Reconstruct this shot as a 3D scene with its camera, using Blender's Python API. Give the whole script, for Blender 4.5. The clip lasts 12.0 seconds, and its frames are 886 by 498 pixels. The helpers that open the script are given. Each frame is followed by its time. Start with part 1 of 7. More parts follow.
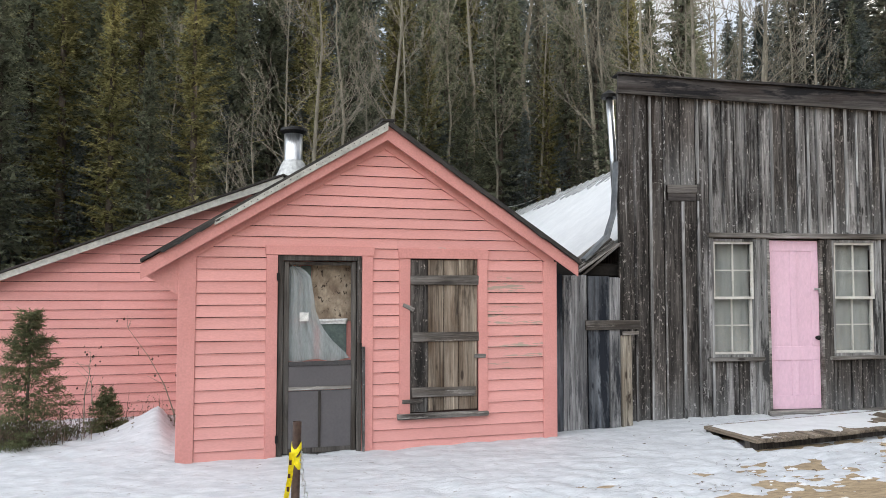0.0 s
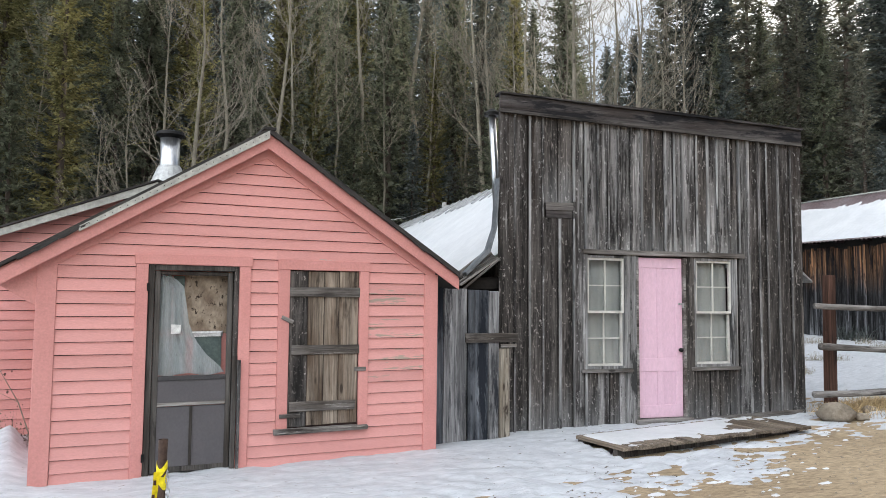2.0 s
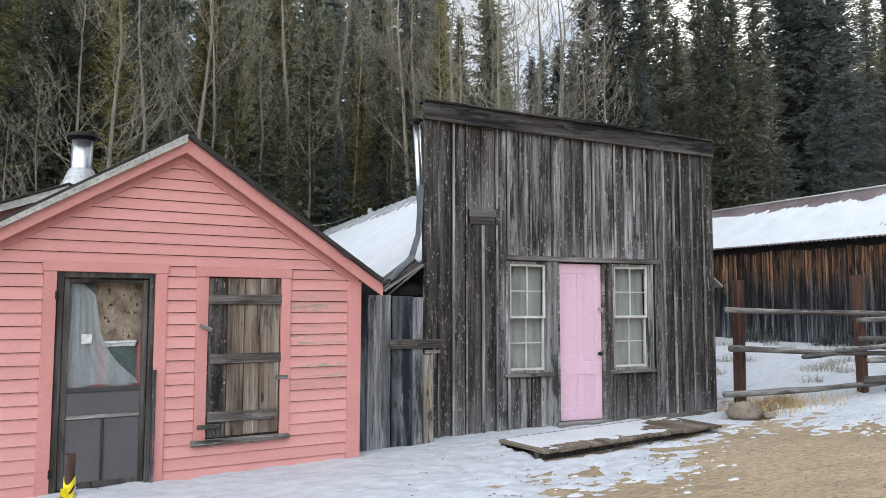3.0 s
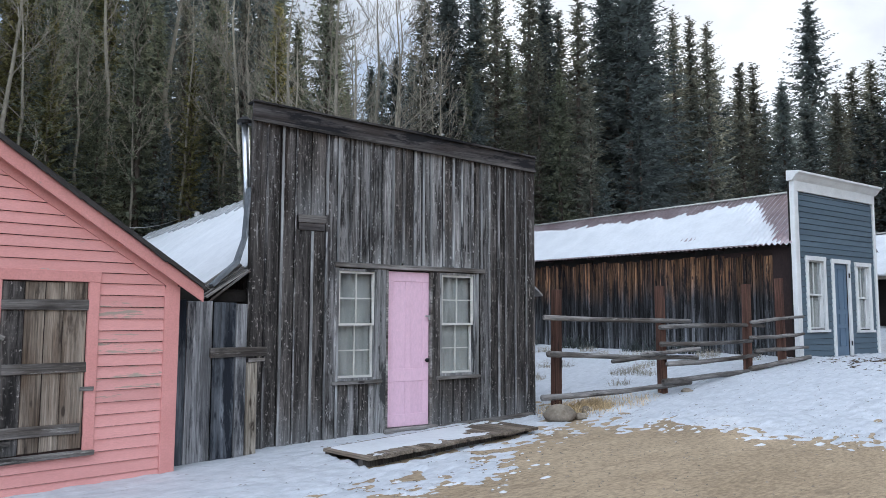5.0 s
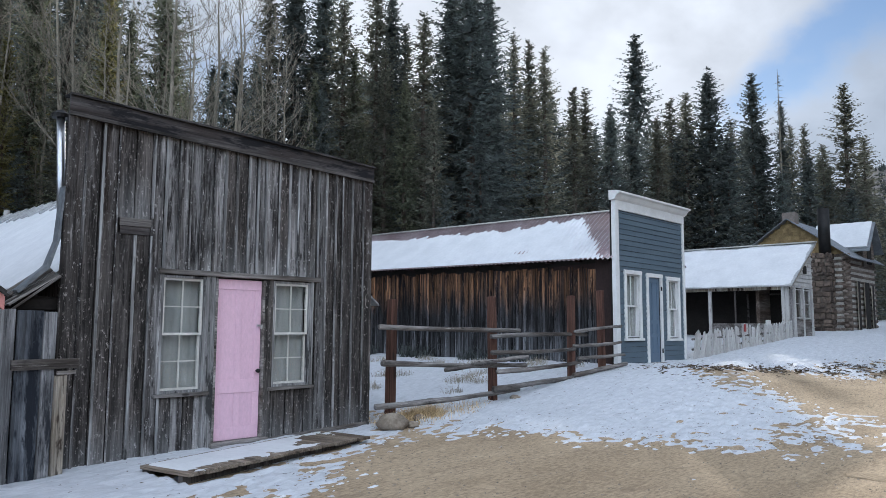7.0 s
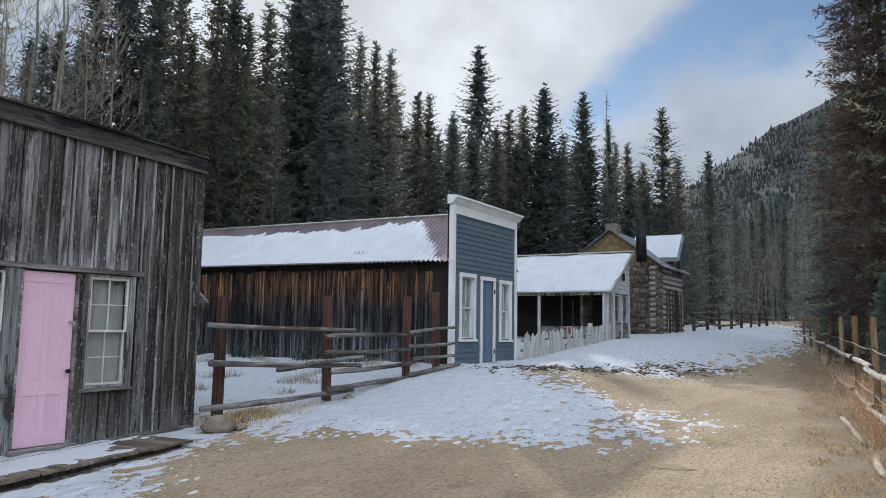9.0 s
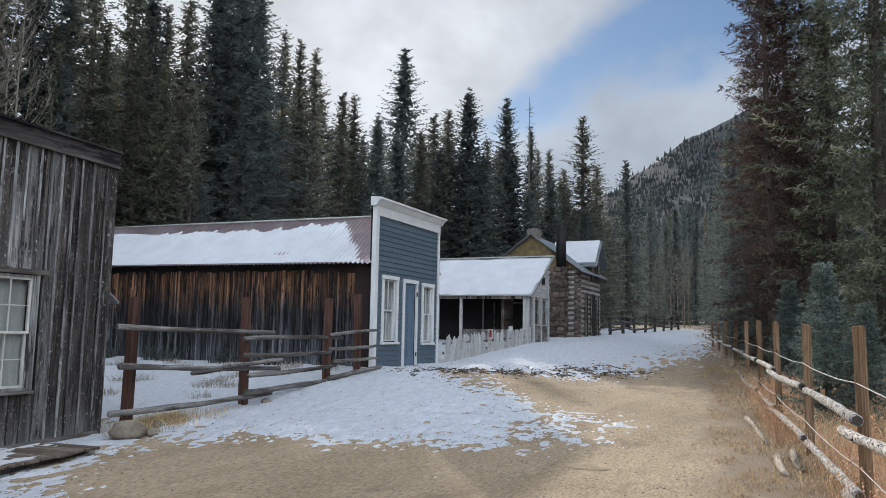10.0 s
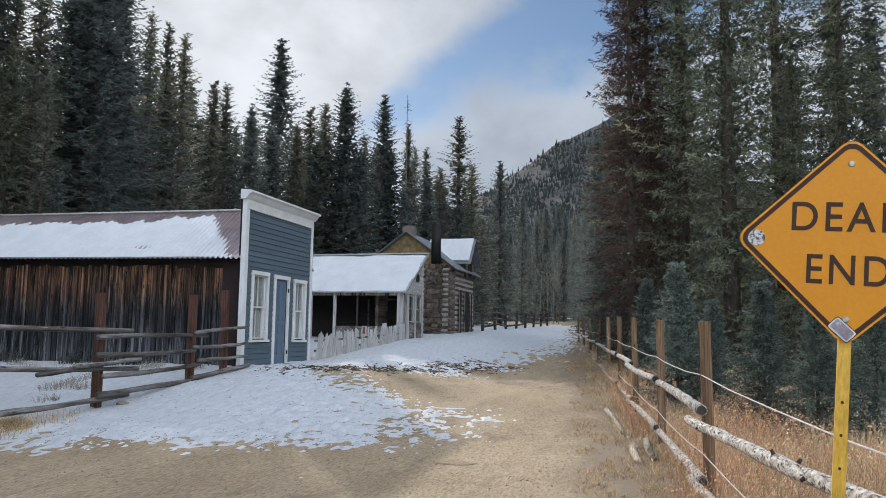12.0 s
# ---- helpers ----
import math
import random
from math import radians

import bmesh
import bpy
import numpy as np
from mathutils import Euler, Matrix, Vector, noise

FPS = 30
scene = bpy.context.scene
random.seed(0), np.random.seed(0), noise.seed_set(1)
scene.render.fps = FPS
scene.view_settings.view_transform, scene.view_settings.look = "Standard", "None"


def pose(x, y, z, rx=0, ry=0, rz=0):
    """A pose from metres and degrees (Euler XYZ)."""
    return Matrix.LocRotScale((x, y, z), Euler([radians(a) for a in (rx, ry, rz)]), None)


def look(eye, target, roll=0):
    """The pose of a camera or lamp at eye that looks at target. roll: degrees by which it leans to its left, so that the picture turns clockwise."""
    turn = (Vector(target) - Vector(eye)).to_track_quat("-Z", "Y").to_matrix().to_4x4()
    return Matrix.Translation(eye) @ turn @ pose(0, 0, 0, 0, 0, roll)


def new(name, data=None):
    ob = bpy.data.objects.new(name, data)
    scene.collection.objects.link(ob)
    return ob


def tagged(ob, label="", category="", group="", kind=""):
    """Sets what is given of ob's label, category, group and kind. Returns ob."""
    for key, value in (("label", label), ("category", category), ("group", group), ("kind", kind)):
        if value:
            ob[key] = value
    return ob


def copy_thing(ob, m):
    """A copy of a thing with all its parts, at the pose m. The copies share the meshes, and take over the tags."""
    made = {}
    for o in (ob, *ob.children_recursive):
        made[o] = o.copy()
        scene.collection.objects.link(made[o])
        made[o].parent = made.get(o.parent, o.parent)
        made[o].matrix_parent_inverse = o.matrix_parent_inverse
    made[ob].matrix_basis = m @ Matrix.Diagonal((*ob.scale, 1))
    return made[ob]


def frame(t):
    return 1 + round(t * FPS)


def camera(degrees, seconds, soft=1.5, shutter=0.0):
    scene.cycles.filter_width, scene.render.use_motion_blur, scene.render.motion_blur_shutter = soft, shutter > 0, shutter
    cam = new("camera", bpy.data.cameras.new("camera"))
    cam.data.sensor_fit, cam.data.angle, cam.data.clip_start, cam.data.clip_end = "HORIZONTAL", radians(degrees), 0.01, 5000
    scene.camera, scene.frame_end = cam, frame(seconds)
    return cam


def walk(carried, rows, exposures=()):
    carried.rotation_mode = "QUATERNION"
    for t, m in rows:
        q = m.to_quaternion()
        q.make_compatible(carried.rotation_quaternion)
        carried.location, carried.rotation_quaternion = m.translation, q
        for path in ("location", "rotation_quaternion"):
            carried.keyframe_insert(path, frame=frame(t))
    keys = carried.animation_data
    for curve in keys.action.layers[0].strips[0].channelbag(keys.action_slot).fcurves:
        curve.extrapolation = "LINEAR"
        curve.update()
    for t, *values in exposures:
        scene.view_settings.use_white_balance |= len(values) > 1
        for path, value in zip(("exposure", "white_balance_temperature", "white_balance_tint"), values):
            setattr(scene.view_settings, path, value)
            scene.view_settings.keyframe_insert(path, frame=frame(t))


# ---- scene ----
cam = camera(61.6, 12.0, soft=0.5)
PATH = [
    (0, (0.048, -0.158, 1.663), (0.338, 1.818, 1.767), 0.0),
    (0.5, (0.056, -0.157, 1.665), (0.402, 1.81, 1.776), 0.3),
    (1, (0.067, -0.149, 1.668), (0.486, 1.803, 1.787), 0.5),
    (1.5, (0.09, -0.162, 1.672), (0.587, 1.771, 1.799), 0.6),
    (2, (0.101, -0.171, 1.672), (0.685, 1.737, 1.809), 0.5),
    (2.5, (0.121, -0.184, 1.676), (0.792, 1.694, 1.821), 0.3),
    (3, (0.134, -0.199, 1.675), (0.901, 1.642, 1.829), 0.1),
    (5, (0.223, -0.246, 1.649), (1.369, 1.384, 1.829), 0.2),
    (5.5, (0.235, -0.261, 1.655), (1.463, 1.307, 1.838), 0.2),
    (6, (0.253, -0.288, 1.658), (1.559, 1.215, 1.849), 0.3),
    (6.5, (0.284, -0.324, 1.657), (1.665, 1.109, 1.856), 0.3),
    (7, (0.304, -0.353, 1.659), (1.759, 1.004, 1.864), 0.3),
    (9, (0.367, -0.374, 1.643), (2.076, 0.644, 1.855), 0.9),
    (9.5, (0.373, -0.362, 1.641), (2.132, 0.565, 1.858), 1.0),
    (10, (0.39, -0.37, 1.64), (2.193, 0.465, 1.863), 1.1),
    (10.5, (0.389, -0.4, 1.638), (2.231, 0.345, 1.865), 1.1),
    (11, (0.411, -0.427, 1.64), (2.285, 0.232, 1.868), 0.9),
    (11.5, (0.438, -0.435, 1.643), (2.338, 0.149, 1.867), 0.8),
    (12, (0.476, -0.416, 1.641), (2.393, 0.11, 1.861), 0.8),
]
EXPOSURES = [(0.0, 0.22, 6850, 10), (2.5, 0.20, 6600, 10), (5.0, -0.06, 5900, 10), (6.5, -0.24, 5780, 10), (9.0, -0.45, 6000, 10), (12.0, -0.44, 6060, 10)]
walk(cam, [(t, look(eye, target, roll)) for t, eye, target, roll in PATH], EXPOSURES)

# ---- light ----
# how much the sky behind the camera is brightened as fill
FILL_SKY = 3.9
SUN_AZ, SUN_EL = 52.4, 25.2  # degrees clockwise from +y, and above the horizon


def sky_world():
    w = bpy.data.worlds.new("sky")
    scene.world = w
    w.use_nodes = True
    nt = w.node_tree
    nt.nodes.clear()
    out, bg = nt.nodes.new("ShaderNodeOutputWorld"), nt.nodes.new("ShaderNodeBackground")
    sky = nt.nodes.new("ShaderNodeTexSky")
    sky.sky_type, sky.sun_disc = "NISHITA", False
    sky.sun_elevation, sky.sun_rotation = radians(SUN_EL), radians(SUN_AZ)
    sky.air_density, sky.dust_density = 1.0, 0.15
    tc = nt.nodes.new("ShaderNodeTexCoord")
    mp = nt.nodes.new("ShaderNodeMapping")
    mp.inputs["Rotation"].default_value = (radians(20), radians(-28), radians(60))
    mp.inputs["Location"].default_value = (0.35, 0.0, 0.0)
    mp.inputs["Scale"].default_value = (0.9, 2.2, 2.6)
    nz = nt.nodes.new("ShaderNodeTexNoise")
    nz.inputs["Scale"].default_value, nz.inputs["Detail"].default_value, nz.inputs["Roughness"].default_value = 1.3, 6.0, 0.55
    nz.inputs["Distortion"].default_value = 0.4
    ramp = nt.nodes.new("ShaderNodeValToRGB")
    ramp.color_ramp.elements[0].position, ramp.color_ramp.elements[1].position = 0.33, 0.52
    # thin cloud thickens toward the sun
    dot = nt.nodes.new("ShaderNodeVectorMath")
    dot.operation = "DOT_PRODUCT"
    a, e = radians(SUN_AZ), radians(SUN_EL)
    dot.inputs[1].default_value = (math.sin(a) * math.cos(e), math.cos(a) * math.cos(e), math.sin(e))
    near = nt.nodes.new("ShaderNodeMapRange")
    near.interpolation_type = "SMOOTHSTEP"
    near.inputs["From Min"].default_value, near.inputs["From Max"].default_value = 0.905, 0.99
    near.inputs["To Min"].default_value, near.inputs["To Max"].default_value = 0.0, 1.0
    add = nt.nodes.new("ShaderNodeMath")
    add.operation, add.use_clamp = "MAXIMUM", True
    cloud = nt.nodes.new("ShaderNodeMix")
    cloud.data_type = "RGBA"
    cloud.inputs[6].default_value, cloud.inputs[7].default_value = (6.1, 6.4, 6.8, 1), (9.2, 9.2, 9.2, 1)
    # a wedge of blue over the road's end, ragged at its edges, with thin cirrus below it
    gap_dot, gap, cut = nt.nodes.new("ShaderNodeVectorMath"), nt.nodes.new("ShaderNodeMapRange"), nt.nodes.new("ShaderNodeMath")
    gap_dot.operation, gap.interpolation_type, cut.operation, cut.use_clamp = "DOT_PRODUCT", "SMOOTHSTEP", "SUBTRACT", True
    gap_dot.inputs[1].default_value = (0.924, 0.060, 0.378)
    gap.inputs["From Min"].default_value, gap.inputs["From Max"].default_value = 0.80, 0.93

    def edge(a0, e0, a1, e1, lo, hi, most, rough):
        """How far a direction lies past the line through two places in the sky."""
        d0, d1 = (Vector((math.sin(radians(q)) * math.cos(radians(w)), math.cos(radians(q)) * math.cos(radians(w)), math.sin(radians(w)))) for q, w in ((a0, e0), (a1, e1)))
        across, rag, off, band = nt.nodes.new("ShaderNodeVectorMath"), nt.nodes.new("ShaderNodeMath"), nt.nodes.new("ShaderNodeMath"), nt.nodes.new("ShaderNodeMapRange")
        across.operation, rag.operation, off.operation, band.interpolation_type = "DOT_PRODUCT", "MULTIPLY_ADD", "ADD", "SMOOTHSTEP"
        across.inputs[1].default_value = d0.cross(d1).normalized()
        rag.inputs[1].default_value, rag.inputs[2].default_value = rough, -0.5 * rough
        band.inputs["From Min"].default_value, band.inputs["From Max"].default_value, band.inputs["To Min"].default_value = lo, hi, most
        nt.links.new(tc.outputs["Generated"], across.inputs[0])
        nt.links.new(wisp.outputs["Fac"], rag.inputs[0])
        nt.links.new(across.outputs["Value"], off.inputs[0])
        nt.links.new(rag.outputs["Value"], off.inputs[1])
        nt.links.new(off.outputs["Value"], band.inputs["Value"])
        return band.outputs["Result"]
    both, full = nt.nodes.new("ShaderNodeMath"), nt.nodes.new("ShaderNodeMath")
    both.operation, full.operation = "MULTIPLY", "MULTIPLY"
    wisp = nt.nodes.new("ShaderNodeTexNoise")
    wisp.inputs["Scale"].default_value, wisp.inputs["Detail"].default_value, wisp.inputs["Roughness"].default_value = 3.2, 6.0, 0.55
    # sky behind the camera is brightened, an added fill light for the fronts
    fill_side, glow = nt.nodes.new("ShaderNodeMapRange"), nt.nodes.new("ShaderNodeVectorMath")
    fill_dot = nt.nodes.new("ShaderNodeVectorMath")
    fill_dot.operation, fill_side.interpolation_type, glow.operation = "DOT_PRODUCT", "SMOOTHSTEP", "SCALE"
    fill_dot.inputs[1].default_value = (-math.sin(a) * 0.97, -math.cos(a) * 0.97, 0.24)
    fill_side.inputs["From Min"].default_value, fill_side.inputs["From Max"].default_value = -0.1, 0.8
    fill_side.inputs["To Min"].default_value, fill_side.inputs["To Max"].default_value = 1.0, FILL_SKY
    mix = nt.nodes.new("ShaderNodeMix")
    mix.data_type = "RGBA"
    L = nt.links.new
    L(tc.outputs["Generated"], mp.inputs["Vector"])
    L(mp.outputs["Vector"], nz.inputs["Vector"])
    L(nz.outputs["Fac"], ramp.inputs["Fac"])
    L(tc.outputs["Generated"], dot.inputs[0])
    L(dot.outputs["Value"], near.inputs["Value"])
    thick = nt.nodes.new("ShaderNodeMath")
    thick.operation = "MAXIMUM"
    L(near.outputs["Result"], thick.inputs[0])
    L(gap.outputs["Result"], thick.inputs[1])
    L(ramp.outputs["Color"], add.inputs[0])
    L(thick.outputs["Value"], add.inputs[1])
    L(near.outputs["Result"], cloud.inputs[0])
    L(sky.outputs["Color"], mix.inputs[6])
    puff, shade = nt.nodes.new("ShaderNodeMapRange"), nt.nodes.new("ShaderNodeVectorMath")
    puff.inputs["From Min"].default_value, puff.inputs["From Max"].default_value = 0.36, 0.64
    puff.inputs["To Min"].default_value, puff.inputs["To Max"].default_value = 0.82, 1.1
    shade.operation = "SCALE"
    L(wisp.outputs["Fac"], puff.inputs["Value"])
    L(cloud.outputs[2], shade.inputs[0])
    L(puff.outputs["Result"], shade.inputs["Scale"])
    L(shade.outputs["Vector"], mix.inputs[7])
    L(tc.outputs["Generated"], gap_dot.inputs[0])
    L(gap_dot.outputs["Value"], gap.inputs["Value"])
    L(add.outputs["Value"], cut.inputs[0])
    L(mp.outputs["Vector"], wisp.inputs["Vector"])
    L(edge(69.8, 18.3, 78.4, 24.8, -0.012, 0.03, 0.0, 0.13), both.inputs[0])
    L(edge(89.0, 20.6, 74.0, 17.0, -0.035, 0.04, 0.10, 0.20), both.inputs[1])
    L(both.outputs["Value"], full.inputs[0])
    L(gap.outputs["Result"], full.inputs[1])
    L(full.outputs["Value"], cut.inputs[1])
    L(cut.outputs["Value"], mix.inputs[0])
    L(tc.outputs["Generated"], fill_dot.inputs[0])
    L(fill_dot.outputs["Value"], fill_side.inputs["Value"])
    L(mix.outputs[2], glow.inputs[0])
    L(fill_side.outputs["Result"], glow.inputs["Scale"])
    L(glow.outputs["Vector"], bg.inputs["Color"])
    bg.inputs["Strength"].default_value = 0.12
    L(bg.outputs["Background"], out.inputs["Surface"])


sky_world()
sun = new("sun", bpy.data.lights.new("sun", "SUN"))
sun.data.energy, sun.data.angle, sun.data.color = 5.0, radians(1.3), (1.0, 0.90, 0.76)
sun.matrix_world = look((0, 0, 0), (-math.sin(radians(SUN_AZ)) * math.cos(radians(SUN_EL)), -math.cos(radians(SUN_AZ)) * math.cos(radians(SUN_EL)), -math.sin(radians(SUN_EL))))

# ---- materials ----
MATS = {}


def surface(name, a, b, rough=0.8, scale=4.0, stretch=(1, 1, 1), bump=0.3, fine=40.0, dark=None, dark_at=0.62, vary=0.0, metal=0.0, spec=0.3, offset=True, contrast=(0.35, 0.65), soft=0.06, sheer=0.0, grain=(0.72, 1.22), glow=0.0, island=0.0):
    """A surface of two mixed colours in broad patches, with fine grain, dark stains and relief; coordinates are the object's own metres."""
    m = bpy.data.materials.new(name)
    m.use_nodes = True
    nt = m.node_tree
    bsdf = nt.nodes["Principled BSDF"]
    N, L = nt.nodes.new, nt.links.new
    tc, mp, info = N("ShaderNodeTexCoord"), N("ShaderNodeMapping"), N("ShaderNodeObjectInfo")
    mp.inputs["Scale"].default_value = stretch
    L(tc.outputs["Object"], mp.inputs["Vector"])
    vec = mp.outputs["Vector"]
    if offset:
        mul, addv = N("ShaderNodeMath"), N("ShaderNodeVectorMath")
        mul.operation = "MULTIPLY"
        mul.inputs[1].default_value = 37.0
        L(info.outputs["Random"], mul.inputs[0])
        L(mul.outputs["Value"], addv.inputs[0])
        L(vec, addv.inputs[1])
        vec = addv.outputs["Vector"]
    big, small = N("ShaderNodeTexNoise"), N("ShaderNodeTexNoise")
    big.inputs["Scale"].default_value, big.inputs["Detail"].default_value, big.inputs["Roughness"].default_value = scale, 5.0, 0.6
    small.inputs["Scale"].default_value, small.inputs["Detail"].default_value, small.inputs["Roughness"].default_value = fine, 6.0, 0.65
    L(vec, big.inputs["Vector"])
    L(vec, small.inputs["Vector"])
    r = N("ShaderNodeMapRange")
    r.inputs["From Min"].default_value, r.inputs["From Max"].default_value = contrast
    L(big.outputs["Fac"], r.inputs["Value"])
    mix = N("ShaderNodeMix")
    mix.data_type = "RGBA"
    mix.inputs[6].default_value, mix.inputs[7].default_value = (*a, 1), (*b, 1)
    L(r.outputs["Result"], mix.inputs[0])
    col = mix.outputs[2]
    gr = N("ShaderNodeMapRange")
    gr.inputs["From Min"].default_value, gr.inputs["From Max"].default_value = 0.3, 0.7
    gr.inputs["To Min"].default_value, gr.inputs["To Max"].default_value = grain
    L(small.outputs["Fac"], gr.inputs["Value"])
    g2 = N("ShaderNodeMix")
    g2.data_type, g2.blend_type = "RGBA", "MULTIPLY"
    g2.inputs[0].default_value = 1.0
    L(col, g2.inputs[6])
    L(gr.outputs["Result"], g2.inputs[7])
    col = g2.outputs[2]
    if dark:
        spots = N("ShaderNodeTexNoise")
        spots.inputs["Scale"].default_value, spots.inputs["Detail"].default_value, spots.inputs["Roughness"].default_value = scale * 2.3, 7.0, 0.7
        sr = N("ShaderNodeMapRange")
        sr.inputs["From Min"].default_value, sr.inputs["From Max"].default_value = dark_at, dark_at + soft
        d = N("ShaderNodeMix")
        d.data_type = "RGBA"
        d.inputs[7].default_value = (*dark, 1)
        L(vec, spots.inputs["Vector"])
        L(spots.outputs["Fac"], sr.inputs["Value"])
        L(sr.outputs["Result"], d.inputs[0])
        L(col, d.inputs[6])
        col = d.outputs[2]
    if island:
        # each spray has a tone of its own
        geo, iv, ih = N("ShaderNodeNewGeometry"), N("ShaderNodeMapRange"), N("ShaderNodeHueSaturation")
        iv.inputs["To Min"].default_value, iv.inputs["To Max"].default_value = 1 - island, 1 + island
        L(geo.outputs["Random Per Island"], iv.inputs["Value"])
        L(iv.outputs["Result"], ih.inputs["Value"])
        L(col, ih.inputs["Color"])
        col = ih.outputs["Color"]
    if vary:
        v, h = N("ShaderNodeMapRange"), N("ShaderNodeHueSaturation")
        v.inputs["To Min"].default_value, v.inputs["To Max"].default_value = 1 - vary, 1 + vary
        L(info.outputs["Random"], v.inputs["Value"])
        L(v.outputs["Result"], h.inputs["Value"])
        L(col, h.inputs["Color"])
        col = h.outputs["Color"]
    L(col, bsdf.inputs["Base Color"])
    bsdf.inputs["Roughness"].default_value = rough
    bsdf.inputs["Metallic"].default_value = metal
    bsdf.inputs["Specular IOR Level"].default_value = spec
    if glow:
        # thin needles let light through
        tr, mx = N("ShaderNodeBsdfTranslucent"), N("ShaderNodeMixShader")
        mx.inputs[0].default_value = glow
        L(col, tr.inputs["Color"])
        L(bsdf.outputs["BSDF"], mx.inputs[1])
        L(tr.outputs["BSDF"], mx.inputs[2])
        L(mx.outputs["Shader"], nt.nodes["Material Output"].inputs["Surface"])
    if sheer:
        bsdf.inputs["Alpha"].default_value = 1 - sheer
    if bump:
        bp = N("ShaderNodeBump")
        bp.inputs["Strength"].default_value, bp.inputs["Distance"].default_value = bump, 0.01
        L(small.outputs["Fac"], bp.inputs["Height"])
        L(bp.outputs["Normal"], bsdf.inputs["Normal"])
    MATS[name] = m
    return m


def wood(name, brown, grey, stain, fleck, axis="z", stains=0.56, flecks=0.66, vary=0.3, knots=True, rough=0.88, spread=(0.36, 0.62), patch=(3.0, 0.7), saw=0.0, soft=0.06, streaks=0.0):
    """Old sawn wood: brown turning grey in broad patches, long grain, black stains, pale flecks and knots."""
    m = bpy.data.materials.new(name)
    m.use_nodes = True
    nt = m.node_tree
    b = nt.nodes["Principled BSDF"]
    N, L = nt.nodes.new, nt.links.new
    tc, info, mul, addv = N("ShaderNodeTexCoord"), N("ShaderNodeObjectInfo"), N("ShaderNodeMath"), N("ShaderNodeVectorMath")
    mul.operation = "MULTIPLY"
    mul.inputs[1].default_value = 61.0
    L(info.outputs["Random"], mul.inputs[0])
    L(mul.outputs["Value"], addv.inputs[0])
    L(tc.outputs["Object"], addv.inputs[1])

    def field(across, along, detail=5.0, rough_=0.6, kind="ShaderNodeTexNoise"):
        mp, nz = N("ShaderNodeMapping"), N(kind)
        mp.inputs["Scale"].default_value = {"x": (along, across, across), "y": (across, along, across), "z": (across, across, along)}[axis]
        L(addv.outputs["Vector"], mp.inputs["Vector"])
        L(mp.outputs["Vector"], nz.inputs["Vector"])
        nz.inputs["Scale"].default_value = 1.0
        if kind == "ShaderNodeTexNoise":
            nz.inputs["Detail"].default_value, nz.inputs["Roughness"].default_value = detail, rough_
            return nz.outputs["Fac"]
        return nz.outputs["Distance"]

    def ramp(sock, lo, hi, a=0.0, z=1.0):
        r = N("ShaderNodeMapRange")
        r.inputs["From Min"].default_value, r.inputs["From Max"].default_value = lo, hi
        r.inputs["To Min"].default_value, r.inputs["To Max"].default_value = a, z
        L(sock, r.inputs["Value"])
        return r.outputs["Result"]

    def blend(fac, one, two, mode="MIX"):
        x = N("ShaderNodeMix")
        x.data_type, x.blend_type = "RGBA", mode
        if isinstance(fac, float):
            x.inputs[0].default_value = fac
        else:
            L(fac, x.inputs[0])
        for sock, v in ((x.inputs[6], one), (x.inputs[7], two)):
            if isinstance(v, tuple):
                sock.default_value = (*v, 1)
            else:
                L(v, sock)
        return x.outputs[2]
    grain = field(70.0, 2.2, 4.0, 0.7)
    streak = field(16.0, 0.5, 4.0, 0.6)
    col = blend(ramp(field(*patch), *spread), brown, grey)
    col = blend(1.0, col, ramp(streak, 0.34, 0.66, 0.62, 1.32), "MULTIPLY")
    col = blend(1.0, col, ramp(grain, 0.3, 0.7, 0.45, 1.55), "MULTIPLY")
    col = blend(ramp(field(4.5, 0.8, 6.0, 0.7), stains, stains + soft, 0.0, 0.95), col, stain)
    # rain streaks with ragged edges
    if streaks:
        col = blend(ramp(field(17.0, 1.1, 8.0, 0.75), 0.53, 0.58, 0.0, streaks), col, stain)
        col = blend(ramp(field(24.0, 2.0, 7.0, 0.75), 0.60, 0.66, 0.0, 0.55), col, fleck)
    col = blend(ramp(field(30.0, 16.0, 8.0, 0.8), flecks, flecks + 0.03, 0.0, 0.75), col, fleck)
    # ticks of the saw across the grain
    if saw:
        col = blend(1.0, col, ramp(field(9.0, 75.0, 3.0, 0.6), 0.50, 0.66, 1 + 0.25 * saw, 1 - saw), "MULTIPLY")
    if knots:
        col = blend(ramp(field(5.0, 1.6, kind="ShaderNodeTexVoronoi"), 0.10, 0.06, 0.0, 0.85), col, stain)
    if vary:
        h = N("ShaderNodeHueSaturation")
        L(ramp(info.outputs["Random"], 0.0, 1.0, 1 - vary, 1 + vary), h.inputs["Value"])
        L(col, h.inputs["Color"])
        col = h.outputs["Color"]
    L(col, b.inputs["Base Color"])
    b.inputs["Roughness"].default_value, b.inputs["Specular IOR Level"].default_value = rough, 0.25
    bp = N("ShaderNodeBump")
    bp.inputs["Strength"].default_value, bp.inputs["Distance"].default_value = 0.9, 0.006
    L(grain, bp.inputs["Height"])
    L(bp.outputs["Normal"], b.inputs["Normal"])
    MATS[name] = m


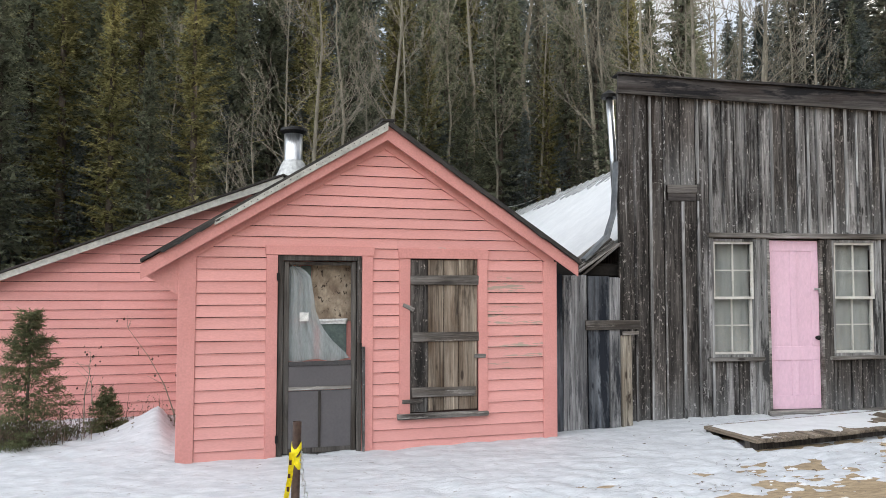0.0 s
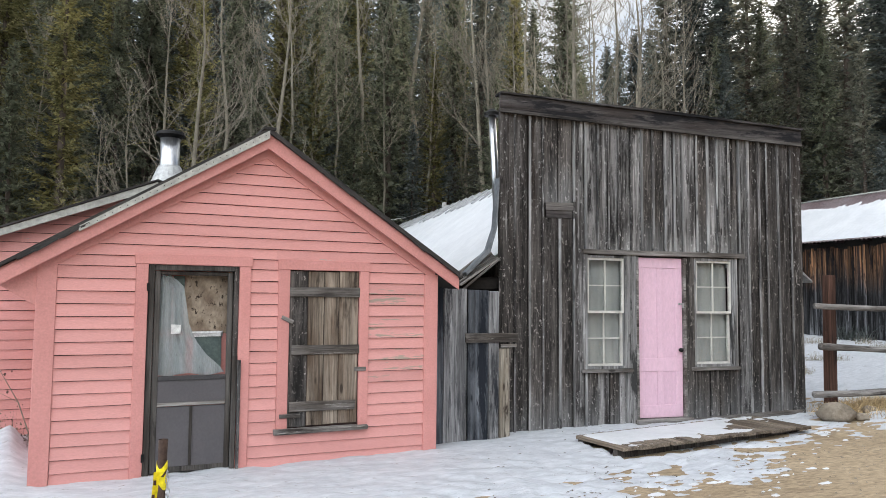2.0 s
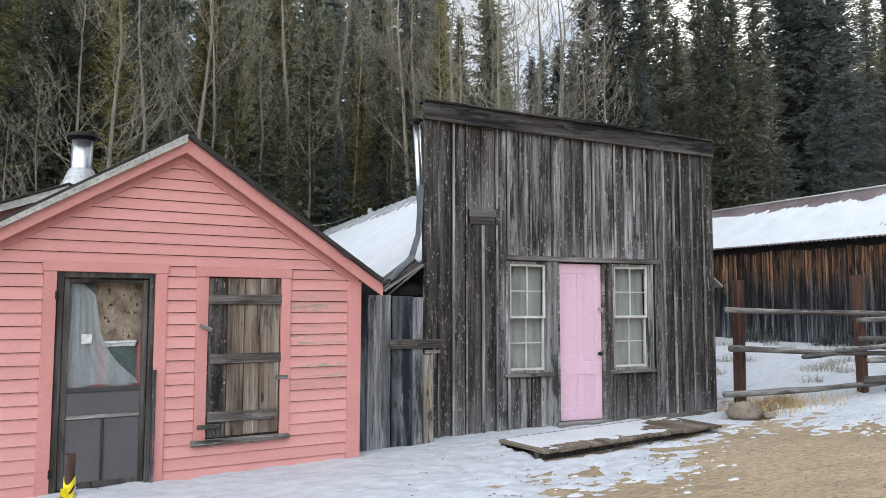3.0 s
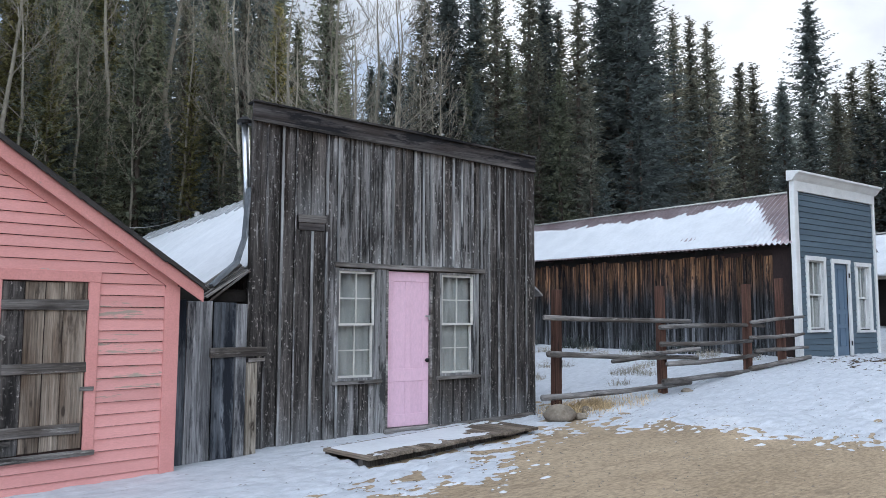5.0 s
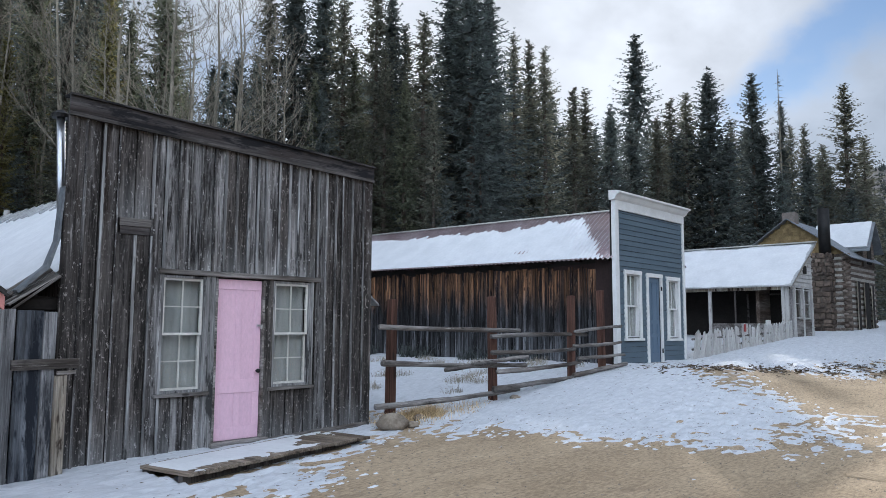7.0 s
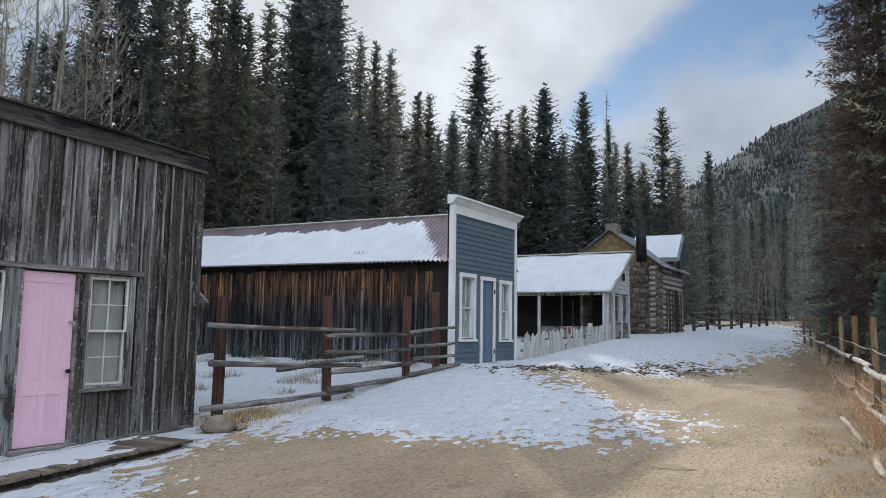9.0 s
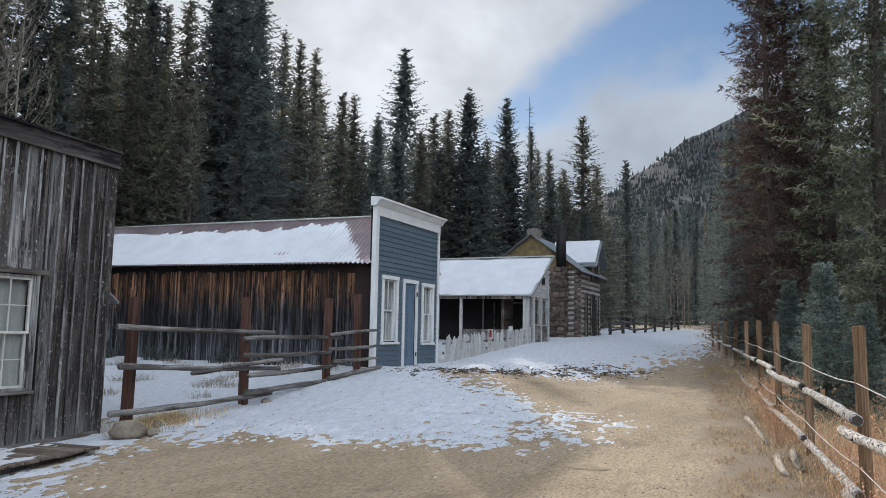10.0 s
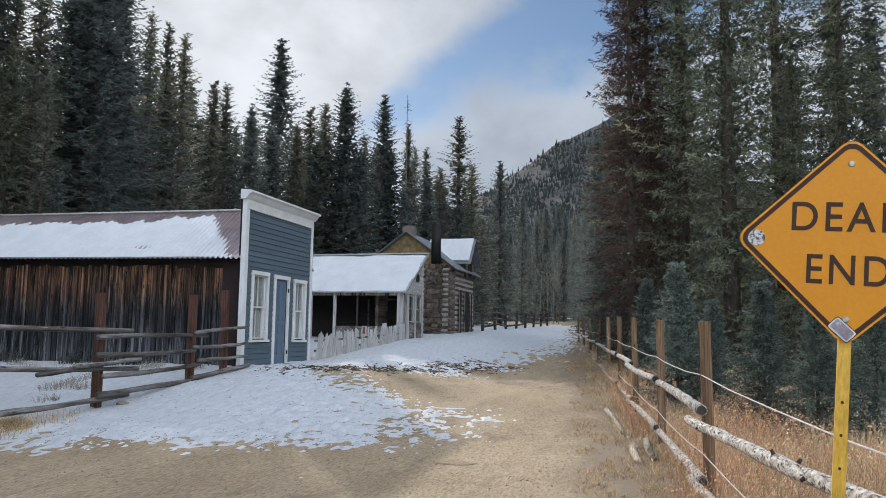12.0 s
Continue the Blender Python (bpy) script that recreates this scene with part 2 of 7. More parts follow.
wood("grey_wood", (0.046, 0.041, 0.039), (0.25, 0.243, 0.24), (0.016, 0.014, 0.014), (0.44, 0.43, 0.42), stains=0.53, flecks=0.58, spread=(0.34, 0.58), vary=0.34, patch=(9.0, 0.6), saw=0.12, soft=0.10, streaks=0.8)
wood("batten_wood", (0.15, 0.145, 0.142), (0.33, 0.33, 0.33), (0.03, 0.03, 0.03), (0.46, 0.46, 0.46), stains=0.56, flecks=0.62, vary=0.25, knots=False)
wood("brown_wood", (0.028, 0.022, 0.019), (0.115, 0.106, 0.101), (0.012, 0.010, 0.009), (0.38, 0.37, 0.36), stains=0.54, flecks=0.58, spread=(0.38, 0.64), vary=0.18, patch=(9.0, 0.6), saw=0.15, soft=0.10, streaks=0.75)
wood("shutter_wood", (0.115, 0.082, 0.058), (0.24, 0.20, 0.16), (0.030, 0.021, 0.016), (0.40, 0.36, 0.31), stains=0.54, vary=0.28, patch=(5.0, 1.2), soft=0.10)
wood("gate_wood", (0.095, 0.095, 0.098), (0.25, 0.25, 0.255), (0.022, 0.024, 0.030), (0.42, 0.42, 0.42), stains=0.56, flecks=0.66, spread=(0.38, 0.62), vary=0.2, streaks=0.7)
wood("gate_dark", (0.038, 0.043, 0.052), (0.13, 0.14, 0.155), (0.012, 0.015, 0.022), (0.30, 0.31, 0.32), stains=0.49, flecks=0.66, spread=(0.36, 0.66), vary=0.15, patch=(5.0, 1.4))
wood("rail_dark", (0.045, 0.039, 0.036), (0.115, 0.106, 0.10), (0.015, 0.014, 0.014), (0.30, 0.28, 0.26), "x", stains=0.53, soft=0.1)
wood("dark_cap", (0.036, 0.030, 0.028), (0.085, 0.08, 0.08), (0.010, 0.010, 0.012), (0.24, 0.23, 0.22), "x", stains=0.51)
wood("pale_wood", (0.27, 0.225, 0.172), (0.41, 0.37, 0.31), (0.04, 0.026, 0.018), (0.46, 0.42, 0.36), stains=0.555, vary=0.2, patch=(5.0, 1.5))
wood("rail_wood", (0.075, 0.063, 0.054), (0.235, 0.222, 0.21), (0.022, 0.018, 0.016), (0.42, 0.40, 0.37), "x", stains=0.55, vary=0.25, soft=0.12, streaks=0.4)
wood("fallen_wood", (0.27, 0.215, 0.16), (0.43, 0.37, 0.30), (0.07, 0.055, 0.042), (0.52, 0.47, 0.40), "x", stains=0.56, vary=0.2)
wood("deck_wood", (0.115, 0.088, 0.064), (0.22, 0.18, 0.14), (0.05, 0.04, 0.03), (0.42, 0.40, 0.37), "y", stains=0.60, vary=0.2)
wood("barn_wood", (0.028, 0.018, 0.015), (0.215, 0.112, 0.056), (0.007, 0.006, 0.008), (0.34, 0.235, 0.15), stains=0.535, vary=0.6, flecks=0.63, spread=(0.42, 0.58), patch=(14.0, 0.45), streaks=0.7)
wood("post_red", (0.062, 0.030, 0.022), (0.10, 0.052, 0.037), (0.020, 0.012, 0.010), (0.17, 0.11, 0.085), stains=0.58, vary=0.15)
wood("post_tan", (0.156, 0.094, 0.048), (0.226, 0.148, 0.090), (0.055, 0.035, 0.022), (0.36, 0.27, 0.18), stains=0.64, vary=0.15)
wood("log_wood", (0.093, 0.066, 0.051), (0.212, 0.178, 0.153), (0.025, 0.018, 0.015), (0.36, 0.32, 0.28), "x", stains=0.6, vary=0.3, knots=False)
wood("screen_frame", (0.040, 0.033, 0.028), (0.085, 0.078, 0.072), (0.015, 0.013, 0.012), (0.2, 0.19, 0.18), stains=0.6, vary=0.1, knots=False)
# painted and weathered wood
surface("pink_paint", (0.625, 0.292, 0.268), (0.68, 0.33, 0.305), 0.65, 1.6, (0.5, 1, 3.5), 0.15, 60, dark=(0.42, 0.36, 0.31), dark_at=0.69, vary=0.06, soft=0.02, grain=(0.88, 1.09))
surface("pink_peeled", (0.60, 0.285, 0.262), (0.66, 0.325, 0.30), 0.7, 1.6, (0.55, 1, 5.0), 0.3, 60, dark=(0.36, 0.29, 0.235), dark_at=0.555, vary=0.05, soft=0.02, grain=(0.86, 1.09))
surface("pink_trim", (0.575, 0.25, 0.228), (0.625, 0.285, 0.26), 0.65, 2.0, (1, 1, 1), 0.2, 60, dark=(0.36, 0.26, 0.22), dark_at=0.70, vary=0.05, soft=0.03, grain=(0.88, 1.09))
surface("blue_paint", (0.080, 0.112, 0.140), (0.100, 0.135, 0.165), 0.6, 1.5, (0.5, 1, 3), 0.15, 60, vary=0.05, grain=(0.92, 1.07))
surface("blue_door_paint", (0.106, 0.153, 0.212), (0.119, 0.170, 0.234), 0.5, 1.5, (1, 1, 0.6), 0.1, 60, grain=(0.92, 1.07))
surface("white_paint", (0.60, 0.60, 0.59), (0.70, 0.70, 0.69), 0.6, 3, (1, 1, 1), 0.15, 50, dark=(0.35, 0.31, 0.26), dark_at=0.7, vary=0.04, grain=(0.92, 1.07))
surface("lilac_paint", (0.68, 0.455, 0.555), (0.74, 0.50, 0.60), 0.45, 1.2, (1, 1, 0.5), 0.06, 40, grain=(0.92, 1.07))
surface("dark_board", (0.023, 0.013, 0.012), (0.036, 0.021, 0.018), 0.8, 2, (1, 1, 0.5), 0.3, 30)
surface("cut_end", (0.03, 0.026, 0.023), (0.075, 0.064, 0.054), 0.9, 8, (1, 1, 1), 0.5, 40)
surface("birch_bark", (0.33, 0.295, 0.255), (0.66, 0.63, 0.59), 0.85, 13.0, (0.8, 1.5, 1.5), 1.0, 26, dark=(0.045, 0.036, 0.030), dark_at=0.535, vary=0.15, soft=0.04)
surface("chinking", (0.33, 0.31, 0.28), (0.50, 0.475, 0.435), 0.95, 5, (1, 1, 1), 0.4, 40)
surface("shingle", (0.16, 0.115, 0.055), (0.24, 0.175, 0.085), 0.9, 4, (1, 1, 1), 0.6, 25, vary=0.2)
surface("stone", (0.052, 0.040, 0.034), (0.16, 0.122, 0.095), 0.9, 3, (1, 1, 1), 0.8, 22, vary=0.4)
surface("mortar", (0.10, 0.085, 0.07), (0.15, 0.13, 0.11), 0.95, 6, (1, 1, 1), 0.5, 40)
surface("brick", (0.15, 0.13, 0.115), (0.21, 0.18, 0.16), 0.9, 6, (1, 1, 1), 0.5, 40)
surface("door_panel", (0.052, 0.05, 0.052), (0.068, 0.065, 0.066), 0.7, 2.0, (1, 1, 0.8), 0.25, 60)
# near-black: the shade of rooms, gaps and openings put into the colour
surface("interior_shade", (0.012, 0.010, 0.009), (0.021, 0.018, 0.016), 0.9, 2, (1, 1, 1), 0.2, 20)
surface("plaster_old", (0.17, 0.125, 0.09), (0.33, 0.27, 0.205), 0.9, 6, (1.6, 1, 1), 0.4, 18, dark=(0.028, 0.018, 0.013), dark_at=0.57)
surface("curtain", (0.25, 0.262, 0.255), (0.36, 0.365, 0.345), 0.9, 2, (3, 1, 0.5), 0.2, 40, grain=(0.9, 1.07))
surface("torn_curtain", (0.42, 0.46, 0.47), (0.55, 0.58, 0.59), 0.9, 3, (6, 1, 0.4), 0.3, 40, sheer=0.52)
surface("green_cloth", (0.075, 0.10, 0.095), (0.11, 0.14, 0.13), 0.9, 4, (1, 1, 1), 0.3, 30)
surface("paper", (0.6, 0.6, 0.58), (0.66, 0.66, 0.64), 0.8, 4, (1, 1, 1), 0.1, 30)
surface("old_white", (0.36, 0.352, 0.335), (0.50, 0.49, 0.475), 0.75, 4, (1, 1, 0.5), 0.3, 40, dark=(0.22, 0.19, 0.16), dark_at=0.6, vary=0.12, grain=(0.85, 1.12))
surface("sash_paint", (0.50, 0.485, 0.45), (0.64, 0.625, 0.58), 0.7, 4, (1, 1, 1), 0.2, 40, dark=(0.24, 0.21, 0.18), dark_at=0.64, grain=(0.88, 1.1))
surface("plain_panel", (0.092, 0.086, 0.092), (0.115, 0.108, 0.113), 0.6, 1.5, (1, 1, 0.8), 0.1, 50, grain=(0.9, 1.08))
# metal
surface("roof_tin", (0.24, 0.175, 0.178), (0.37, 0.305, 0.31), 0.36, 1.2, (1, 1, 1), 0.1, 20, metal=0.5)
surface("cream_tin", (0.36, 0.36, 0.33), (0.46, 0.455, 0.42), 0.6, 3, (1, 1, 1), 0.1, 20, dark=(0.2, 0.17, 0.13), dark_at=0.66, metal=0.1)
surface("dull_tin", (0.13, 0.145, 0.16), (0.22, 0.235, 0.25), 0.55, 3, (1, 1, 1), 0.1, 20, metal=0.3)
surface("grey_tin", (0.30, 0.31, 0.31), (0.42, 0.43, 0.43), 0.45, 2, (1, 1, 1), 0.1, 20, metal=0.5)
surface("stove_pipe", (0.42, 0.43, 0.45), (0.55, 0.56, 0.58), 0.28, 5, (2, 2, 0.4), 0.05, 30, metal=0.9)
surface("black_iron", (0.012, 0.012, 0.013), (0.025, 0.024, 0.023), 0.55, 5, (1, 1, 1), 0.1, 30, metal=0.5)
surface("rust_pipe", (0.075, 0.05, 0.042), (0.14, 0.095, 0.075), 0.6, 8, (1, 1, 1), 0.3, 40, metal=0.5)
surface("galvanised", (0.42, 0.42, 0.42), (0.55, 0.55, 0.54), 0.4, 10, (1, 1, 1), 0.1, 40, metal=0.7)
surface("asphalt_roll", (0.03, 0.028, 0.027), (0.06, 0.055, 0.052), 0.9, 3, (1, 1, 1), 0.5, 60)
# plants, ground
surface("spruce_needles", (0.106, 0.126, 0.122), (0.172, 0.192, 0.176), 0.7, 0.9, (1, 1, 1), 0.0, 9, vary=0.3, spec=0.2, glow=0.62, island=0.4)
# brighter copy of the spruce needles, with light put into the colour
surface("lit_needles", (0.120, 0.136, 0.098), (0.230, 0.242, 0.165), 0.7, 0.9, (1, 1, 1), 0.0, 9, vary=0.25, spec=0.2, glow=0.58, island=0.55)
surface("pine_needles", (0.130, 0.137, 0.113), (0.210, 0.206, 0.158), 0.7, 0.9, (1, 1, 1), 0.0, 9, vary=0.3, spec=0.2, glow=0.62, island=0.4)
surface("blue_spruce_needles", (0.095, 0.128, 0.113), (0.185, 0.225, 0.198), 0.7, 1.5, (1, 1, 1), 0.0, 9, vary=0.15, spec=0.2, glow=0.4, island=0.55)
surface("dead_needles", (0.070, 0.048, 0.041), (0.115, 0.082, 0.070), 0.8, 1.5, (1, 1, 1), 0.0, 9, vary=0.2, spec=0.1, glow=0.45, island=0.6)
surface("conifer_bark", (0.07, 0.055, 0.045), (0.13, 0.105, 0.085), 0.9, 4, (3, 3, 0.4), 0.6, 20, vary=0.2)
surface("aspen_bark", (0.17, 0.152, 0.115), (0.28, 0.25, 0.195), 0.85, 2.5, (1, 1, 0.8), 0.4, 16, dark=(0.05, 0.042, 0.034), dark_at=0.60, vary=0.3)
surface("twig", (0.20, 0.178, 0.14), (0.32, 0.288, 0.232), 0.9, 3, (1, 1, 1), 0.0, 20, vary=0.25)
surface("dry_grass", (0.484, 0.352, 0.193), (0.660, 0.517, 0.319), 0.9, 1.5, (1, 1, 1), 0.0, 12, offset=False, island=0.45)
surface("red_weed", (0.439, 0.232, 0.128), (0.659, 0.415, 0.244), 0.9, 1.5, (1, 1, 1), 0.0, 12, offset=False, island=0.45)
surface("brush_twig", (0.085, 0.062, 0.045), (0.20, 0.155, 0.115), 0.95, 3, (1, 1, 1), 0.0, 12, offset=False, island=0.6)
surface("litter", (0.34, 0.215, 0.105), (0.58, 0.41, 0.22), 0.95, 3, (1, 1, 1), 0.0, 12, offset=False, island=0.6)
# yellow-green, brightened in place of light on the left forest
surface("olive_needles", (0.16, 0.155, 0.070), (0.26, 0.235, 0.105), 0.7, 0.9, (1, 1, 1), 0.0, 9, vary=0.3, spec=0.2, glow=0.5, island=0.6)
surface("fir_needles", (0.100, 0.115, 0.060), (0.18, 0.195, 0.10), 0.7, 3.0, (1, 1, 1), 0.0, 30, vary=0.15, spec=0.2, glow=0.45, island=0.4)
surface("wire_white", (0.55, 0.54, 0.52), (0.66, 0.65, 0.63), 0.6, 5, (1, 1, 1), 0.0, 30)
surface("dirt", (0.285, 0.214, 0.136), (0.395, 0.304, 0.200), 0.95, 0.7, (0.5, 1.3, 1), 1.0, 24, dark=(0.18, 0.132, 0.086), dark_at=0.56, offset=False, soft=0.16, grain=(0.60, 1.36))
surface("snow", (0.455, 0.475, 0.505), (0.56, 0.577, 0.605), 0.6, 6.0, (0.6, 1.9, 1), 1.0, 16, dark=(0.19, 0.17, 0.145), dark_at=0.63, soft=0.04, offset=False, spec=0.3, grain=(0.88, 1.09))
surface("roof_snow", (0.56, 0.572, 0.59), (0.63, 0.64, 0.655), 0.6, 2.0, (1, 1, 1), 0.5, 14, offset=False, spec=0.3, grain=(0.93, 1.05))
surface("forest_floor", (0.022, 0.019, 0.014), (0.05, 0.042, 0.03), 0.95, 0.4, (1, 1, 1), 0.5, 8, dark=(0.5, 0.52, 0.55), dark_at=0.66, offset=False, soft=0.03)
surface("far_forest", (0.028, 0.035, 0.034), (0.05, 0.058, 0.054), 0.95, 0.02, (1, 1, 1), 0.0, 0.2, offset=False)
surface("boulder", (0.16, 0.13, 0.10), (0.27, 0.23, 0.18), 0.9, 4, (1, 1, 1), 0.7, 25)
# sign
surface("sign_yellow", (0.68, 0.275, 0.008), (0.73, 0.31, 0.011), 0.4, 1.5, (1, 1, 1), 0.03, 60, grain=(0.94, 1.05))
surface("post_yellow", (0.66, 0.40, 0.05), (0.74, 0.46, 0.07), 0.5, 3, (2, 2, 0.5), 0.1, 40)
surface("sign_black", (0.04, 0.016, 0.008), (0.055, 0.022, 0.011), 0.5, 3, (1, 1, 1), 0.0, 40)
surface("sticker_print", (0.60, 0.60, 0.60), (0.72, 0.72, 0.71), 0.5, 30, (1, 1, 1), 0.0, 90, dark=(0.10, 0.10, 0.11), dark_at=0.50, soft=0.03)
surface("sticker_violet", (0.22, 0.20, 0.25), (0.34, 0.31, 0.37), 0.35, 14, (1, 1, 1), 0.0, 60, dark=(0.60, 0.60, 0.60), dark_at=0.56, soft=0.04)
surface("tape_yellow", (0.80, 0.66, 0.02), (0.85, 0.72, 0.03), 0.4, 5, (1, 1, 1), 0.1, 30)
surface("red_plate", (0.20, 0.018, 0.018), (0.26, 0.025, 0.025), 0.5, 5, (1, 1, 1), 0.0, 30)


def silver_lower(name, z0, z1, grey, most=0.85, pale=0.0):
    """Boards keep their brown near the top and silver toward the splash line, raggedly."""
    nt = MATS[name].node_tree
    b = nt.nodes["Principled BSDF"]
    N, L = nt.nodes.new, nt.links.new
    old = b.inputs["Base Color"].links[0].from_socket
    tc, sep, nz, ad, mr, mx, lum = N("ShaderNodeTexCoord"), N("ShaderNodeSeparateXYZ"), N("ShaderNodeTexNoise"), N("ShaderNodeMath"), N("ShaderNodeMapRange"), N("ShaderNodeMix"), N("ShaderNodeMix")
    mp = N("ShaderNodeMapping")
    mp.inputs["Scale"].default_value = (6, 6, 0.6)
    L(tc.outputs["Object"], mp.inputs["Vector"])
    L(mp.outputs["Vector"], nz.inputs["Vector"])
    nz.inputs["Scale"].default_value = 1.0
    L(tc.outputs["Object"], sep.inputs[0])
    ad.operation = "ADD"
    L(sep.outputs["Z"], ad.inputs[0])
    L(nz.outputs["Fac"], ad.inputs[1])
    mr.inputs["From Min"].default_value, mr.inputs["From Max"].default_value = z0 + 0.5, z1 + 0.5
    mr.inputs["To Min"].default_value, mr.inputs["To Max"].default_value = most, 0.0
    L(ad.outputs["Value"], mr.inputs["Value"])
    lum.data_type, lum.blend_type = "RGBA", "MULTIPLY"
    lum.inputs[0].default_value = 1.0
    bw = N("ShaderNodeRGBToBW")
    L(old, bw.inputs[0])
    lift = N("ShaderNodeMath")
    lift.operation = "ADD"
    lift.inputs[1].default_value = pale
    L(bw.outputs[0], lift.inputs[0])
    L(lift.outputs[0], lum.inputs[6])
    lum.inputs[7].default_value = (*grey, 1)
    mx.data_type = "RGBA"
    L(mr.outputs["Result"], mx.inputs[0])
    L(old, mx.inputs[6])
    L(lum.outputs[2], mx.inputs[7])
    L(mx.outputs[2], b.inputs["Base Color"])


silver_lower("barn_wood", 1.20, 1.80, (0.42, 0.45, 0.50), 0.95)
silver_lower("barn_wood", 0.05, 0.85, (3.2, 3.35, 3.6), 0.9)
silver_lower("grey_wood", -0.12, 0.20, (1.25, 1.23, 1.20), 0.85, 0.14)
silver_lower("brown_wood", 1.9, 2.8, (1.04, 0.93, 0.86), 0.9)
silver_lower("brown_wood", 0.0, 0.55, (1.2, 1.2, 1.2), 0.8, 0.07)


def verge_soil():
    """The street turns to brown soil and litter along the fence, with a ragged edge."""
    nt = MATS["dirt"].node_tree
    b = nt.nodes["Principled BSDF"]
    N, L = nt.nodes.new, nt.links.new
    old = b.inputs["Base Color"].links[0].from_socket
    tc, dot, nz, ad, mr, gate, sep, both, mx = (N("ShaderNodeTexCoord"), N("ShaderNodeVectorMath"), N("ShaderNodeTexNoise"), N("ShaderNodeMath"), N("ShaderNodeMapRange"), N("ShaderNodeMapRange"), N("ShaderNodeSeparateXYZ"), N("ShaderNodeMath"), N("ShaderNodeMix"))
    dot.operation, ad.operation, both.operation, mx.data_type = "DOT_PRODUCT", "MULTIPLY_ADD", "MULTIPLY", "RGBA"
    dot.inputs[1].default_value = (-0.114, 1.0, 0.0)
    nz.inputs["Scale"].default_value, nz.inputs["Detail"].default_value, nz.inputs["Roughness"].default_value = 1.6, 7.0, 0.7
    ad.inputs[1].default_value = 2.2
    mr.inputs["From Min"].default_value, mr.inputs["From Max"].default_value = 0.70, 0.10
    gate.inputs["From Min"].default_value, gate.inputs["From Max"].default_value = 1.8, 3.4
    L(tc.outputs["Object"], dot.inputs[0])
    L(tc.outputs["Object"], nz.inputs["Vector"])
    L(tc.outputs["Object"], sep.inputs[0])
    L(nz.outputs["Fac"], ad.inputs[0])
    L(dot.outputs["Value"], ad.inputs[2])
    L(ad.outputs["Value"], mr.inputs["Value"])
    L(sep.outputs["X"], gate.inputs["Value"])
    L(mr.outputs["Result"], both.inputs[0])
    L(gate.outputs["Result"], both.inputs[1])
    L(both.outputs["Value"], mx.inputs[0])
    L(old, mx.inputs[6])
    mx.inputs[7].default_value = (0.235, 0.178, 0.122, 1)
    L(mx.outputs[2], b.inputs["Base Color"])


verge_soil()


def glass_material():
    m = bpy.data.materials.new("window_glass")
    m.use_nodes = True
    b = m.node_tree.nodes["Principled BSDF"]
    b.inputs["Base Color"].default_value = (0.97, 0.98, 0.98, 1)
    b.inputs["Roughness"].default_value = 0.04
    b.inputs["Transmission Weight"].default_value = 1.0
    b.inputs["IOR"].default_value = 1.25
    MATS["window_glass"] = m


glass_material()

# ---- building tools ----
rng = random.Random(7)


def part(name, bm, material, parent=None, label="", smooth=False, m=None):
    """Links a bmesh as one mesh object under a thing or a part."""
    me = bpy.data.meshes.new(name)
    bmesh.ops.recalc_face_normals(bm, faces=bm.faces)
    bm.to_mesh(me)
    bm.free()
    return part_of(name, me, material, parent, label, smooth, m)


def part_of(name, me, material, parent=None, label="", smooth=False, m=None):
    if not me.materials:
        me.materials.append(MATS[material])
    if smooth:
        me.shade_smooth()
    ob = new(name, me)
    if parent:
        ob.parent = parent
    if m is not None:
        ob.matrix_basis = m
    return tagged(ob, label) if label else ob


def thing(name, m, label, category, group="", kind=""):
    ob = new(name)
    ob.empty_display_size = 0.2
    ob.matrix_basis = m
    return tagged(ob, label, category, group, kind)


def mesh(name, verts, faces, material, parent=None, label="", smooth=False):
    me = bpy.data.meshes.new(name)
    me.from_pydata(verts, [], faces)
    me.update()
    return part_of(name, me, material, parent, label, smooth)


def hexa(bm, pts):
    """A six-sided solid: four points of the one end, then the four of the other."""
    v = [bm.verts.new(p) for p in pts]
    for f in ((3, 2, 1, 0), (4, 5, 6, 7), (0, 1, 5, 4), (1, 2, 6, 5), (2, 3, 7, 6), (3, 0, 4, 7)):
        bm.faces.new([v[i] for i in f])
    return v


def box(bm, x0, x1, y0, y1, z0, z1):
    return hexa(bm, [(x0, y0, z0), (x1, y0, z0), (x1, y1, z0), (x0, y1, z0), (x0, y0, z1), (x1, y0, z1), (x1, y1, z1), (x0, y1, z1)])


def solid(*boxes):
    bm = bmesh.new()
    for b in boxes:
        box(bm, *b)
    return bm


def plank(x0, x1, y0, y1, z0, z1, wob=0.004, bev=0.004):
    """A sawn board with eased edges and slightly uneven corners."""
    bm = bmesh.new()
    for v in box(bm, x0, x1, y0, y1, z0, z1):
        v.co += Vector((rng.uniform(-wob, wob), rng.uniform(-wob, wob) * 0.5, rng.uniform(-wob, wob)))
    if bev:
        bmesh.ops.bevel(bm, geom=bm.edges[:], offset=bev, segments=1, affect="EDGES")
    return bm


def prism(bm, outline, y0, y1):
    """A flat outline of (x, z) given thickness from y0 to y1."""
    a = [bm.verts.new((x, y0, z)) for x, z in outline]
    b = [bm.verts.new((x, y1, z)) for x, z in outline]
    bm.faces.new(a)
    bm.faces.new(b[::-1])
    for i in range(len(a)):
        j = (i + 1) % len(a)
        bm.faces.new([a[j], a[i], b[i], b[j]])


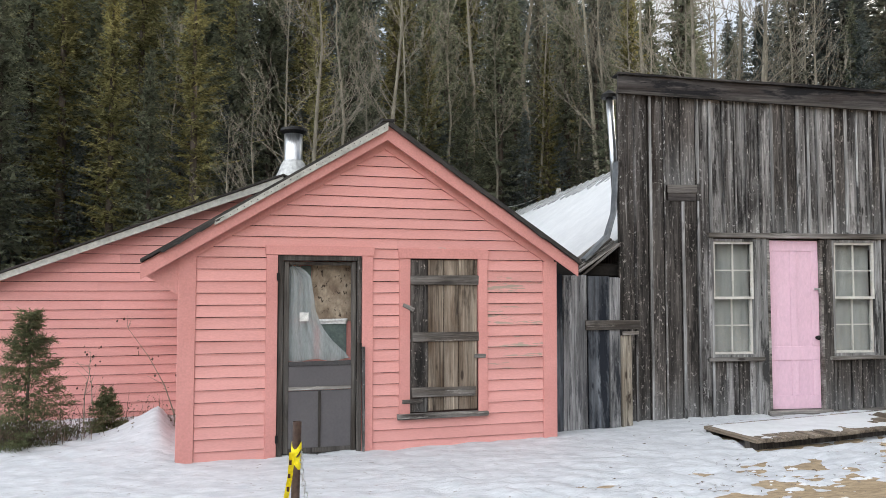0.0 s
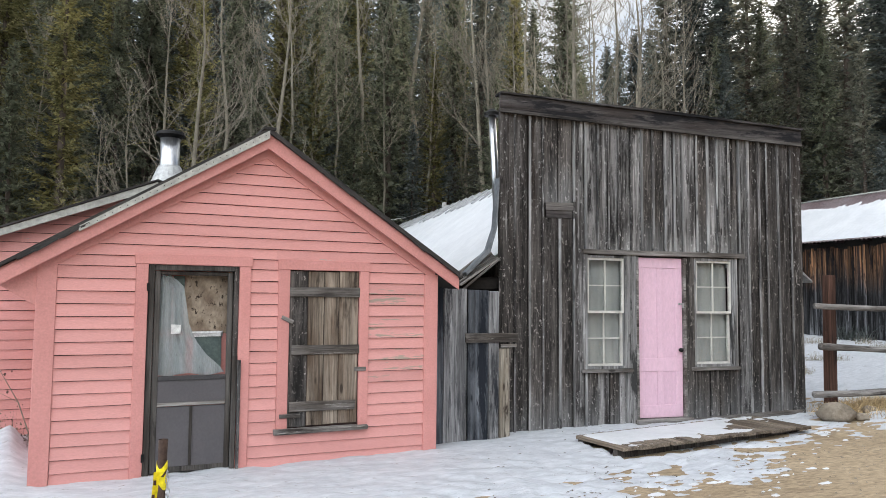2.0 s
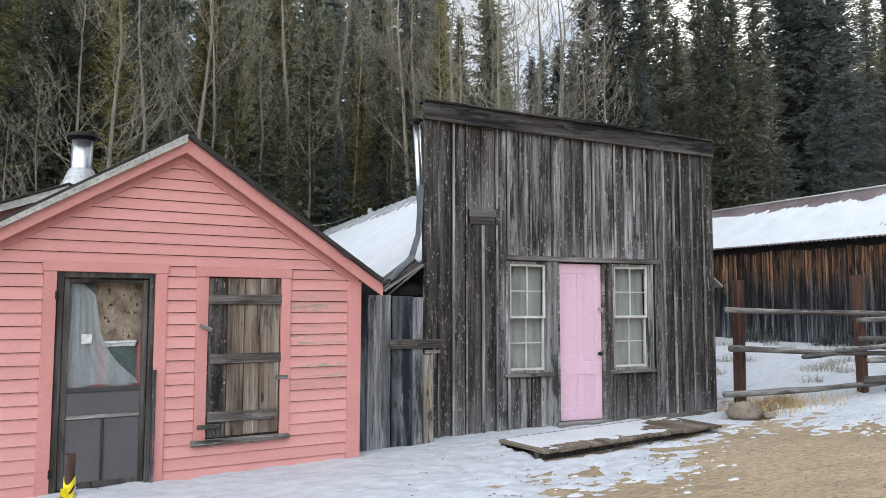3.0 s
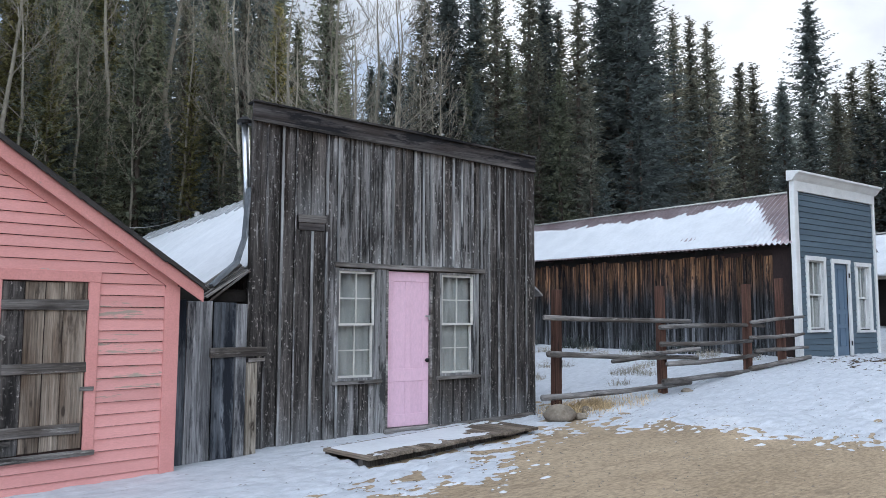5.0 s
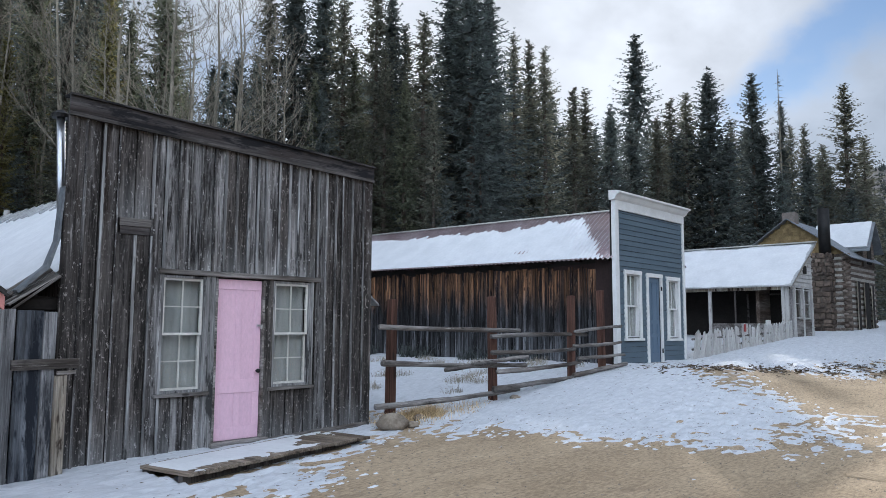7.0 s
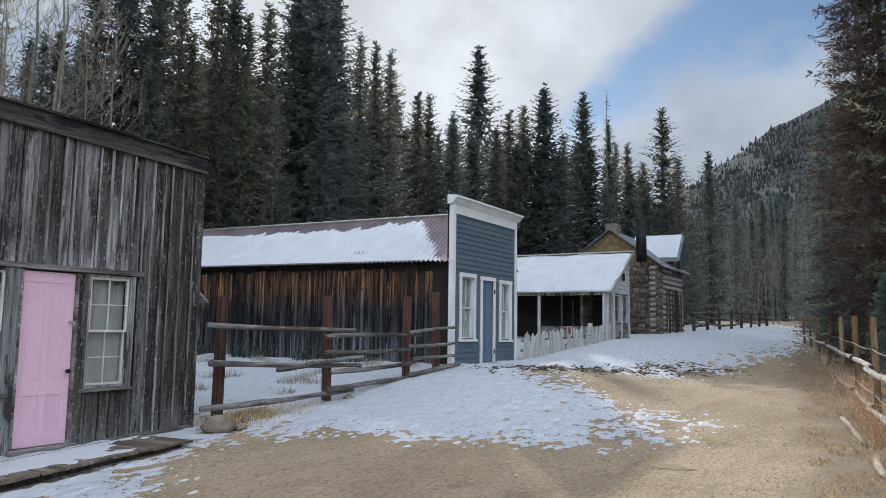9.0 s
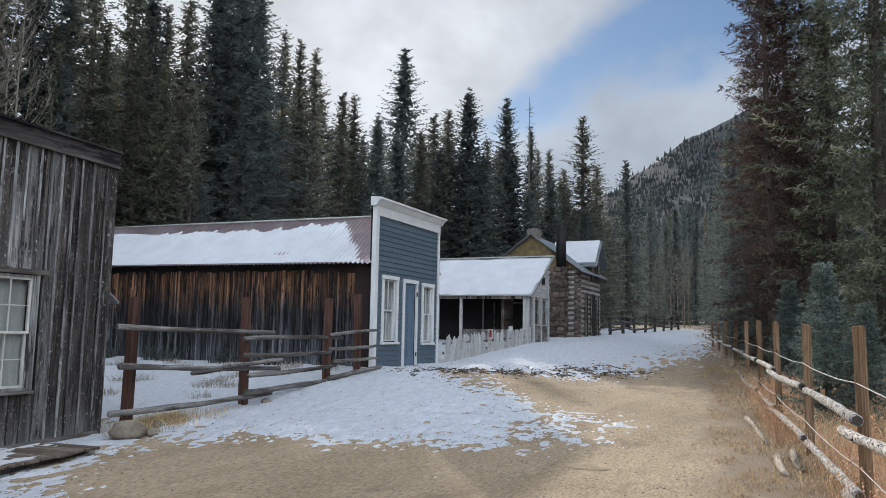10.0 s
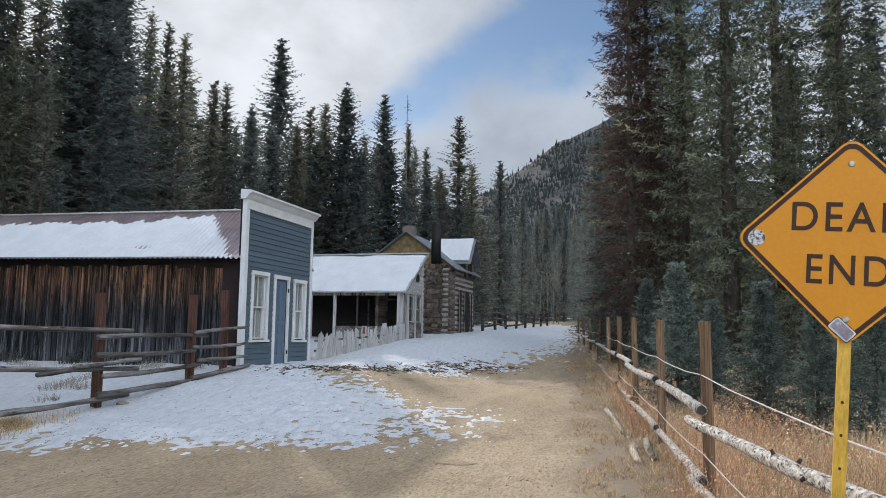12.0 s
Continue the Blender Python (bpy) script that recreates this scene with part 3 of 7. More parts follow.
def tube(bm, pts, radii, n=6, caps=True):
    """A tapering round bar along a line of points."""
    rings, pts = [], [Vector(p) for p in pts]
    for i, p in enumerate(pts):
        d = (pts[min(i + 1, len(pts) - 1)] - pts[max(i - 1, 0)]).normalized()
        u = d.orthogonal().normalized() if abs(d.z) > 0.9 else d.cross(Vector((0, 0, 1))).normalized()
        w = d.cross(u)
        rings.append([bm.verts.new(p + radii[i] * (math.cos(2 * math.pi * k / n) * u + math.sin(2 * math.pi * k / n) * w)) for k in range(n)])
    for a, b in zip(rings, rings[1:]):
        for k in range(n):
            bm.faces.new([a[k], a[(k + 1) % n], b[(k + 1) % n], b[k]])
    if caps and n > 2:
        bm.faces.new(rings[0][::-1])
        bm.faces.new(rings[-1])


def bar(p0, p1, r0, r1=None, n=8, bend=0.0, steps=6):
    """A rough pole with a slight bend."""
    bm = bmesh.new()
    p0, p1 = Vector(p0), Vector(p1)
    off = Vector((rng.uniform(-1, 1), rng.uniform(-1, 1), rng.uniform(-1, 1))) * bend
    pts, rad = [], []
    for i in range(steps + 1):
        t = i / steps
        pts.append(p0.lerp(p1, t) + off * math.sin(math.pi * t) + Vector((0, 0, rng.uniform(-1, 1))) * bend * 0.25)
        rad.append((r0 + ((r1 or r0) - r0) * t) * rng.uniform(0.89, 1.10))
    tube(bm, pts, rad, n)
    return bm


def smooth_step(a, b, x):
    t = min(max((x - a) / (b - a), 0.0), 1.0)
    return t * t * (3 - 2 * t)


def line_of(points, x):
    """A height that runs straight between given stations."""
    if x <= points[0][0]:
        return points[0][1]
    for (xa, za), (xb, zb) in zip(points, points[1:]):
        if x <= xb:
            return za + (zb - za) * (x - xa) / (xb - xa)
    return points[-1][1]

# ---- ground ----
ROAD = [(-40, -0.2), (0, 0.0), (6, 0.08), (12, 0.25), (20, 0.55), (30, 0.95), (45, 1.5), (75, 2.6), (140, 4.2), (400, 9.0)]
ROW = [(-40, -0.1), (-2, -0.03), (3, 0.02), (8, 0.18), (10.5, 0.34), (12.6, 0.62), (15, 0.80), (18, 0.80), (23, 1.30), (30, 1.46), (45, 1.8), (75, 2.7), (140, 4.2), (400, 9.0)]


def ground_height(x, y):
    road, row = line_of(ROAD, x), line_of(ROW, x)
    z = road + (row - road) * smooth_step(2.5, 6.6, y)
    z += 0.30 * max(0.0, y - 17 - 0.25 * max(0.0, x - 30)) * smooth_step(95, 55, x)
    far = 2.2 + 0.05 * max(0.0, x)
    z -= 0.9 * smooth_step(-far - 0.2, -far - 5.0, y)
    z += 0.25 * max(0.0, -y - 30)
    return z + 0.03 * noise.noise(Vector((x * 0.35, y * 0.35, 3.0))) + 0.008 * noise.noise(Vector((x * 1.9, y * 1.9, 1.0)))


def stations(a, b, near_a, near_b, fine, coarse):
    """Grid lines from a to b, fine between near_a and near_b, widening outside."""
    out, x = [near_a], near_a
    step = fine
    while x > a:
        step = min(step * 1.12, coarse)
        x -= step
        out.insert(0, x)
    x = near_a
    while x < near_b:
        x += fine
        out.append(x)
    step = fine
    while x < b:
        step = min(step * 1.12, coarse)
        x += step
        out.append(x)
    return out


def sheet(name, xs, ys, height, material, label, category):
    verts = [(x, y, height(x, y)) for y in ys for x in xs]
    n = len(xs)
    faces = [(j * n + i, j * n + i + 1, (j + 1) * n + i + 1, (j + 1) * n + i) for j in range(len(ys) - 1) for i in range(n - 1)]
    ob = mesh(name, verts, faces, material, None, "", True)
    return tagged(ob, label, category, kind="structure")


ground = sheet("ground", stations(-400, 1500, -6, 24, 0.3, 30), stations(-500, 900, -4, 12, 0.3, 25), ground_height, "dirt", "tan packed dirt and gravel street sloping gently upward", "ground")
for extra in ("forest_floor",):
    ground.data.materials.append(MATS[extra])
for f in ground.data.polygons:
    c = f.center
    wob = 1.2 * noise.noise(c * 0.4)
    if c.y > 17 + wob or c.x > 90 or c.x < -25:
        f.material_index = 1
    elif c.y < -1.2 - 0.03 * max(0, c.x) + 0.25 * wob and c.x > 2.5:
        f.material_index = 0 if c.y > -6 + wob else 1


FRONT = [(-30, 2.6), (-1, 3.8), (0.5, 4.2), (2, 4.7), (3.5, 5.25), (4.2, 5.55), (5.0, 5.95), (6.1, 6.45), (6.8, 6.85), (7.6, 7.3), (8.2, 7.6)]
MOUND = [(7.9, 7.3), (8.4, 6.3), (8.75, 5.1), (9.2, 3.9), (9.7, 3.1), (11.0, 2.6), (11.9, 2.6), (12.5, 2.9), (13.1, 3.5), (13.9, 4.6), (14.7, 5.7), (16.2, 6.8), (18.0, 7.6)]
FIELD = [(15, 10.5), (16.4, 7.4), (16.8, 5.8), (18.1, 4.4), (21.2, 3.5), (26.7, 2.95), (32.2, 2.7), (39, 3.1), (56, 4.8), (70, 6.5)]


def snow_depth(x, y):
    """Depth of the snow over the ground; below zero it is bare."""
    d = -9.0
    if x < 8.3:
        d = max(d, (y - line_of(FRONT, x)) * 0.85)
    if 7.5 < x < 18.2:
        d = max(d, min((y - line_of(MOUND, x) + 0.18) * 0.45, (x - 8.0) * 0.7, (17.8 - x) * 0.42))
    if x > 15:
        d = max(d, min((y - line_of(FIELD, x) + 0.2) * 0.55, (60 - x) * 0.2))
    if 7.9 < x < 15 and y > 8.0:
        d = max(d, min(x - 8.5, y - 8.5) if x < 10.5 else 0.9)
    if y > 9.5 and x < 8:
        d = max(d, 0.8)
    if y > 15.5:
        d = min(d, 17.0 - y)
    v = 0.62 * min(max(d / 0.8, -1.3), 1.0) + 0.5 * smooth_step(0.7, 1.4, d)
    n = 0.38 * noise.noise(Vector((x * 0.9, y * 1.3, 0))) + 0.34 * noise.noise(Vector((x * 2.4, y * 3.4, 5))) + 0.42 * noise.noise(Vector((x * 3.6, y * 7.0, 9))) + 0.50 * noise.noise(Vector((x * 7.0, y * 12.0, 3)))
    dimple = max(0.0, noise.noise(Vector((x * 2.6, y * 4.2, 17))) - 0.12) + 0.7 * max(0.0, noise.noise(Vector((x * 5.5, y * 8.5, 27))) - 0.15)
    calm = 1 - 0.6 * smooth_step(0.6, 1.6, d)
    depth = 0.055 * (v + n * 1.1 * calm) - 0.085 * dimple * calm
    # the plank landing keeps the ground under it bare
    along, across = (x - 4.12) * 0.987 + (y - 6.60) * 0.160, (y - 6.60) * 0.987 - (x - 4.12) * 0.160
    if 0.0 < along < 2.76 and -0.02 < across < 0.86:
        depth = min(depth, 0.0)
    elif -0.15 < along < 2.9 and -0.3 < across < 0.0:
        depth = min(depth, 0.045 + 0.03 * noise.noise(Vector((x * 4, y * 4, 8))))
    return depth


def snow_height(x, y):
    crest = max(0.0, min(1.0, (8.2 - y) / 0.75))
    drift = 0.34 * (1 - 0.75 * crest) * math.exp(-(math.hypot((x + 1.80 - 0.17 * crest) * (1.9 if x > -1.80 + 0.17 * crest else 0.95), max(0.0, y - 8.2, 7.45 - y)) / 0.36) ** 1.4) + 0.07 * math.exp(-((x + 2.2) / 0.9) ** 2 - ((y - 7.7) / 0.9) ** 2)
    return ground_height(x, y) + snow_depth(x, y) + drift


sheet("snow_cover", stations(-14, 62, -3, 20, 0.05, 0.4), stations(1.8, 24, 1.9, 8.6, 0.04, 0.35), snow_height, "snow", "patchy trampled white snow melting on the dirt", "snow")

# ---- pink cabin ----
def clapboard(s0, s1, z0, z1, t0=None, t1=None, proud=0.024):
    """A lapped board from s0 to s1, thicker at its lower edge; t0 and t1 are its ends at the top."""
    t0, t1 = s0 if t0 is None else t0, s1 if t1 is None else t1
    bm = bmesh.new()
    j = rng.uniform(-0.002, 0.002)
    # gap that shows the dark backing, in place of the lap's shadow line
    z1 -= 0.012
    hexa(bm, [(s0, 0, z0), (s1, 0, z0), (s1, -proud, z0 + j), (s0, -proud, z0 - j), (t0, 0, z1), (t1, 0, z1), (t1, -0.008, z1), (t0, -0.008, z1)])
    return bm


def lap_wall(parent, z_from, z_to, step, span, gaps, material):
    """Courses of lapped boards; span(z) gives the ends, gaps are (s0, s1, z0, z1)."""
    z = z_from
    while z < z_to - 0.02:
        z1 = min(z + step, z_to)
        (a0, a1), (b0, b1) = span(z), span(z1)
        cuts = sorted((g[0], g[1]) for g in gaps if g[2] < z + step * 0.5 < g[3])
        ends, s = [], a0
        for g0, g1 in cuts:
            ends.append((s, g0))
            s = g1
        ends.append((s, a1))
        pieces = []
        for e0, e1 in ends:
            if e1 - e0 > 3.3:
                c = rng.uniform(e0 + 0.8, e1 - 0.8)
                pieces += [(e0, c - 0.0006), (c + 0.0006, e1)]
            else:
                pieces.append((e0, e1))
        for e0, e1 in pieces:
            t0 = b0 if e0 == a0 else e0
            t1 = b1 if e1 == a1 else e1
            if e1 - e0 > 0.03 and t1 - t0 > 0.0:
                part("clapboard", clapboard(e0, e1, z - 0.006, z1, t0, t1), "pink_peeled" if material == "pink_paint" and e0 > 2.8 and 0.7 < z < 1.75 and rng.random() < 0.55 else material, parent)
        z = z1


def pink_cabin():
    house = thing("pink_cabin", pose(-1.36, 7.08, 0, 0, 0, 8), "small salmon-pink clapboard cabin with a steep gable and lower wing", "cabin")
    W, D, AP, EZ = 3.78, 3.0, (1.93, 3.30), 2.05
    slope_l, slope_r = 0.622, 0.655

    def span(z):
        if z <= EZ - 0.07:
            return 0.0, W
        k = z - EZ + 0.13
        return max(0, k / slope_l), min(W, W - k / slope_r)
    door, win = (0.88, 1.70, -0.05, 1.98), (2.19, 2.92, 0.40, 1.96)
    bm = bmesh.new()
    prism(bm, [(0, -0.2), (door[0], -0.2), (door[0], door[3]), (door[1], door[3]), (door[1], -0.2), (W, -0.2), (W, EZ - 0.03), (AP[0], AP[1] - 0.03), (0, EZ - 0.03)], 0.0, 0.09)
    wall = part("front_wall", bm, "dark_board", house)
    gaps = [(door[0] - 0.11, door[1] + 0.11, -1, door[3] + 0.09), (win[0] - 0.11, win[1] + 0.10, win[2] - 0.06, win[3] + 0.10), (-1, 0.13, -1, 1.95), (W - 0.125, W + 1, -1, 1.93)]
    lap_wall(wall, -0.086, 2.062, 0.1138, span, gaps, "pink_paint")
    lap_wall(wall, 2.062, AP[1] - 0.13, 0.1045, span, gaps, "pink_paint")
    # corner boards and casings
    for name, b in (("corner_board", (-0.03, 0.13, -0.034, 0.0, -0.2, 1.96)), ("corner_board", (W - 0.125, W + 0.03, -0.034, 0.0, -0.2, 1.94)),
                    ("door_casing", (door[0] - 0.11, door[0], -0.036, 0, -0.1, door[3])), ("door_casing", (door[1], door[1] + 0.11, -0.036, 0, -0.1, door[3])),
                    ("door_casing", (door[0] - 0.12, door[1] + 0.12, -0.042, 0, door[3], door[3] + 0.095)),
                    ("window_casing", (win[0] - 0.11, win[0], -0.036, 0, win[2] - 0.03, win[3])), ("window_casing", (win[1], win[1] + 0.10, -0.036, 0, win[2] - 0.03, win[3])),
                    ("window_casing", (win[0] - 0.12, win[1] + 0.11, -0.042, 0, win[3], win[3] + 0.10))):
        part(name, plank(*b), "pink_trim", house)
    # side walls
    for x0, x1 in ((-0.0, 0.09), (W - 0.09, W)):
        side = part("side_wall", solid((x0, x1, 0.09, D, -0.2, EZ - 0.02)), "pink_trim", house)
        for k in range(16):
            xa = x0 - 0.012 if x0 <= 0 else x1
            part("clapboard", solid((xa, xa + 0.012, 0.10, D, -0.12 + k * 0.1275, 0.0 + k * 0.1275)), "pink_paint", side)
    part("inner_floor", solid((0.09, W - 0.09, 0.09, D, -0.2, -0.02)), "interior_shade", house)
    # roof slabs, rake boards, metal edging
    ov, fr = 0.35, 0.16
    roof = part("roof", roof_slab([(-ov, AP[1] - (AP[0] + ov) * slope_l), AP, (W + ov - 0.11, AP[1] - (W + ov - 0.11 - AP[0]) * slope_r)], -fr, D + 1.2, 0.030, lift=0.012), "asphalt_roll", house, "dark asphalt roofing with a grey metal edge")
    for side, s in (("l", 1), ("r", -1)):
        tip = (-ov, AP[1] - (AP[0] + ov) * slope_l) if s == 1 else (W + ov - 0.11, AP[1] - (W + ov - 0.11 - AP[0]) * slope_r)
        for nm, d0, d1, y0, y1, mt in (("rake_board", 0.02, 0.145, -fr + 0.03, -fr + 0.055, "pink_trim"), ("soffit_board", 0.0, 0.02, -fr + 0.055, 0.0, "pink_trim"), ("frieze_board", 0.03, 0.215, -0.034, -0.002, "pink_trim")):
            bm = bmesh.new()
            foot = tip
            if nm == "frieze_board":
                foot = (0.0, AP[1] - AP[0] * slope_l) if s == 1 else (W, AP[1] - (W - AP[0]) * slope_r)
            prism(bm, [(foot[0], foot[1] - d0), (AP[0], AP[1] - d0), (AP[0], AP[1] - d1 * 1.1), (foot[0], foot[1] - d1)], y0, y1)
            part(nm, bm, mt, house)
        bm = bmesh.new()
        q = 0.28 if s == 1 else 0.0
        a = (tip[0] + (AP[0] - tip[0]) * q, tip[1] + (AP[1] - tip[1]) * q)
        w = 0.066 if s == 1 else 0.012
        prism(bm, [(a[0], a[1] + 0.012), (AP[0], AP[1] + 0.012), (AP[0], AP[1] - w), (a[0], a[1] - w * 0.55)], -fr - 0.012, -fr + 0.028)
        part("metal_edging", bm, "cream_tin" if s == 1 else "asphalt_roll", roof)
        for c in range(26 if s == 1 else 0):
            f = 0.05 + c / 27
            nx, nz = a[0] + (AP[0] - a[0]) * f, a[1] + (AP[1] - a[1]) * f - 0.010 - 0.012 * (c % 2)
            part("nail", solid((nx - 0.004, nx + 0.004, -fr - 0.016, -fr - 0.011, nz - 0.004, nz + 0.004)), "black_iron", roof)
        # curled shreds of roofing paper along the rake
        for c in range(18):
            f = rng.uniform(0.02, 0.27 if s == 1 else 0.97)
            nx, nz = tip[0] + (AP[0] - tip[0]) * f, tip[1] + (AP[1] - tip[1]) * f + 0.012
            sl = math.degrees(math.atan2(AP[1] - tip[1], AP[0] - tip[0]))
            o = part("roofing_shred", plank(0, rng.uniform(0.06, 0.22), -0.004, 0.003, -rng.uniform(0.012, 0.03), 0.0, 0.006, 0), "asphalt_roll", roof)
            o.matrix_basis = pose(nx, -fr - 0.008, nz, 0, -sl + rng.uniform(-4, 4) if s == 1 else -sl + 180 + rng.uniform(-4, 4), 0)
    part("ridge_cap", solid((AP[0] - 0.06, AP[0] + 0.06, -fr - 0.01, D + 1.0, AP[1] + 0.02, AP[1] + 0.045)), "asphalt_roll", roof)
    # eave return at the corner
    bm = bmesh.new()
    prism(bm, [(-ov + 0.02, AP[1] - (AP[0] + ov) * slope_l - 0.1), (0.0, EZ - 0.02), (0.0, EZ - 0.48)], -0.02, 0.02)
    part("eave_bracket", bm, "pink_trim", house)
    screen_door(house, door)
    shutter(house, win)
    # lower wing behind
    ww, wy = 4.6, 2.95
    pitch = 0.398
    left = (-ww, 0.892)
    ridge = (1.12, left[1] + pitch * (ww + 1.12))
    right = (W + 0.2, ridge[1] - pitch * (W - 0.7))

    def wing_span(z):
        return max(-ww, -ww + (z - left[1] + 0.03) / pitch), 0.0
    bm = bmesh.new()
    prism(bm, [(-ww, -0.3), (W, -0.3), (W, right[1]), (ridge[0], ridge[1] - 0.04), (-ww, left[1] - 0.04)], wy, wy + 0.1)
    wing = part("wing_wall", bm, "dark_board", house)
    z = -0.14
    while z < ridge[1] - 0.25:
        (a0, _), (b0, _) = wing_span(z), wing_span(z + 0.118)
        e = 0.0 if z < 1.9 else min(1.2, 0.0 + (z - 1.9) * 1.5)
        for c0, c1 in ((a0, (a0 + e) / 2 - 0.0006 + rng.uniform(-0.6, 0.6)),):
            o = part("clapboard", clapboard(c0, c1, z - 0.005, z + 0.118, max(b0, c0), c1), "pink_paint", wing)
            o.matrix_basis = pose(0, wy, 0)
            o = part("clapboard", clapboard(c1 + 0.0006, e, z - 0.005, z + 0.118), "pink_paint", wing)
            o.matrix_basis = pose(0, wy, 0)
        z += 0.118
    wr = part("wing_roof", roof_slab([(left[0] - 0.3, left[1] - 0.12), ridge, right], wy - 0.22, wy + 4.5, 0.022), "asphalt_roll", house, "dark roofing with a grey metal edge")
    bm = bmesh.new()
    prism(bm, [(left[0] - 0.3, left[1] - 0.13), (ridge[0], ridge[1] - 0.01), (ridge[0], ridge[1] - 0.105), (left[0] - 0.3, left[1] - 0.20)], wy - 0.20, wy - 0.17)
    part("fascia", bm, "cream_tin", wr, "weathered grey fascia board")
    # stove pipe with a rain cap
    pipe = thing_part("stove_pipe", house)
    px, py, pz = 1.275, 3.05, 3.28
    bm = bmesh.new()
    tube(bm, [(px, py, pz - 0.3), (px, py, pz + 0.52)], [0.126, 0.126], 20)
    p = part("flue", bm, "stove_pipe", pipe, "shiny galvanised flue", True)
    bm = bmesh.new()
    tube(bm, [(px, py, pz - 0.12), (px, py, pz + 0.10), (px, py, pz + 0.14)], [0.25, 0.16, 0.134], 20)
    part("flashing", bm, "grey_tin", pipe)
    bm = bmesh.new()
    tube(bm, [(px, py, pz + 0.51), (px, py, pz + 0.55), (px, py, pz + 0.59), (px, py, pz + 0.62)], [0.13, 0.185, 0.175, 0.06], 20)
    part("rain_cap", bm, "black_iron", pipe, "black rain cap")


def thing_part(name, parent):
    """An empty for a part that has pieces of its own."""
    ob = new(name)
    ob.empty_display_size = 0.1
    ob.parent = parent
    return ob


def roof_slab(line, y0, y1, thick, lift=0.0, cuts=8):
    """A roof that follows a line of (x, z) and runs from y0 to y1."""
    bm = bmesh.new()
    up = [(x, z + thick + lift) for x, z in line]
    dn = [(x, z + lift) for x, z in line]
    prism(bm, up + dn[::-1], y0, y1)
    return bm


def screen_door(house, d):
    x0, x1, z0, z1 = d
    door = thing_part("screen_door", house)
    tagged(door, "old weathered screen door with torn mesh and grey lower panels")
    for nm, b, mt in (("jamb", (x0, x0 + 0.055, -0.02, 0.1, z0, z1), "screen_frame"), ("jamb", (x1 - 0.045, x1, -0.02, 0.1, z0, z1), "brown_wood"), ("head_jamb", (x0 + 0.055, x1 - 0.045, -0.022, 0.1, z1 - 0.05, z1), "screen_frame"),
                      ("threshold", (x0 - 0.02, x1 + 0.02, -0.06, 0.1, z0 - 0.05, 0.045), "screen_frame"),
                      ("stile", (x0 + 0.058, x0 + 0.11, 0.012, 0.04, 0.06, z1 - 0.06), "screen_frame"), ("stile", (x1 - 0.10, x1 - 0.05, 0.012, 0.04, 0.06, z1 - 0.06), "screen_frame"),
                      ("top_rail", (x0 + 0.11, x1 - 0.10, 0.012, 0.04, z1 - 0.095, z1 - 0.06), "screen_frame"), ("middle_rail", (x0 + 0.11, x1 - 0.10, 0.008, 0.042, 0.90, 0.945), "door_panel"),
                      ("lower_rail", (x0 + 0.11, x1 - 0.10, 0.006, 0.042, 0.665, 0.70), "rail_wood"), ("bottom_rail", (x0 + 0.11, x1 - 0.10, 0.012, 0.04, 0.06, 0.11), "screen_frame"),
                      ("muntin", (x0 + 0.40, x0 + 0.425, 0.01, 0.04, 0.11, 0.655), "screen_frame"), ("batten", (x1 - 0.05, x1 - 0.005, -0.045, -0.022, 0.03, 1.12), "screen_frame"),
                      ("batten", (x1 + 0.0, x1 + 0.03, -0.062, -0.038, -0.02, 1.08), "grey_wood")):
        part(nm, plank(*b, wob=0.003, bev=0.003), mt, door)
    part("kick_panel", solid((x0 + 0.10, x1 - 0.09, 0.022, 0.03, 0.10, 0.66)), "plain_panel", door, "dark grey fibreboard panel")
    part("upper_panel", solid((x0 + 0.10, x1 - 0.09, 0.022, 0.03, 0.70, 0.90)), "plain_panel", door)
    # what shows behind the torn mesh
    part("inner_door", solid((x0 + 0.04, x1 - 0.02, 0.16, 0.19, 0.0, z1)), "pink_trim", door, "faded pink inner door with a broken pane")
    for ga, gb, gc, gd in ((0.43, 0.69, 0.96, 1.31), (0.09, 0.22, 0.96, 1.31), (0.235, 0.36, 0.96, 1.31), (0.09, 0.22, 1.36, 1.88), (0.235, 0.335, 1.36, 1.88)):
        part("green_blind", solid((x0 + ga, x0 + gb, 0.130, 0.140, gc, gd)), "green_cloth", door)
    part("backing_board", solid((x0 + 0.34, x1 - 0.06, 0.135, 0.15, 1.33, z1 - 0.06)), "plaster_old", door, "stained tan board behind the mesh")
    part("foil_strip", plank(x0 + 0.40, x1 - 0.13, 0.115, 0.13, 1.30, 1.345, 0.012, 0), "galvanised", door)
    # hanging torn gauze
    bm = bmesh.new()
    cols, rows_ = 22, 16
    grid = []
    for j in range(rows_ + 1):
        t = j / rows_
        z = z1 - 0.10 - t * 0.93
        w0 = x0 + 0.112
        w1 = w0 + line_of([(0.0, 0.07), (0.04, 0.12), (0.10, 0.205), (0.5, 0.265), (0.65, 0.32), (0.8, 0.42), (0.95, 0.57), (1.0, 0.60)], t)
        w1 = min(w1, x1 - 0.105)
        grid.append([bm.verts.new((w0 + (w1 - w0) * i / cols, 0.055 + 0.012 * math.sin(i * 1.3 + 0.4 * j) + 0.006 * math.sin(i * 3.1), z - 0.012 * math.sin(i * 0.5))) for i in range(cols + 1)])
    for a, b in zip(grid, grid[1:]):
        for i in range(cols):
            bm.faces.new([a[i], a[i + 1], b[i + 1], b[i]])
    g = part("gauze", bm, "torn_curtain", door, "torn sagging white gauze", True)
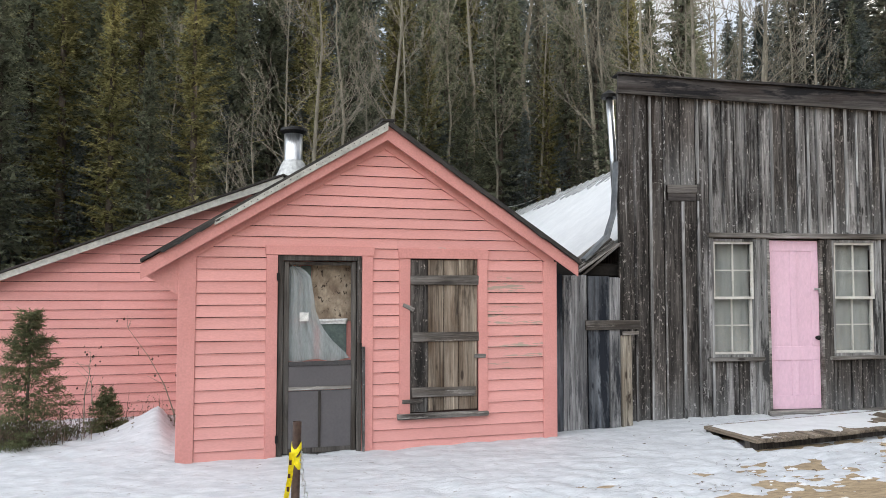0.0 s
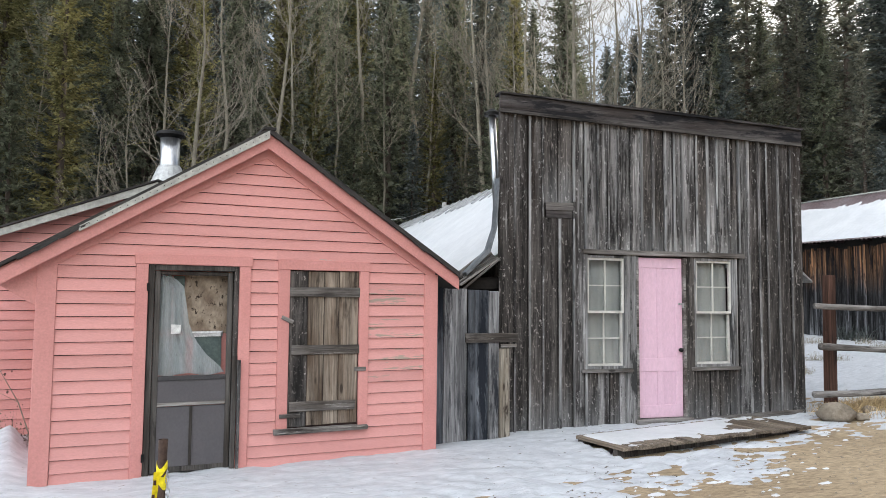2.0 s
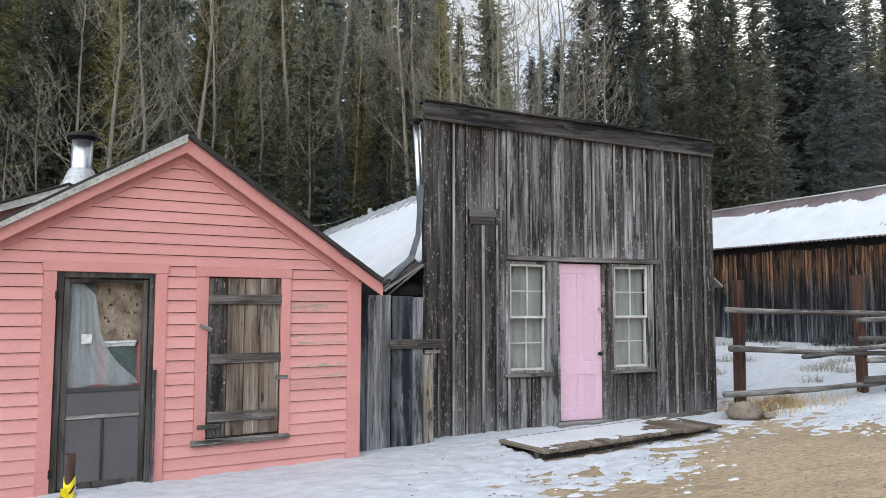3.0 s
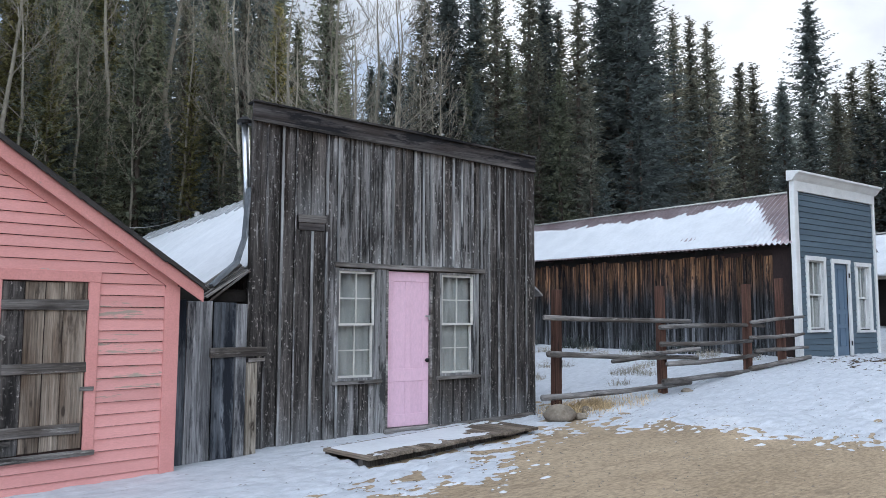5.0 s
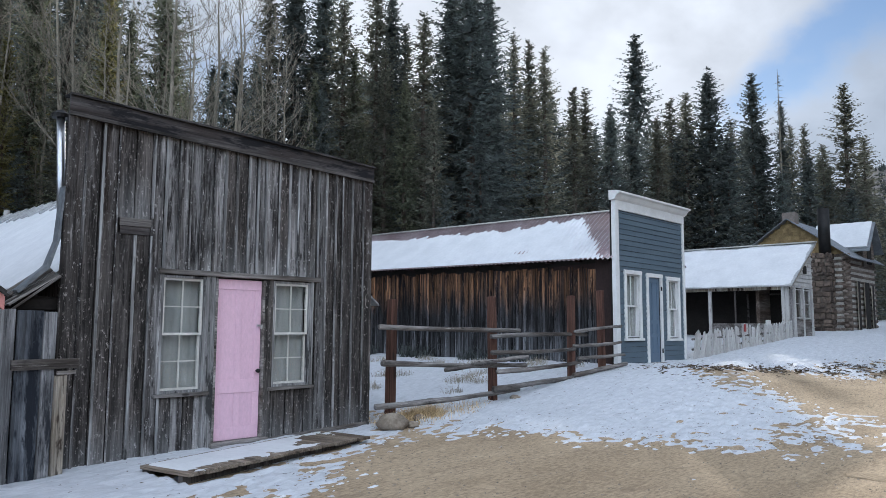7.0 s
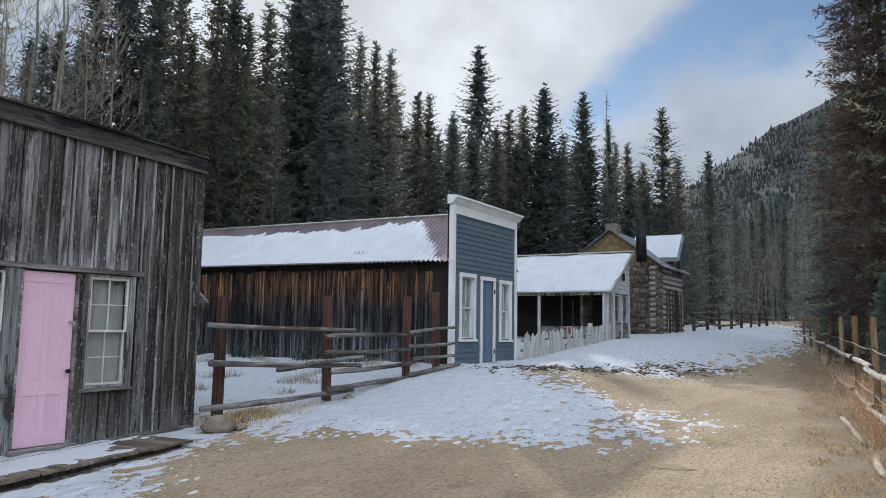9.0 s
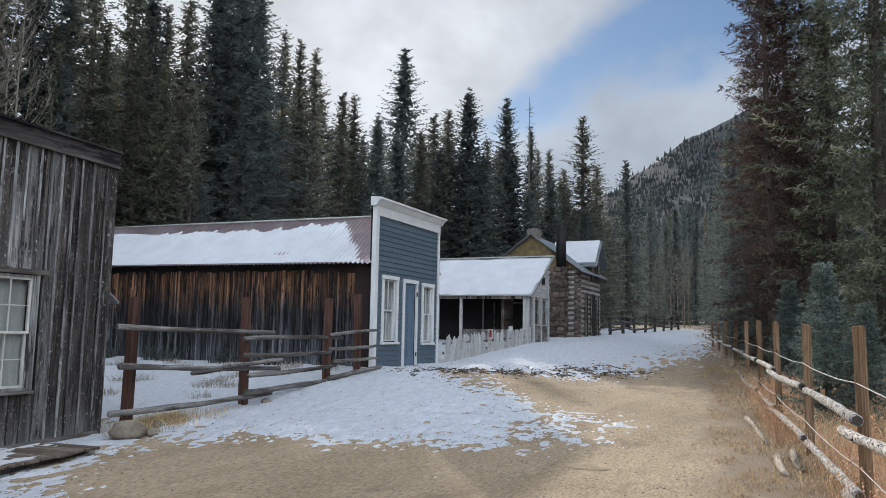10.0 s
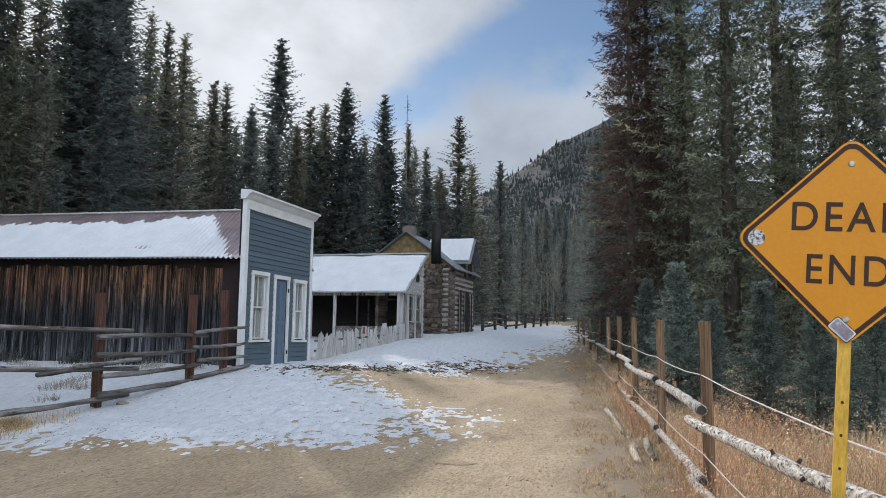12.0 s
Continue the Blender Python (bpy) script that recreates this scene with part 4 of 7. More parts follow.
    part("note", plank(x0 + 0.215, x0 + 0.30, 0.028, 0.032, 1.335, 1.42, 0.002, 0), "paper", door, "small white paper note")
    for z in (0.18, 1.73):
        part("hinge", plank(x0 - 0.014, x0 + 0.012, -0.046, -0.036, z, z + 0.075, 0.002, 0.003), "black_iron", door)


def shutter(house, w):
    x0, x1, z0, z1 = w
    sh = thing_part("window_shutter", house)
    tagged(sh, "weathered plank shutter nailed over the window with three battens")
    part("backing", solid((x0, x1, 0.02, 0.09, z0, z1)), "interior_shade", sh)
    edges = [0, 0.195, 0.365, 0.52, 0.725]
    for (a, b), mt in zip(zip(edges, edges[1:]), ("brown_wood", "shutter_wood", "shutter_wood", "shutter_wood")):
        part("board", plank(x0 + a + 0.004, x0 + b - 0.004, -0.012, 0.012, z0 + rng.uniform(0, 0.015), z1 - rng.uniform(0.004, 0.012), 0.003, 0.003), mt, sh)
    for z, a, b in ((1.74, 0.0, 0.735), (1.16, 0.03, 0.74), (0.60, 0.02, 0.70)):
        part("batten", plank(x0 + a, x0 + b, -0.036, -0.0125, z - 0.045, z + 0.05, 0.005, 0.004), "rail_wood", sh)
    part("sill", plank(x0 - 0.13, x1 + 0.10, -0.075, 0.0, z0 - 0.055, z0 - 0.005, 0.006, 0.004), "rail_wood", house, "weathered grey window sill")
    for x, z, a in ((x0 - 0.03, 1.47, -25), (x1 + 0.0, 0.96, 0), (x0 - 0.03, 0.52, 0)):
        o = part("turn_button", plank(-0.05, 0.075 if z > 0.6 else 0.16, -0.055, -0.037, -0.02, 0.02, 0.003, 0.004), "rail_wood", sh)
        o.matrix_basis = pose(x, 0, z, 0, -a, 0)


pink_cabin()

# ---- weathered false-front store ----
def sash(parent, x0, x1, z0, z1, y, material, cols=2, rows=2, w=0.028, glass=True):
    """One window sash with bars and panes; parts go under parent."""
    fr = solid((x0, x0 + w, y, y + 0.035, z0, z1), (x1 - w, x1, y, y + 0.035, z0, z1), (x0 + w, x1 - w, y, y + 0.035, z0, z0 + w), (x0 + w, x1 - w, y, y + 0.035, z1 - w, z1))
    s = part("sash", fr, material, parent)
    for i in range(1, cols):
        c = x0 + (x1 - x0) * i / cols
        part("glazing_bar", solid((c - 0.007, c + 0.007, y + 0.004, y + 0.03, z0 + w, z1 - w)), material, s)
    for j in range(1, rows):
        c = z0 + (z1 - z0) * j / rows
        part("glazing_bar", solid((x0 + w, x1 - w, y + 0.006, y + 0.028, c - 0.007, c + 0.007)), material, s)
    for i in range(cols):
        for j in range(rows):
            a, b = x0 + (x1 - x0) * i / cols + 0.012, x0 + (x1 - x0) * (i + 1) / cols - 0.012
            c, d = z0 + (z1 - z0) * j / rows + 0.012, z0 + (z1 - z0) * (j + 1) / rows - 0.012
            p = part("pane", solid((max(a, x0 + w), min(b, x1 - w), y + 0.014, y + 0.018, max(c, z0 + w), min(d, z1 - w))), "window_glass", s)
            p.visible_shadow = False
    return s


def curtain(parent, x0, x1, z0, z1, y, folds=5):
    bm = bmesh.new()
    n = folds * 4
    top = [bm.verts.new((x0 + (x1 - x0) * i / n, y + 0.007 * math.sin(i * math.pi / 2), z1)) for i in range(n + 1)]
    low = [bm.verts.new((x0 + (x1 - x0) * i / n + 0.006 * math.sin(i), y + 0.010 * math.sin(i * math.pi / 2 + 0.5), z0)) for i in range(n + 1)]
    for i in range(n):
        bm.faces.new([top[i], top[i + 1], low[i + 1], low[i]])
    part("curtain", bm, "curtain", parent, "plain off-white curtain", True)


def false_front_store():
    st = thing("false_front_store", pose(3.36, 8.13, 0), "weathered grey-brown board store with a tall false front", "store")
    W, TL, TR = 4.40, 4.17, 4.05
    head, sill = 2.245, 0.84
    x_w1, x_d, x_w2 = (1.12, 1.70), (1.865, 2.53), (2.69, 3.30)
    # frame behind the boards, with the openings left open
    part("framing", solid((0.02, x_w1[0], 0.03, 0.10, -0.15, TR - 0.05), (x_w2[1], W - 0.02, 0.03, 0.10, -0.15, TR - 0.05), (x_w1[0], x_w2[1], 0.03, 0.10, head, TR - 0.05),
                          (x_w1[0], x_d[0], 0.03, 0.10, -0.15, sill), (x_d[1], x_w2[1], 0.03, 0.10, -0.15, sill), (x_w1[1], x_d[0], 0.03, 0.10, sill, head), (x_d[1], x_w2[0], 0.03, 0.10, sill, head)), "interior_shade", st)
    front = thing_part("front_wall", st)
    # upright boards; over and under the openings they are short
    x = 0.0
    k = 0
    while x < W - 0.02:
        w = min(rng.choice((0.14, 0.16, 0.18, 0.20)), W - x)
        c = x + w / 2
        top = TL + (TR - TL) * c / W - 0.16
        lean = 0.0
        mt = "brown_wood" if c < 0.98 or c > 3.62 or rng.random() < 0.3 else "grey_wood"
        if x_w1[0] - 0.08 < c < x_w2[1] + 0.06:
            spans = [(head + 0.075 - rng.uniform(0, 0.02), top)]
            if not x_d[0] - 0.06 < c < x_d[1] + 0.06:
                spans.append((0.06 + rng.uniform(-0.02, 0.03), sill - 0.05))
        else:
            spans = [(0.04 + rng.uniform(-0.03, 0.03), top)]
            if 0.58 < c < 0.98:
                spans = [(0.04, 2.70), (2.88, top)]
        for z0, z1 in spans:
            m2 = ("grey_wood" if rng.random() < (0.70 if z0 > 2.0 else 0.45) else "brown_wood") if c > 0.98 and (z1 < 1.0 or z0 > 2.0) else mt
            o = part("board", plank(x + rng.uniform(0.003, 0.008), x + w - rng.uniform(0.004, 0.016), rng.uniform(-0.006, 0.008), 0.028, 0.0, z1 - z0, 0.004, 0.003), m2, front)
            o.matrix_basis = pose(0, 0, z0)
            if rng.random() < 0.93 and z1 > 1.0:
                hw = rng.uniform(0.009, 0.017)
                bx = x + w + rng.uniform(-0.022, 0.022)
                part("batten", plank(bx - hw, bx + hw, -0.028, -0.005, z0 + 0.02, z1 - rng.uniform(0, 0.03), 0.004, 0.003), rng.choice(("batten_wood", "batten_wood", "grey_wood")) if c < 3.6 else "grey_wood", front)
        x += w
        k += 1
    # sill board on a low rubble footing, rising with the street
    for nm, mt, out, lines in (("sill_board", "rail_wood", -0.034, ((0.0, 0.025), (W, 0.19), (W, 0.25), (0.0, 0.088))), ("footing", "chinking", -0.022, ((0.0, -0.2), (W, -0.1), (W, 0.19), (0.0, 0.024)))):
        bm = bmesh.new()
        prism(bm, lines, out, 0.03)
        part(nm, bm, mt, st)
    # corner boards, cornice and cap
    part("corner_board", plank(W - 0.13, W + 0.02, -0.034, 0.03, 0.02, TR - 0.16, 0.004), "brown_wood", st)
    part("corner_board", plank(-0.02, 0.10, -0.034, 0.03, 0.0, TL - 0.17, 0.004), "brown_wood", st)
    for nm, d0, d1, y0, y1, mt in (("cornice_board", 0.225, 0.0, -0.055, -0.03, "dark_cap"), ("cornice_strip", 0.225, 0.185, -0.072, -0.056, "rail_dark"), ("cap_board", 0.0, -0.022, -0.09, 0.12, "dark_cap")):
        bm = bmesh.new()
        prism(bm, [(-0.03, TL - d0), (W + 0.02, TR - d0), (W + 0.02, TR - d1), (W * 0.5, (TL + TR) / 2 - d1 + 0.012), (W * 0.25, TL * 0.75 + TR * 0.25 - d1 - 0.006), (-0.03, TL - d1)], y0, y1)
        part(nm, bm, mt, st)
    # patch where a vent was boarded over
    part("patch_board", plank(0.59, 0.96, -0.022, -0.006, 2.79, 2.885, 0.004), "rail_dark", st)
    part("patch_board", plank(0.60, 0.95, -0.012, 0.0, 2.69, 2.785, 0.004), "dark_cap", st)
    # lintel and posts of the shop front
    part("lintel", plank(x_w1[0] - 0.04, x_w2[1] + 0.15, -0.06, 0.03, head + 0.015, head + 0.07, 0.006), "rail_wood", st)
    for a, b, mt in ((x_w1[1] + 0.0, x_d[0] - 0.03, "batten_wood"), (x_d[1] + 0.03, x_w2[0], "brown_wood"), (x_w1[0] - 0.03, x_w1[0], "grey_wood"), (x_w2[1], x_w2[1] + 0.055, "batten_wood")):
        part("post", plank(a, b, -0.03, 0.028, sill if a < 1.5 or a > 3.0 else 0.1, head + 0.02, 0.004), mt, st)
    for a, b in ((x_d[0] - 0.03, x_d[0]), (x_d[1], x_d[1] + 0.03)):
        part("door_jamb", plank(a, b, -0.035, 0.1, 0.14, head, 0.003), "rail_wood", st)
    # two windows
    for a, b in (x_w1, x_w2):
        win = thing_part("window", st)
        tagged(win, "old double-hung window with pale curtains drawn")
        part("window_frame", solid((a, a + 0.03, -0.02, 0.05, sill, head), (b - 0.03, b, -0.02, 0.05, sill, head), (a + 0.03, b - 0.03, -0.02, 0.05, head - 0.03, head), (a + 0.03, b - 0.03, -0.02, 0.05, sill, sill + 0.03)), "batten_wood", win)
        mid = (sill + head) / 2
        sash(win, a + 0.03, b - 0.03, mid - 0.015, head - 0.03, 0.0, "sash_paint")
        sash(win, a + 0.03, b - 0.03, sill + 0.03, mid + 0.015, 0.038, "sash_paint")
        curtain(win, a + 0.02, b - 0.02, sill + 0.02, head - 0.02, 0.115)
        part("window_sill", plank(a - 0.06, b + 0.06, -0.07, 0.03, sill - 0.045, sill - 0.002, 0.004), "rail_wood", win)
    # panelled pink door
    d = thing_part("door", st)
    tagged(d, "closed pale lilac-pink panelled door with a dark knob")
    a, b, z0, z1 = x_d[0] + 0.002, x_d[1] - 0.002, 0.21, 2.235
    mx, y = (a + b) / 2, 0.0
    part("door_leaf", solid((a, b, y + 0.022, y + 0.04, z0, z1)), "lilac_paint", d)
    rails = ((z0, z0 + 0.16), (0.79, 0.96), (z1 - 0.13, z1))
    for r0, r1 in rails:
        part("rail", plank(a, b, y + 0.012, y + 0.0225, r0, r1, 0, 0.004), "lilac_paint", d)
    for sa, sb in ((a, a + 0.10), (b - 0.10, b), (mx - 0.045, mx + 0.045)):
        for (q0, q1), (p0, p1) in zip(rails, rails[1:]):
            part("stile", plank(sa, sb, y + 0.0125, y + 0.0225, q1, p0, 0, 0.004), "lilac_paint", d)
    bm = bmesh.new()
    bmesh.ops.create_uvsphere(bm, u_segments=14, v_segments=10, radius=0.028, matrix=Matrix.Translation((b - 0.05, -0.035, 1.06)))
    tube(bm, [(b - 0.05, -0.03, 1.06), (b - 0.05, 0.0, 1.06)], [0.012, 0.02], 10)
    part("knob", bm, "black_iron", d, "black door knob", True)
    part("hasp", solid((b - 0.07, b + 0.05, -0.012, -0.001, 1.635, 1.66), (b - 0.02, b + 0.0, -0.03, -0.012, 1.60, 1.66)), "galvanised", d)
    for z in (0.42, 2.0):
        part("hinge", solid((a - 0.02, a + 0.012, -0.014, -0.001, z, z + 0.09)), "black_iron", d)
    part("threshold", plank(a - 0.06, b + 0.09, -0.09, 0.04, 0.15, 0.205, 0.004), "rail_wood", st)
    part("sill_beam", plank(0.0, W, -0.05, 0.03, -0.16, 0.045, 0.01, 0.01), "rail_wood", st, "grey timber sill on the ground")
    # body behind, with a snowy roof
    D = 15.0
    for a in (0.03, W - 0.12):
        part("side_wall", solid((a, a + 0.09, 0.1, D, -0.15, 2.2)), "brown_wood", st)
    part("back_wall", solid((0.03, W - 0.03, D, D + 0.1, -0.15, 3.4)), "brown_wood", st)
    part("inner_floor", solid((0.12, W - 0.12, 0.1, D, -0.15, 0.0)), "interior_shade", st)
    ridge, eave = (2.2, 3.93), (-0.32, 1.96)
    curve = [eave, (-0.12, 2.10), (0.1, 2.27), (0.6, 2.68), (1.3, 3.24), ridge, (W - 0.6, 2.66), (W + 0.34, 1.96)]
    part("roof", roof_slab(curve, 0.14, D + 0.3, 0.03), "grey_tin", st, "metal roof under a sheet of snow")
    # snow lies thick on the roof and thins to the eave
    snow_on_roof(st, curve[0:6], 0.16, D + 0.2, 0.03)
    # raised seams that stand clear of the snow near the ridge
    for i in range(30):
        y = 0.35 + 0.46 * i
        part("roof_seam", bar((2.2, y, 4.0), (1.72 - 0.1 * rng.random(), y, 3.63), 0.026, n=5), "grey_tin", st)
    part("vent_pipe", bar((2.15, 9.3, 3.9), (2.15, 9.3, 4.10), 0.06), "old_white", st)
    # loose sheets and boards at the eave
    for i in range(7):
        o = part("eave_board", plank(-0.54 - rng.uniform(0, 0.08), 0.02, -0.045, 0.045, -0.012, 0.012, 0.006, 0.003), "rail_wood", st)
        o.matrix_basis = pose(-0.05, -0.06 + 0.07 * i, 2.14 + 0.022 * i + rng.uniform(-0.01, 0.01), rng.uniform(-6, 6), -36 + rng.uniform(-3, 3), rng.uniform(-3, 6))
    bm = bmesh.new()
    prism(bm, [(-0.44, 2.00), (-0.16, 2.28), (-0.07, 2.55), (-0.028, 3.15), (-0.012, 3.15), (-0.045, 2.55), (-0.13, 2.25), (-0.42, 1.97)], -0.02, 0.12)
    part("curled_tin", bm, "dull_tin", st, "curled strip of roofing tin")
    # coloured near-black, in place of the shaded void over the gate
    part("eave_beam", plank(-0.45, 0.05, 0.06, 0.2, 1.80, 1.92, 0.01), "interior_shade", st)
    flue = thing_part("stove_pipe", st)
    bm = bmesh.new()
    tube(bm, [(0.07, 0.28, 2.6), (0.04, 0.28, 3.2), (-0.005, 0.28, 3.98)], [0.045, 0.045, 0.045], 16)
    part("flue", bm, "stove_pipe", flue, "shiny stove pipe", True)
    bm = bmesh.new()
    tube(bm, [(-0.005, 0.28, 3.97), (-0.005, 0.28, 4.01), (-0.005, 0.28, 4.06)], [0.095, 0.10, 0.03], 16)
    part("rain_cap", bm, "black_iron", flue)
    return st


def snow_on_roof(parent, line, y0, y1, base, holes=0.0):
    """A soft uneven layer of snow along a roof line of (x, z)."""
    pts = []
    for (xa, za), (xb, zb) in zip(line, line[1:]):
        n = max(2, int(math.hypot(xb - xa, zb - za) / 0.12))
        pts += [(xa + (xb - xa) * i / n, za + (zb - za) * i / n) for i in range(n)]
    pts.append(line[-1])
    rows_ = int((y1 - y0) / 0.14)
    verts, faces = [], []
    for j in range(rows_ + 1):
        y = y0 + (y1 - y0) * j / rows_
        for i, (x, z) in enumerate(pts):
            edge = min(i, len(pts) - 1 - i, 2 * j, 2 * (rows_ - j)) / 3.0
            h = 0.055 * min(1.0, edge) + 0.03 * noise.noise(Vector((x * 1.5, y * 1.5, 4))) + 0.01 * noise.noise(Vector((x * 6, y * 6, 4))) - holes * max(0.0, noise.noise(Vector((x * 0.9, y * 0.7, 8))))
            verts.append((x, y, z + base + h - 0.008))
    n = len(pts)
    for j in range(rows_):
        for i in range(n - 1):
            faces.append((j * n + i, j * n + i + 1, (j + 1) * n + i + 1, (j + 1) * n + i))
    mesh("roof_snow", verts, faces, "roof_snow", parent, "white snow lying on the roof", True)


false_front_store()


def plank_gate():
    g = thing("plank_gate", pose(2.42, 7.86, 0.0, 0, 0, 6), "tall weathered plank gate between the cabin and the store", "gate")
    for a, b, z1, mt in ((0.0, 0.16, 1.82, "gate_dark"), (0.165, 0.45, 1.80, "gate_wood"), (0.465, 0.72, 1.79, "gate_dark"), (0.725, 0.86, 1.78, "gate_wood")):
        part("board", plank(a, b - 0.004, -0.012, 0.014, -0.02, z1, 0.006), mt, g)
    part("post", plank(0.86, 0.98, -0.04, 0.05, -0.02, 1.12, 0.008), "pale_wood", g, "pale stripped gate post")
    part("cross_bar", plank(0.42, 1.10, -0.045, -0.014, 1.19, 1.29, 0.008), "rail_wood", g)
    part("latch", plank(0.86, 1.06, -0.07, -0.045, 1.13, 1.17, 0.006), "rail_wood", g)
    part("strap_hinge", plank(-0.17, 0.02, -0.03, -0.014, 1.70, 1.745, 0.003), "pink_trim", g, "pink-painted strap hinge")
    # near-black sheet standing in for the shade behind the boards
    part("dark_gap", solid((-0.05, 1.0, 0.3, 0.34, -0.02, 1.95)), "interior_shade", g)


plank_gate()


def boardwalk():
    b = thing("boardwalk", pose(4.12, 6.60, 0.100, 0, -1.0, 9.2), "low plank landing dusted with snow in front of the store", "boardwalk")
    n, L, y0, y1 = 13, 2.76, 0.0, 0.83
    for k in range(n):
        a = L * k / n
        part("plank", plank(a + 0.006, a + L / n - 0.006, y0 + rng.uniform(-0.03, 0.03), y1, 0.05 + rng.uniform(-0.004, 0.004), 0.085, 0.004), "deck_wood", b)
    verts, faces = [], []
    nx, ny = 60, 20
    for jj in range(ny + 1):
        for ii in range(nx + 1):
            px, py = 0.05 + (L - 0.1) * ii / nx, 0.04 + (y1 - 0.06) * jj / ny
            d = 0.50 - 0.85 * smooth_step(0.55, 1.0, px / L) + 1.35 * (py / y1 - 0.40) + 0.7 * noise.noise(Vector((px * 1.6, py * 4.0, 5))) + 0.35 * noise.noise(Vector((px * 6, py * 9.0, 2)))
            edge = min(ii, nx - ii, jj, ny - jj) / 2.0
            verts.append((px, py, 0.078 + 0.03 * min(d, 0.8, edge)))
    for jj in range(ny):
        for ii in range(nx):
            q = jj * (nx + 1) + ii
            faces.append((q, q + 1, q + nx + 2, q + nx + 1))
    mesh("deck_snow", verts, faces, "roof_snow", b, "thin trodden snow on the planks", True)
    # joists coloured near-black, so the space under the planks looks shaded
    part("joist", plank(0.02, L, y0 + 0.14, y0 + 0.22, -0.12, 0.05, 0.006), "screen_frame", b)
    part("joist", plank(0.02, L, y1 - 0.1, y1 - 0.02, -0.12, 0.05, 0.006), "screen_frame", b)


boardwalk()

# ---- blue storefront with the long barn behind ----
def blue_store():
    st = thing("blue_storefront", pose(14.62, 7.9, 0.80), "blue-grey clapboard false front with white trim on a long board barn", "store")
    W, H = 3.32, 3.62
    wins = ((0.45, 1.04, 0.62, 2.02), (2.46, 2.97, 0.60, 1.97))
    door = (1.46, 2.05, 0.06, 2.0)
    front = part("front_wall", solid((0.0, wins[0][0], 0, 0.1, -0.3, H), (wins[0][1], door[0], 0, 0.1, -0.3, H), (door[1], wins[1][0], 0, 0.1, -0.3, H), (wins[1][1], W, 0, 0.1, -0.3, H),
                                  (wins[0][0], wins[0][1], 0, 0.1, -0.3, wins[0][2]), (wins[0][0], wins[0][1], 0, 0.1, wins[0][3], H), (wins[1][0], wins[1][1], 0, 0.1, -0.3, wins[1][2]), (wins[1][0], wins[1][1], 0, 0.1, wins[1][3], H),
                                  (door[0], door[1], 0, 0.1, door[3], H)), "interior_shade", st)
    lap_wall(front, -0.05, 3.42, 0.118, lambda z: (0.13, W - 0.07), [(w[0] - 0.09, w[1] + 0.09, w[2] - 0.08, w[3] + 0.09) for w in wins] + [(door[0] - 0.09, door[1] + 0.09, -1, door[3] + 0.09)], "blue_paint")
    for nm, b in (("corner_board", (-0.02, 0.13, -0.05, 0.05, -0.1, 3.42)), ("corner_board", (W - 0.07, W + 0.02, -0.05, 0.05, -0.1, 3.42)), ("frieze_board", (-0.02, W + 0.02, -0.055, 0.05, 3.42, 3.64)),
                  ("door_casing", (door[0] - 0.09, door[0], -0.045, 0.0, 0.0, door[3])), ("door_casing", (door[1], door[1] + 0.09, -0.045, 0.0, 0.0, door[3])), ("door_casing", (door[0] - 0.10, door[1] + 0.10, -0.05, 0.0, door[3], door[3] + 0.09))):
        part(nm, plank(*b, wob=0.002), "white_paint", st)
    bm = bmesh.new()
    prof = [(-0.056, 3.62), (-0.10, 3.66), (-0.15, 3.73), (-0.21, 3.76), (-0.21, 3.80), (0.06, 3.83), (0.06, 3.62)]
    rings = [[bm.verts.new((x, y, z)) for y, z in prof] for x in (-0.10, W + 0.09)]
    for i in range(len(prof)):
        j = (i + 1) % len(prof)
        bm.faces.new([rings[0][i], rings[0][j], rings[1][j], rings[1][i]])
    bm.faces.new(rings[0])
    bm.faces.new(rings[1][::-1])
    part("cornice", bm, "white_paint", st, "white moulded cornice, worn at the far end")
    for a, b, c, d in wins:
        win = thing_part("window", st)
        tagged(win, "white double-hung window with curtains")
        for q in ((a - 0.09, a, -0.045, 0, c - 0.02, d), (b, b + 0.09, -0.045, 0, c - 0.02, d), (a - 0.10, b + 0.10, -0.05, 0, d, d + 0.09), (a - 0.12, b + 0.12, -0.08, 0, c - 0.075, c - 0.02)):
            part("window_sill" if q[5] < c else "casing", plank(*q, wob=0.002), "white_paint", win)
        mid = (c + d) / 2
        sash(win, a, b, mid - 0.02, d, 0.02, "white_paint", 2, 1)
        sash(win, a, b, c, mid + 0.02, 0.058, "white_paint", 2, 1)
        for q in (a - 0.004, b - 0.006):
            part("jamb", solid((q, q + 0.010, 0.0, 0.12, c, d)), "white_paint", win)
        curtain(win, a, b, c, d, 0.104)
    d = thing_part("door", st)
    tagged(d, "closed blue-grey panelled door")
    part("door_leaf", solid((door[0], door[1], 0.03, 0.06, door[2], door[3])), "blue_door_paint", d)
    for r0, r1 in ((0.04, 0.24), (0.62, 0.70), (0.92, 1.02), (door[3] - 0.12, door[3])):
        part("rail", plank(door[0], door[1], 0.012, 0.031, r0, r1, 0, 0.003), "blue_door_paint", d)
    for a, b in ((door[0], door[0] + 0.1), (door[1] - 0.1, door[1]), ((door[0] + door[1]) / 2 - 0.04, (door[0] + door[1]) / 2 + 0.04)):
        for q0, q1 in ((0.24, 0.62), (0.70, 0.92), (1.02, door[3] - 0.12)):
            part("stile", plank(a, b, 0.0125, 0.031, q0, q1, 0, 0.003), "blue_door_paint", d)
    for z in (0.25, 1.7):
        part("hinge", solid((door[1] - 0.01, door[1] + 0.03, -0.06, -0.044, z, z + 0.1)), "black_iron", d)
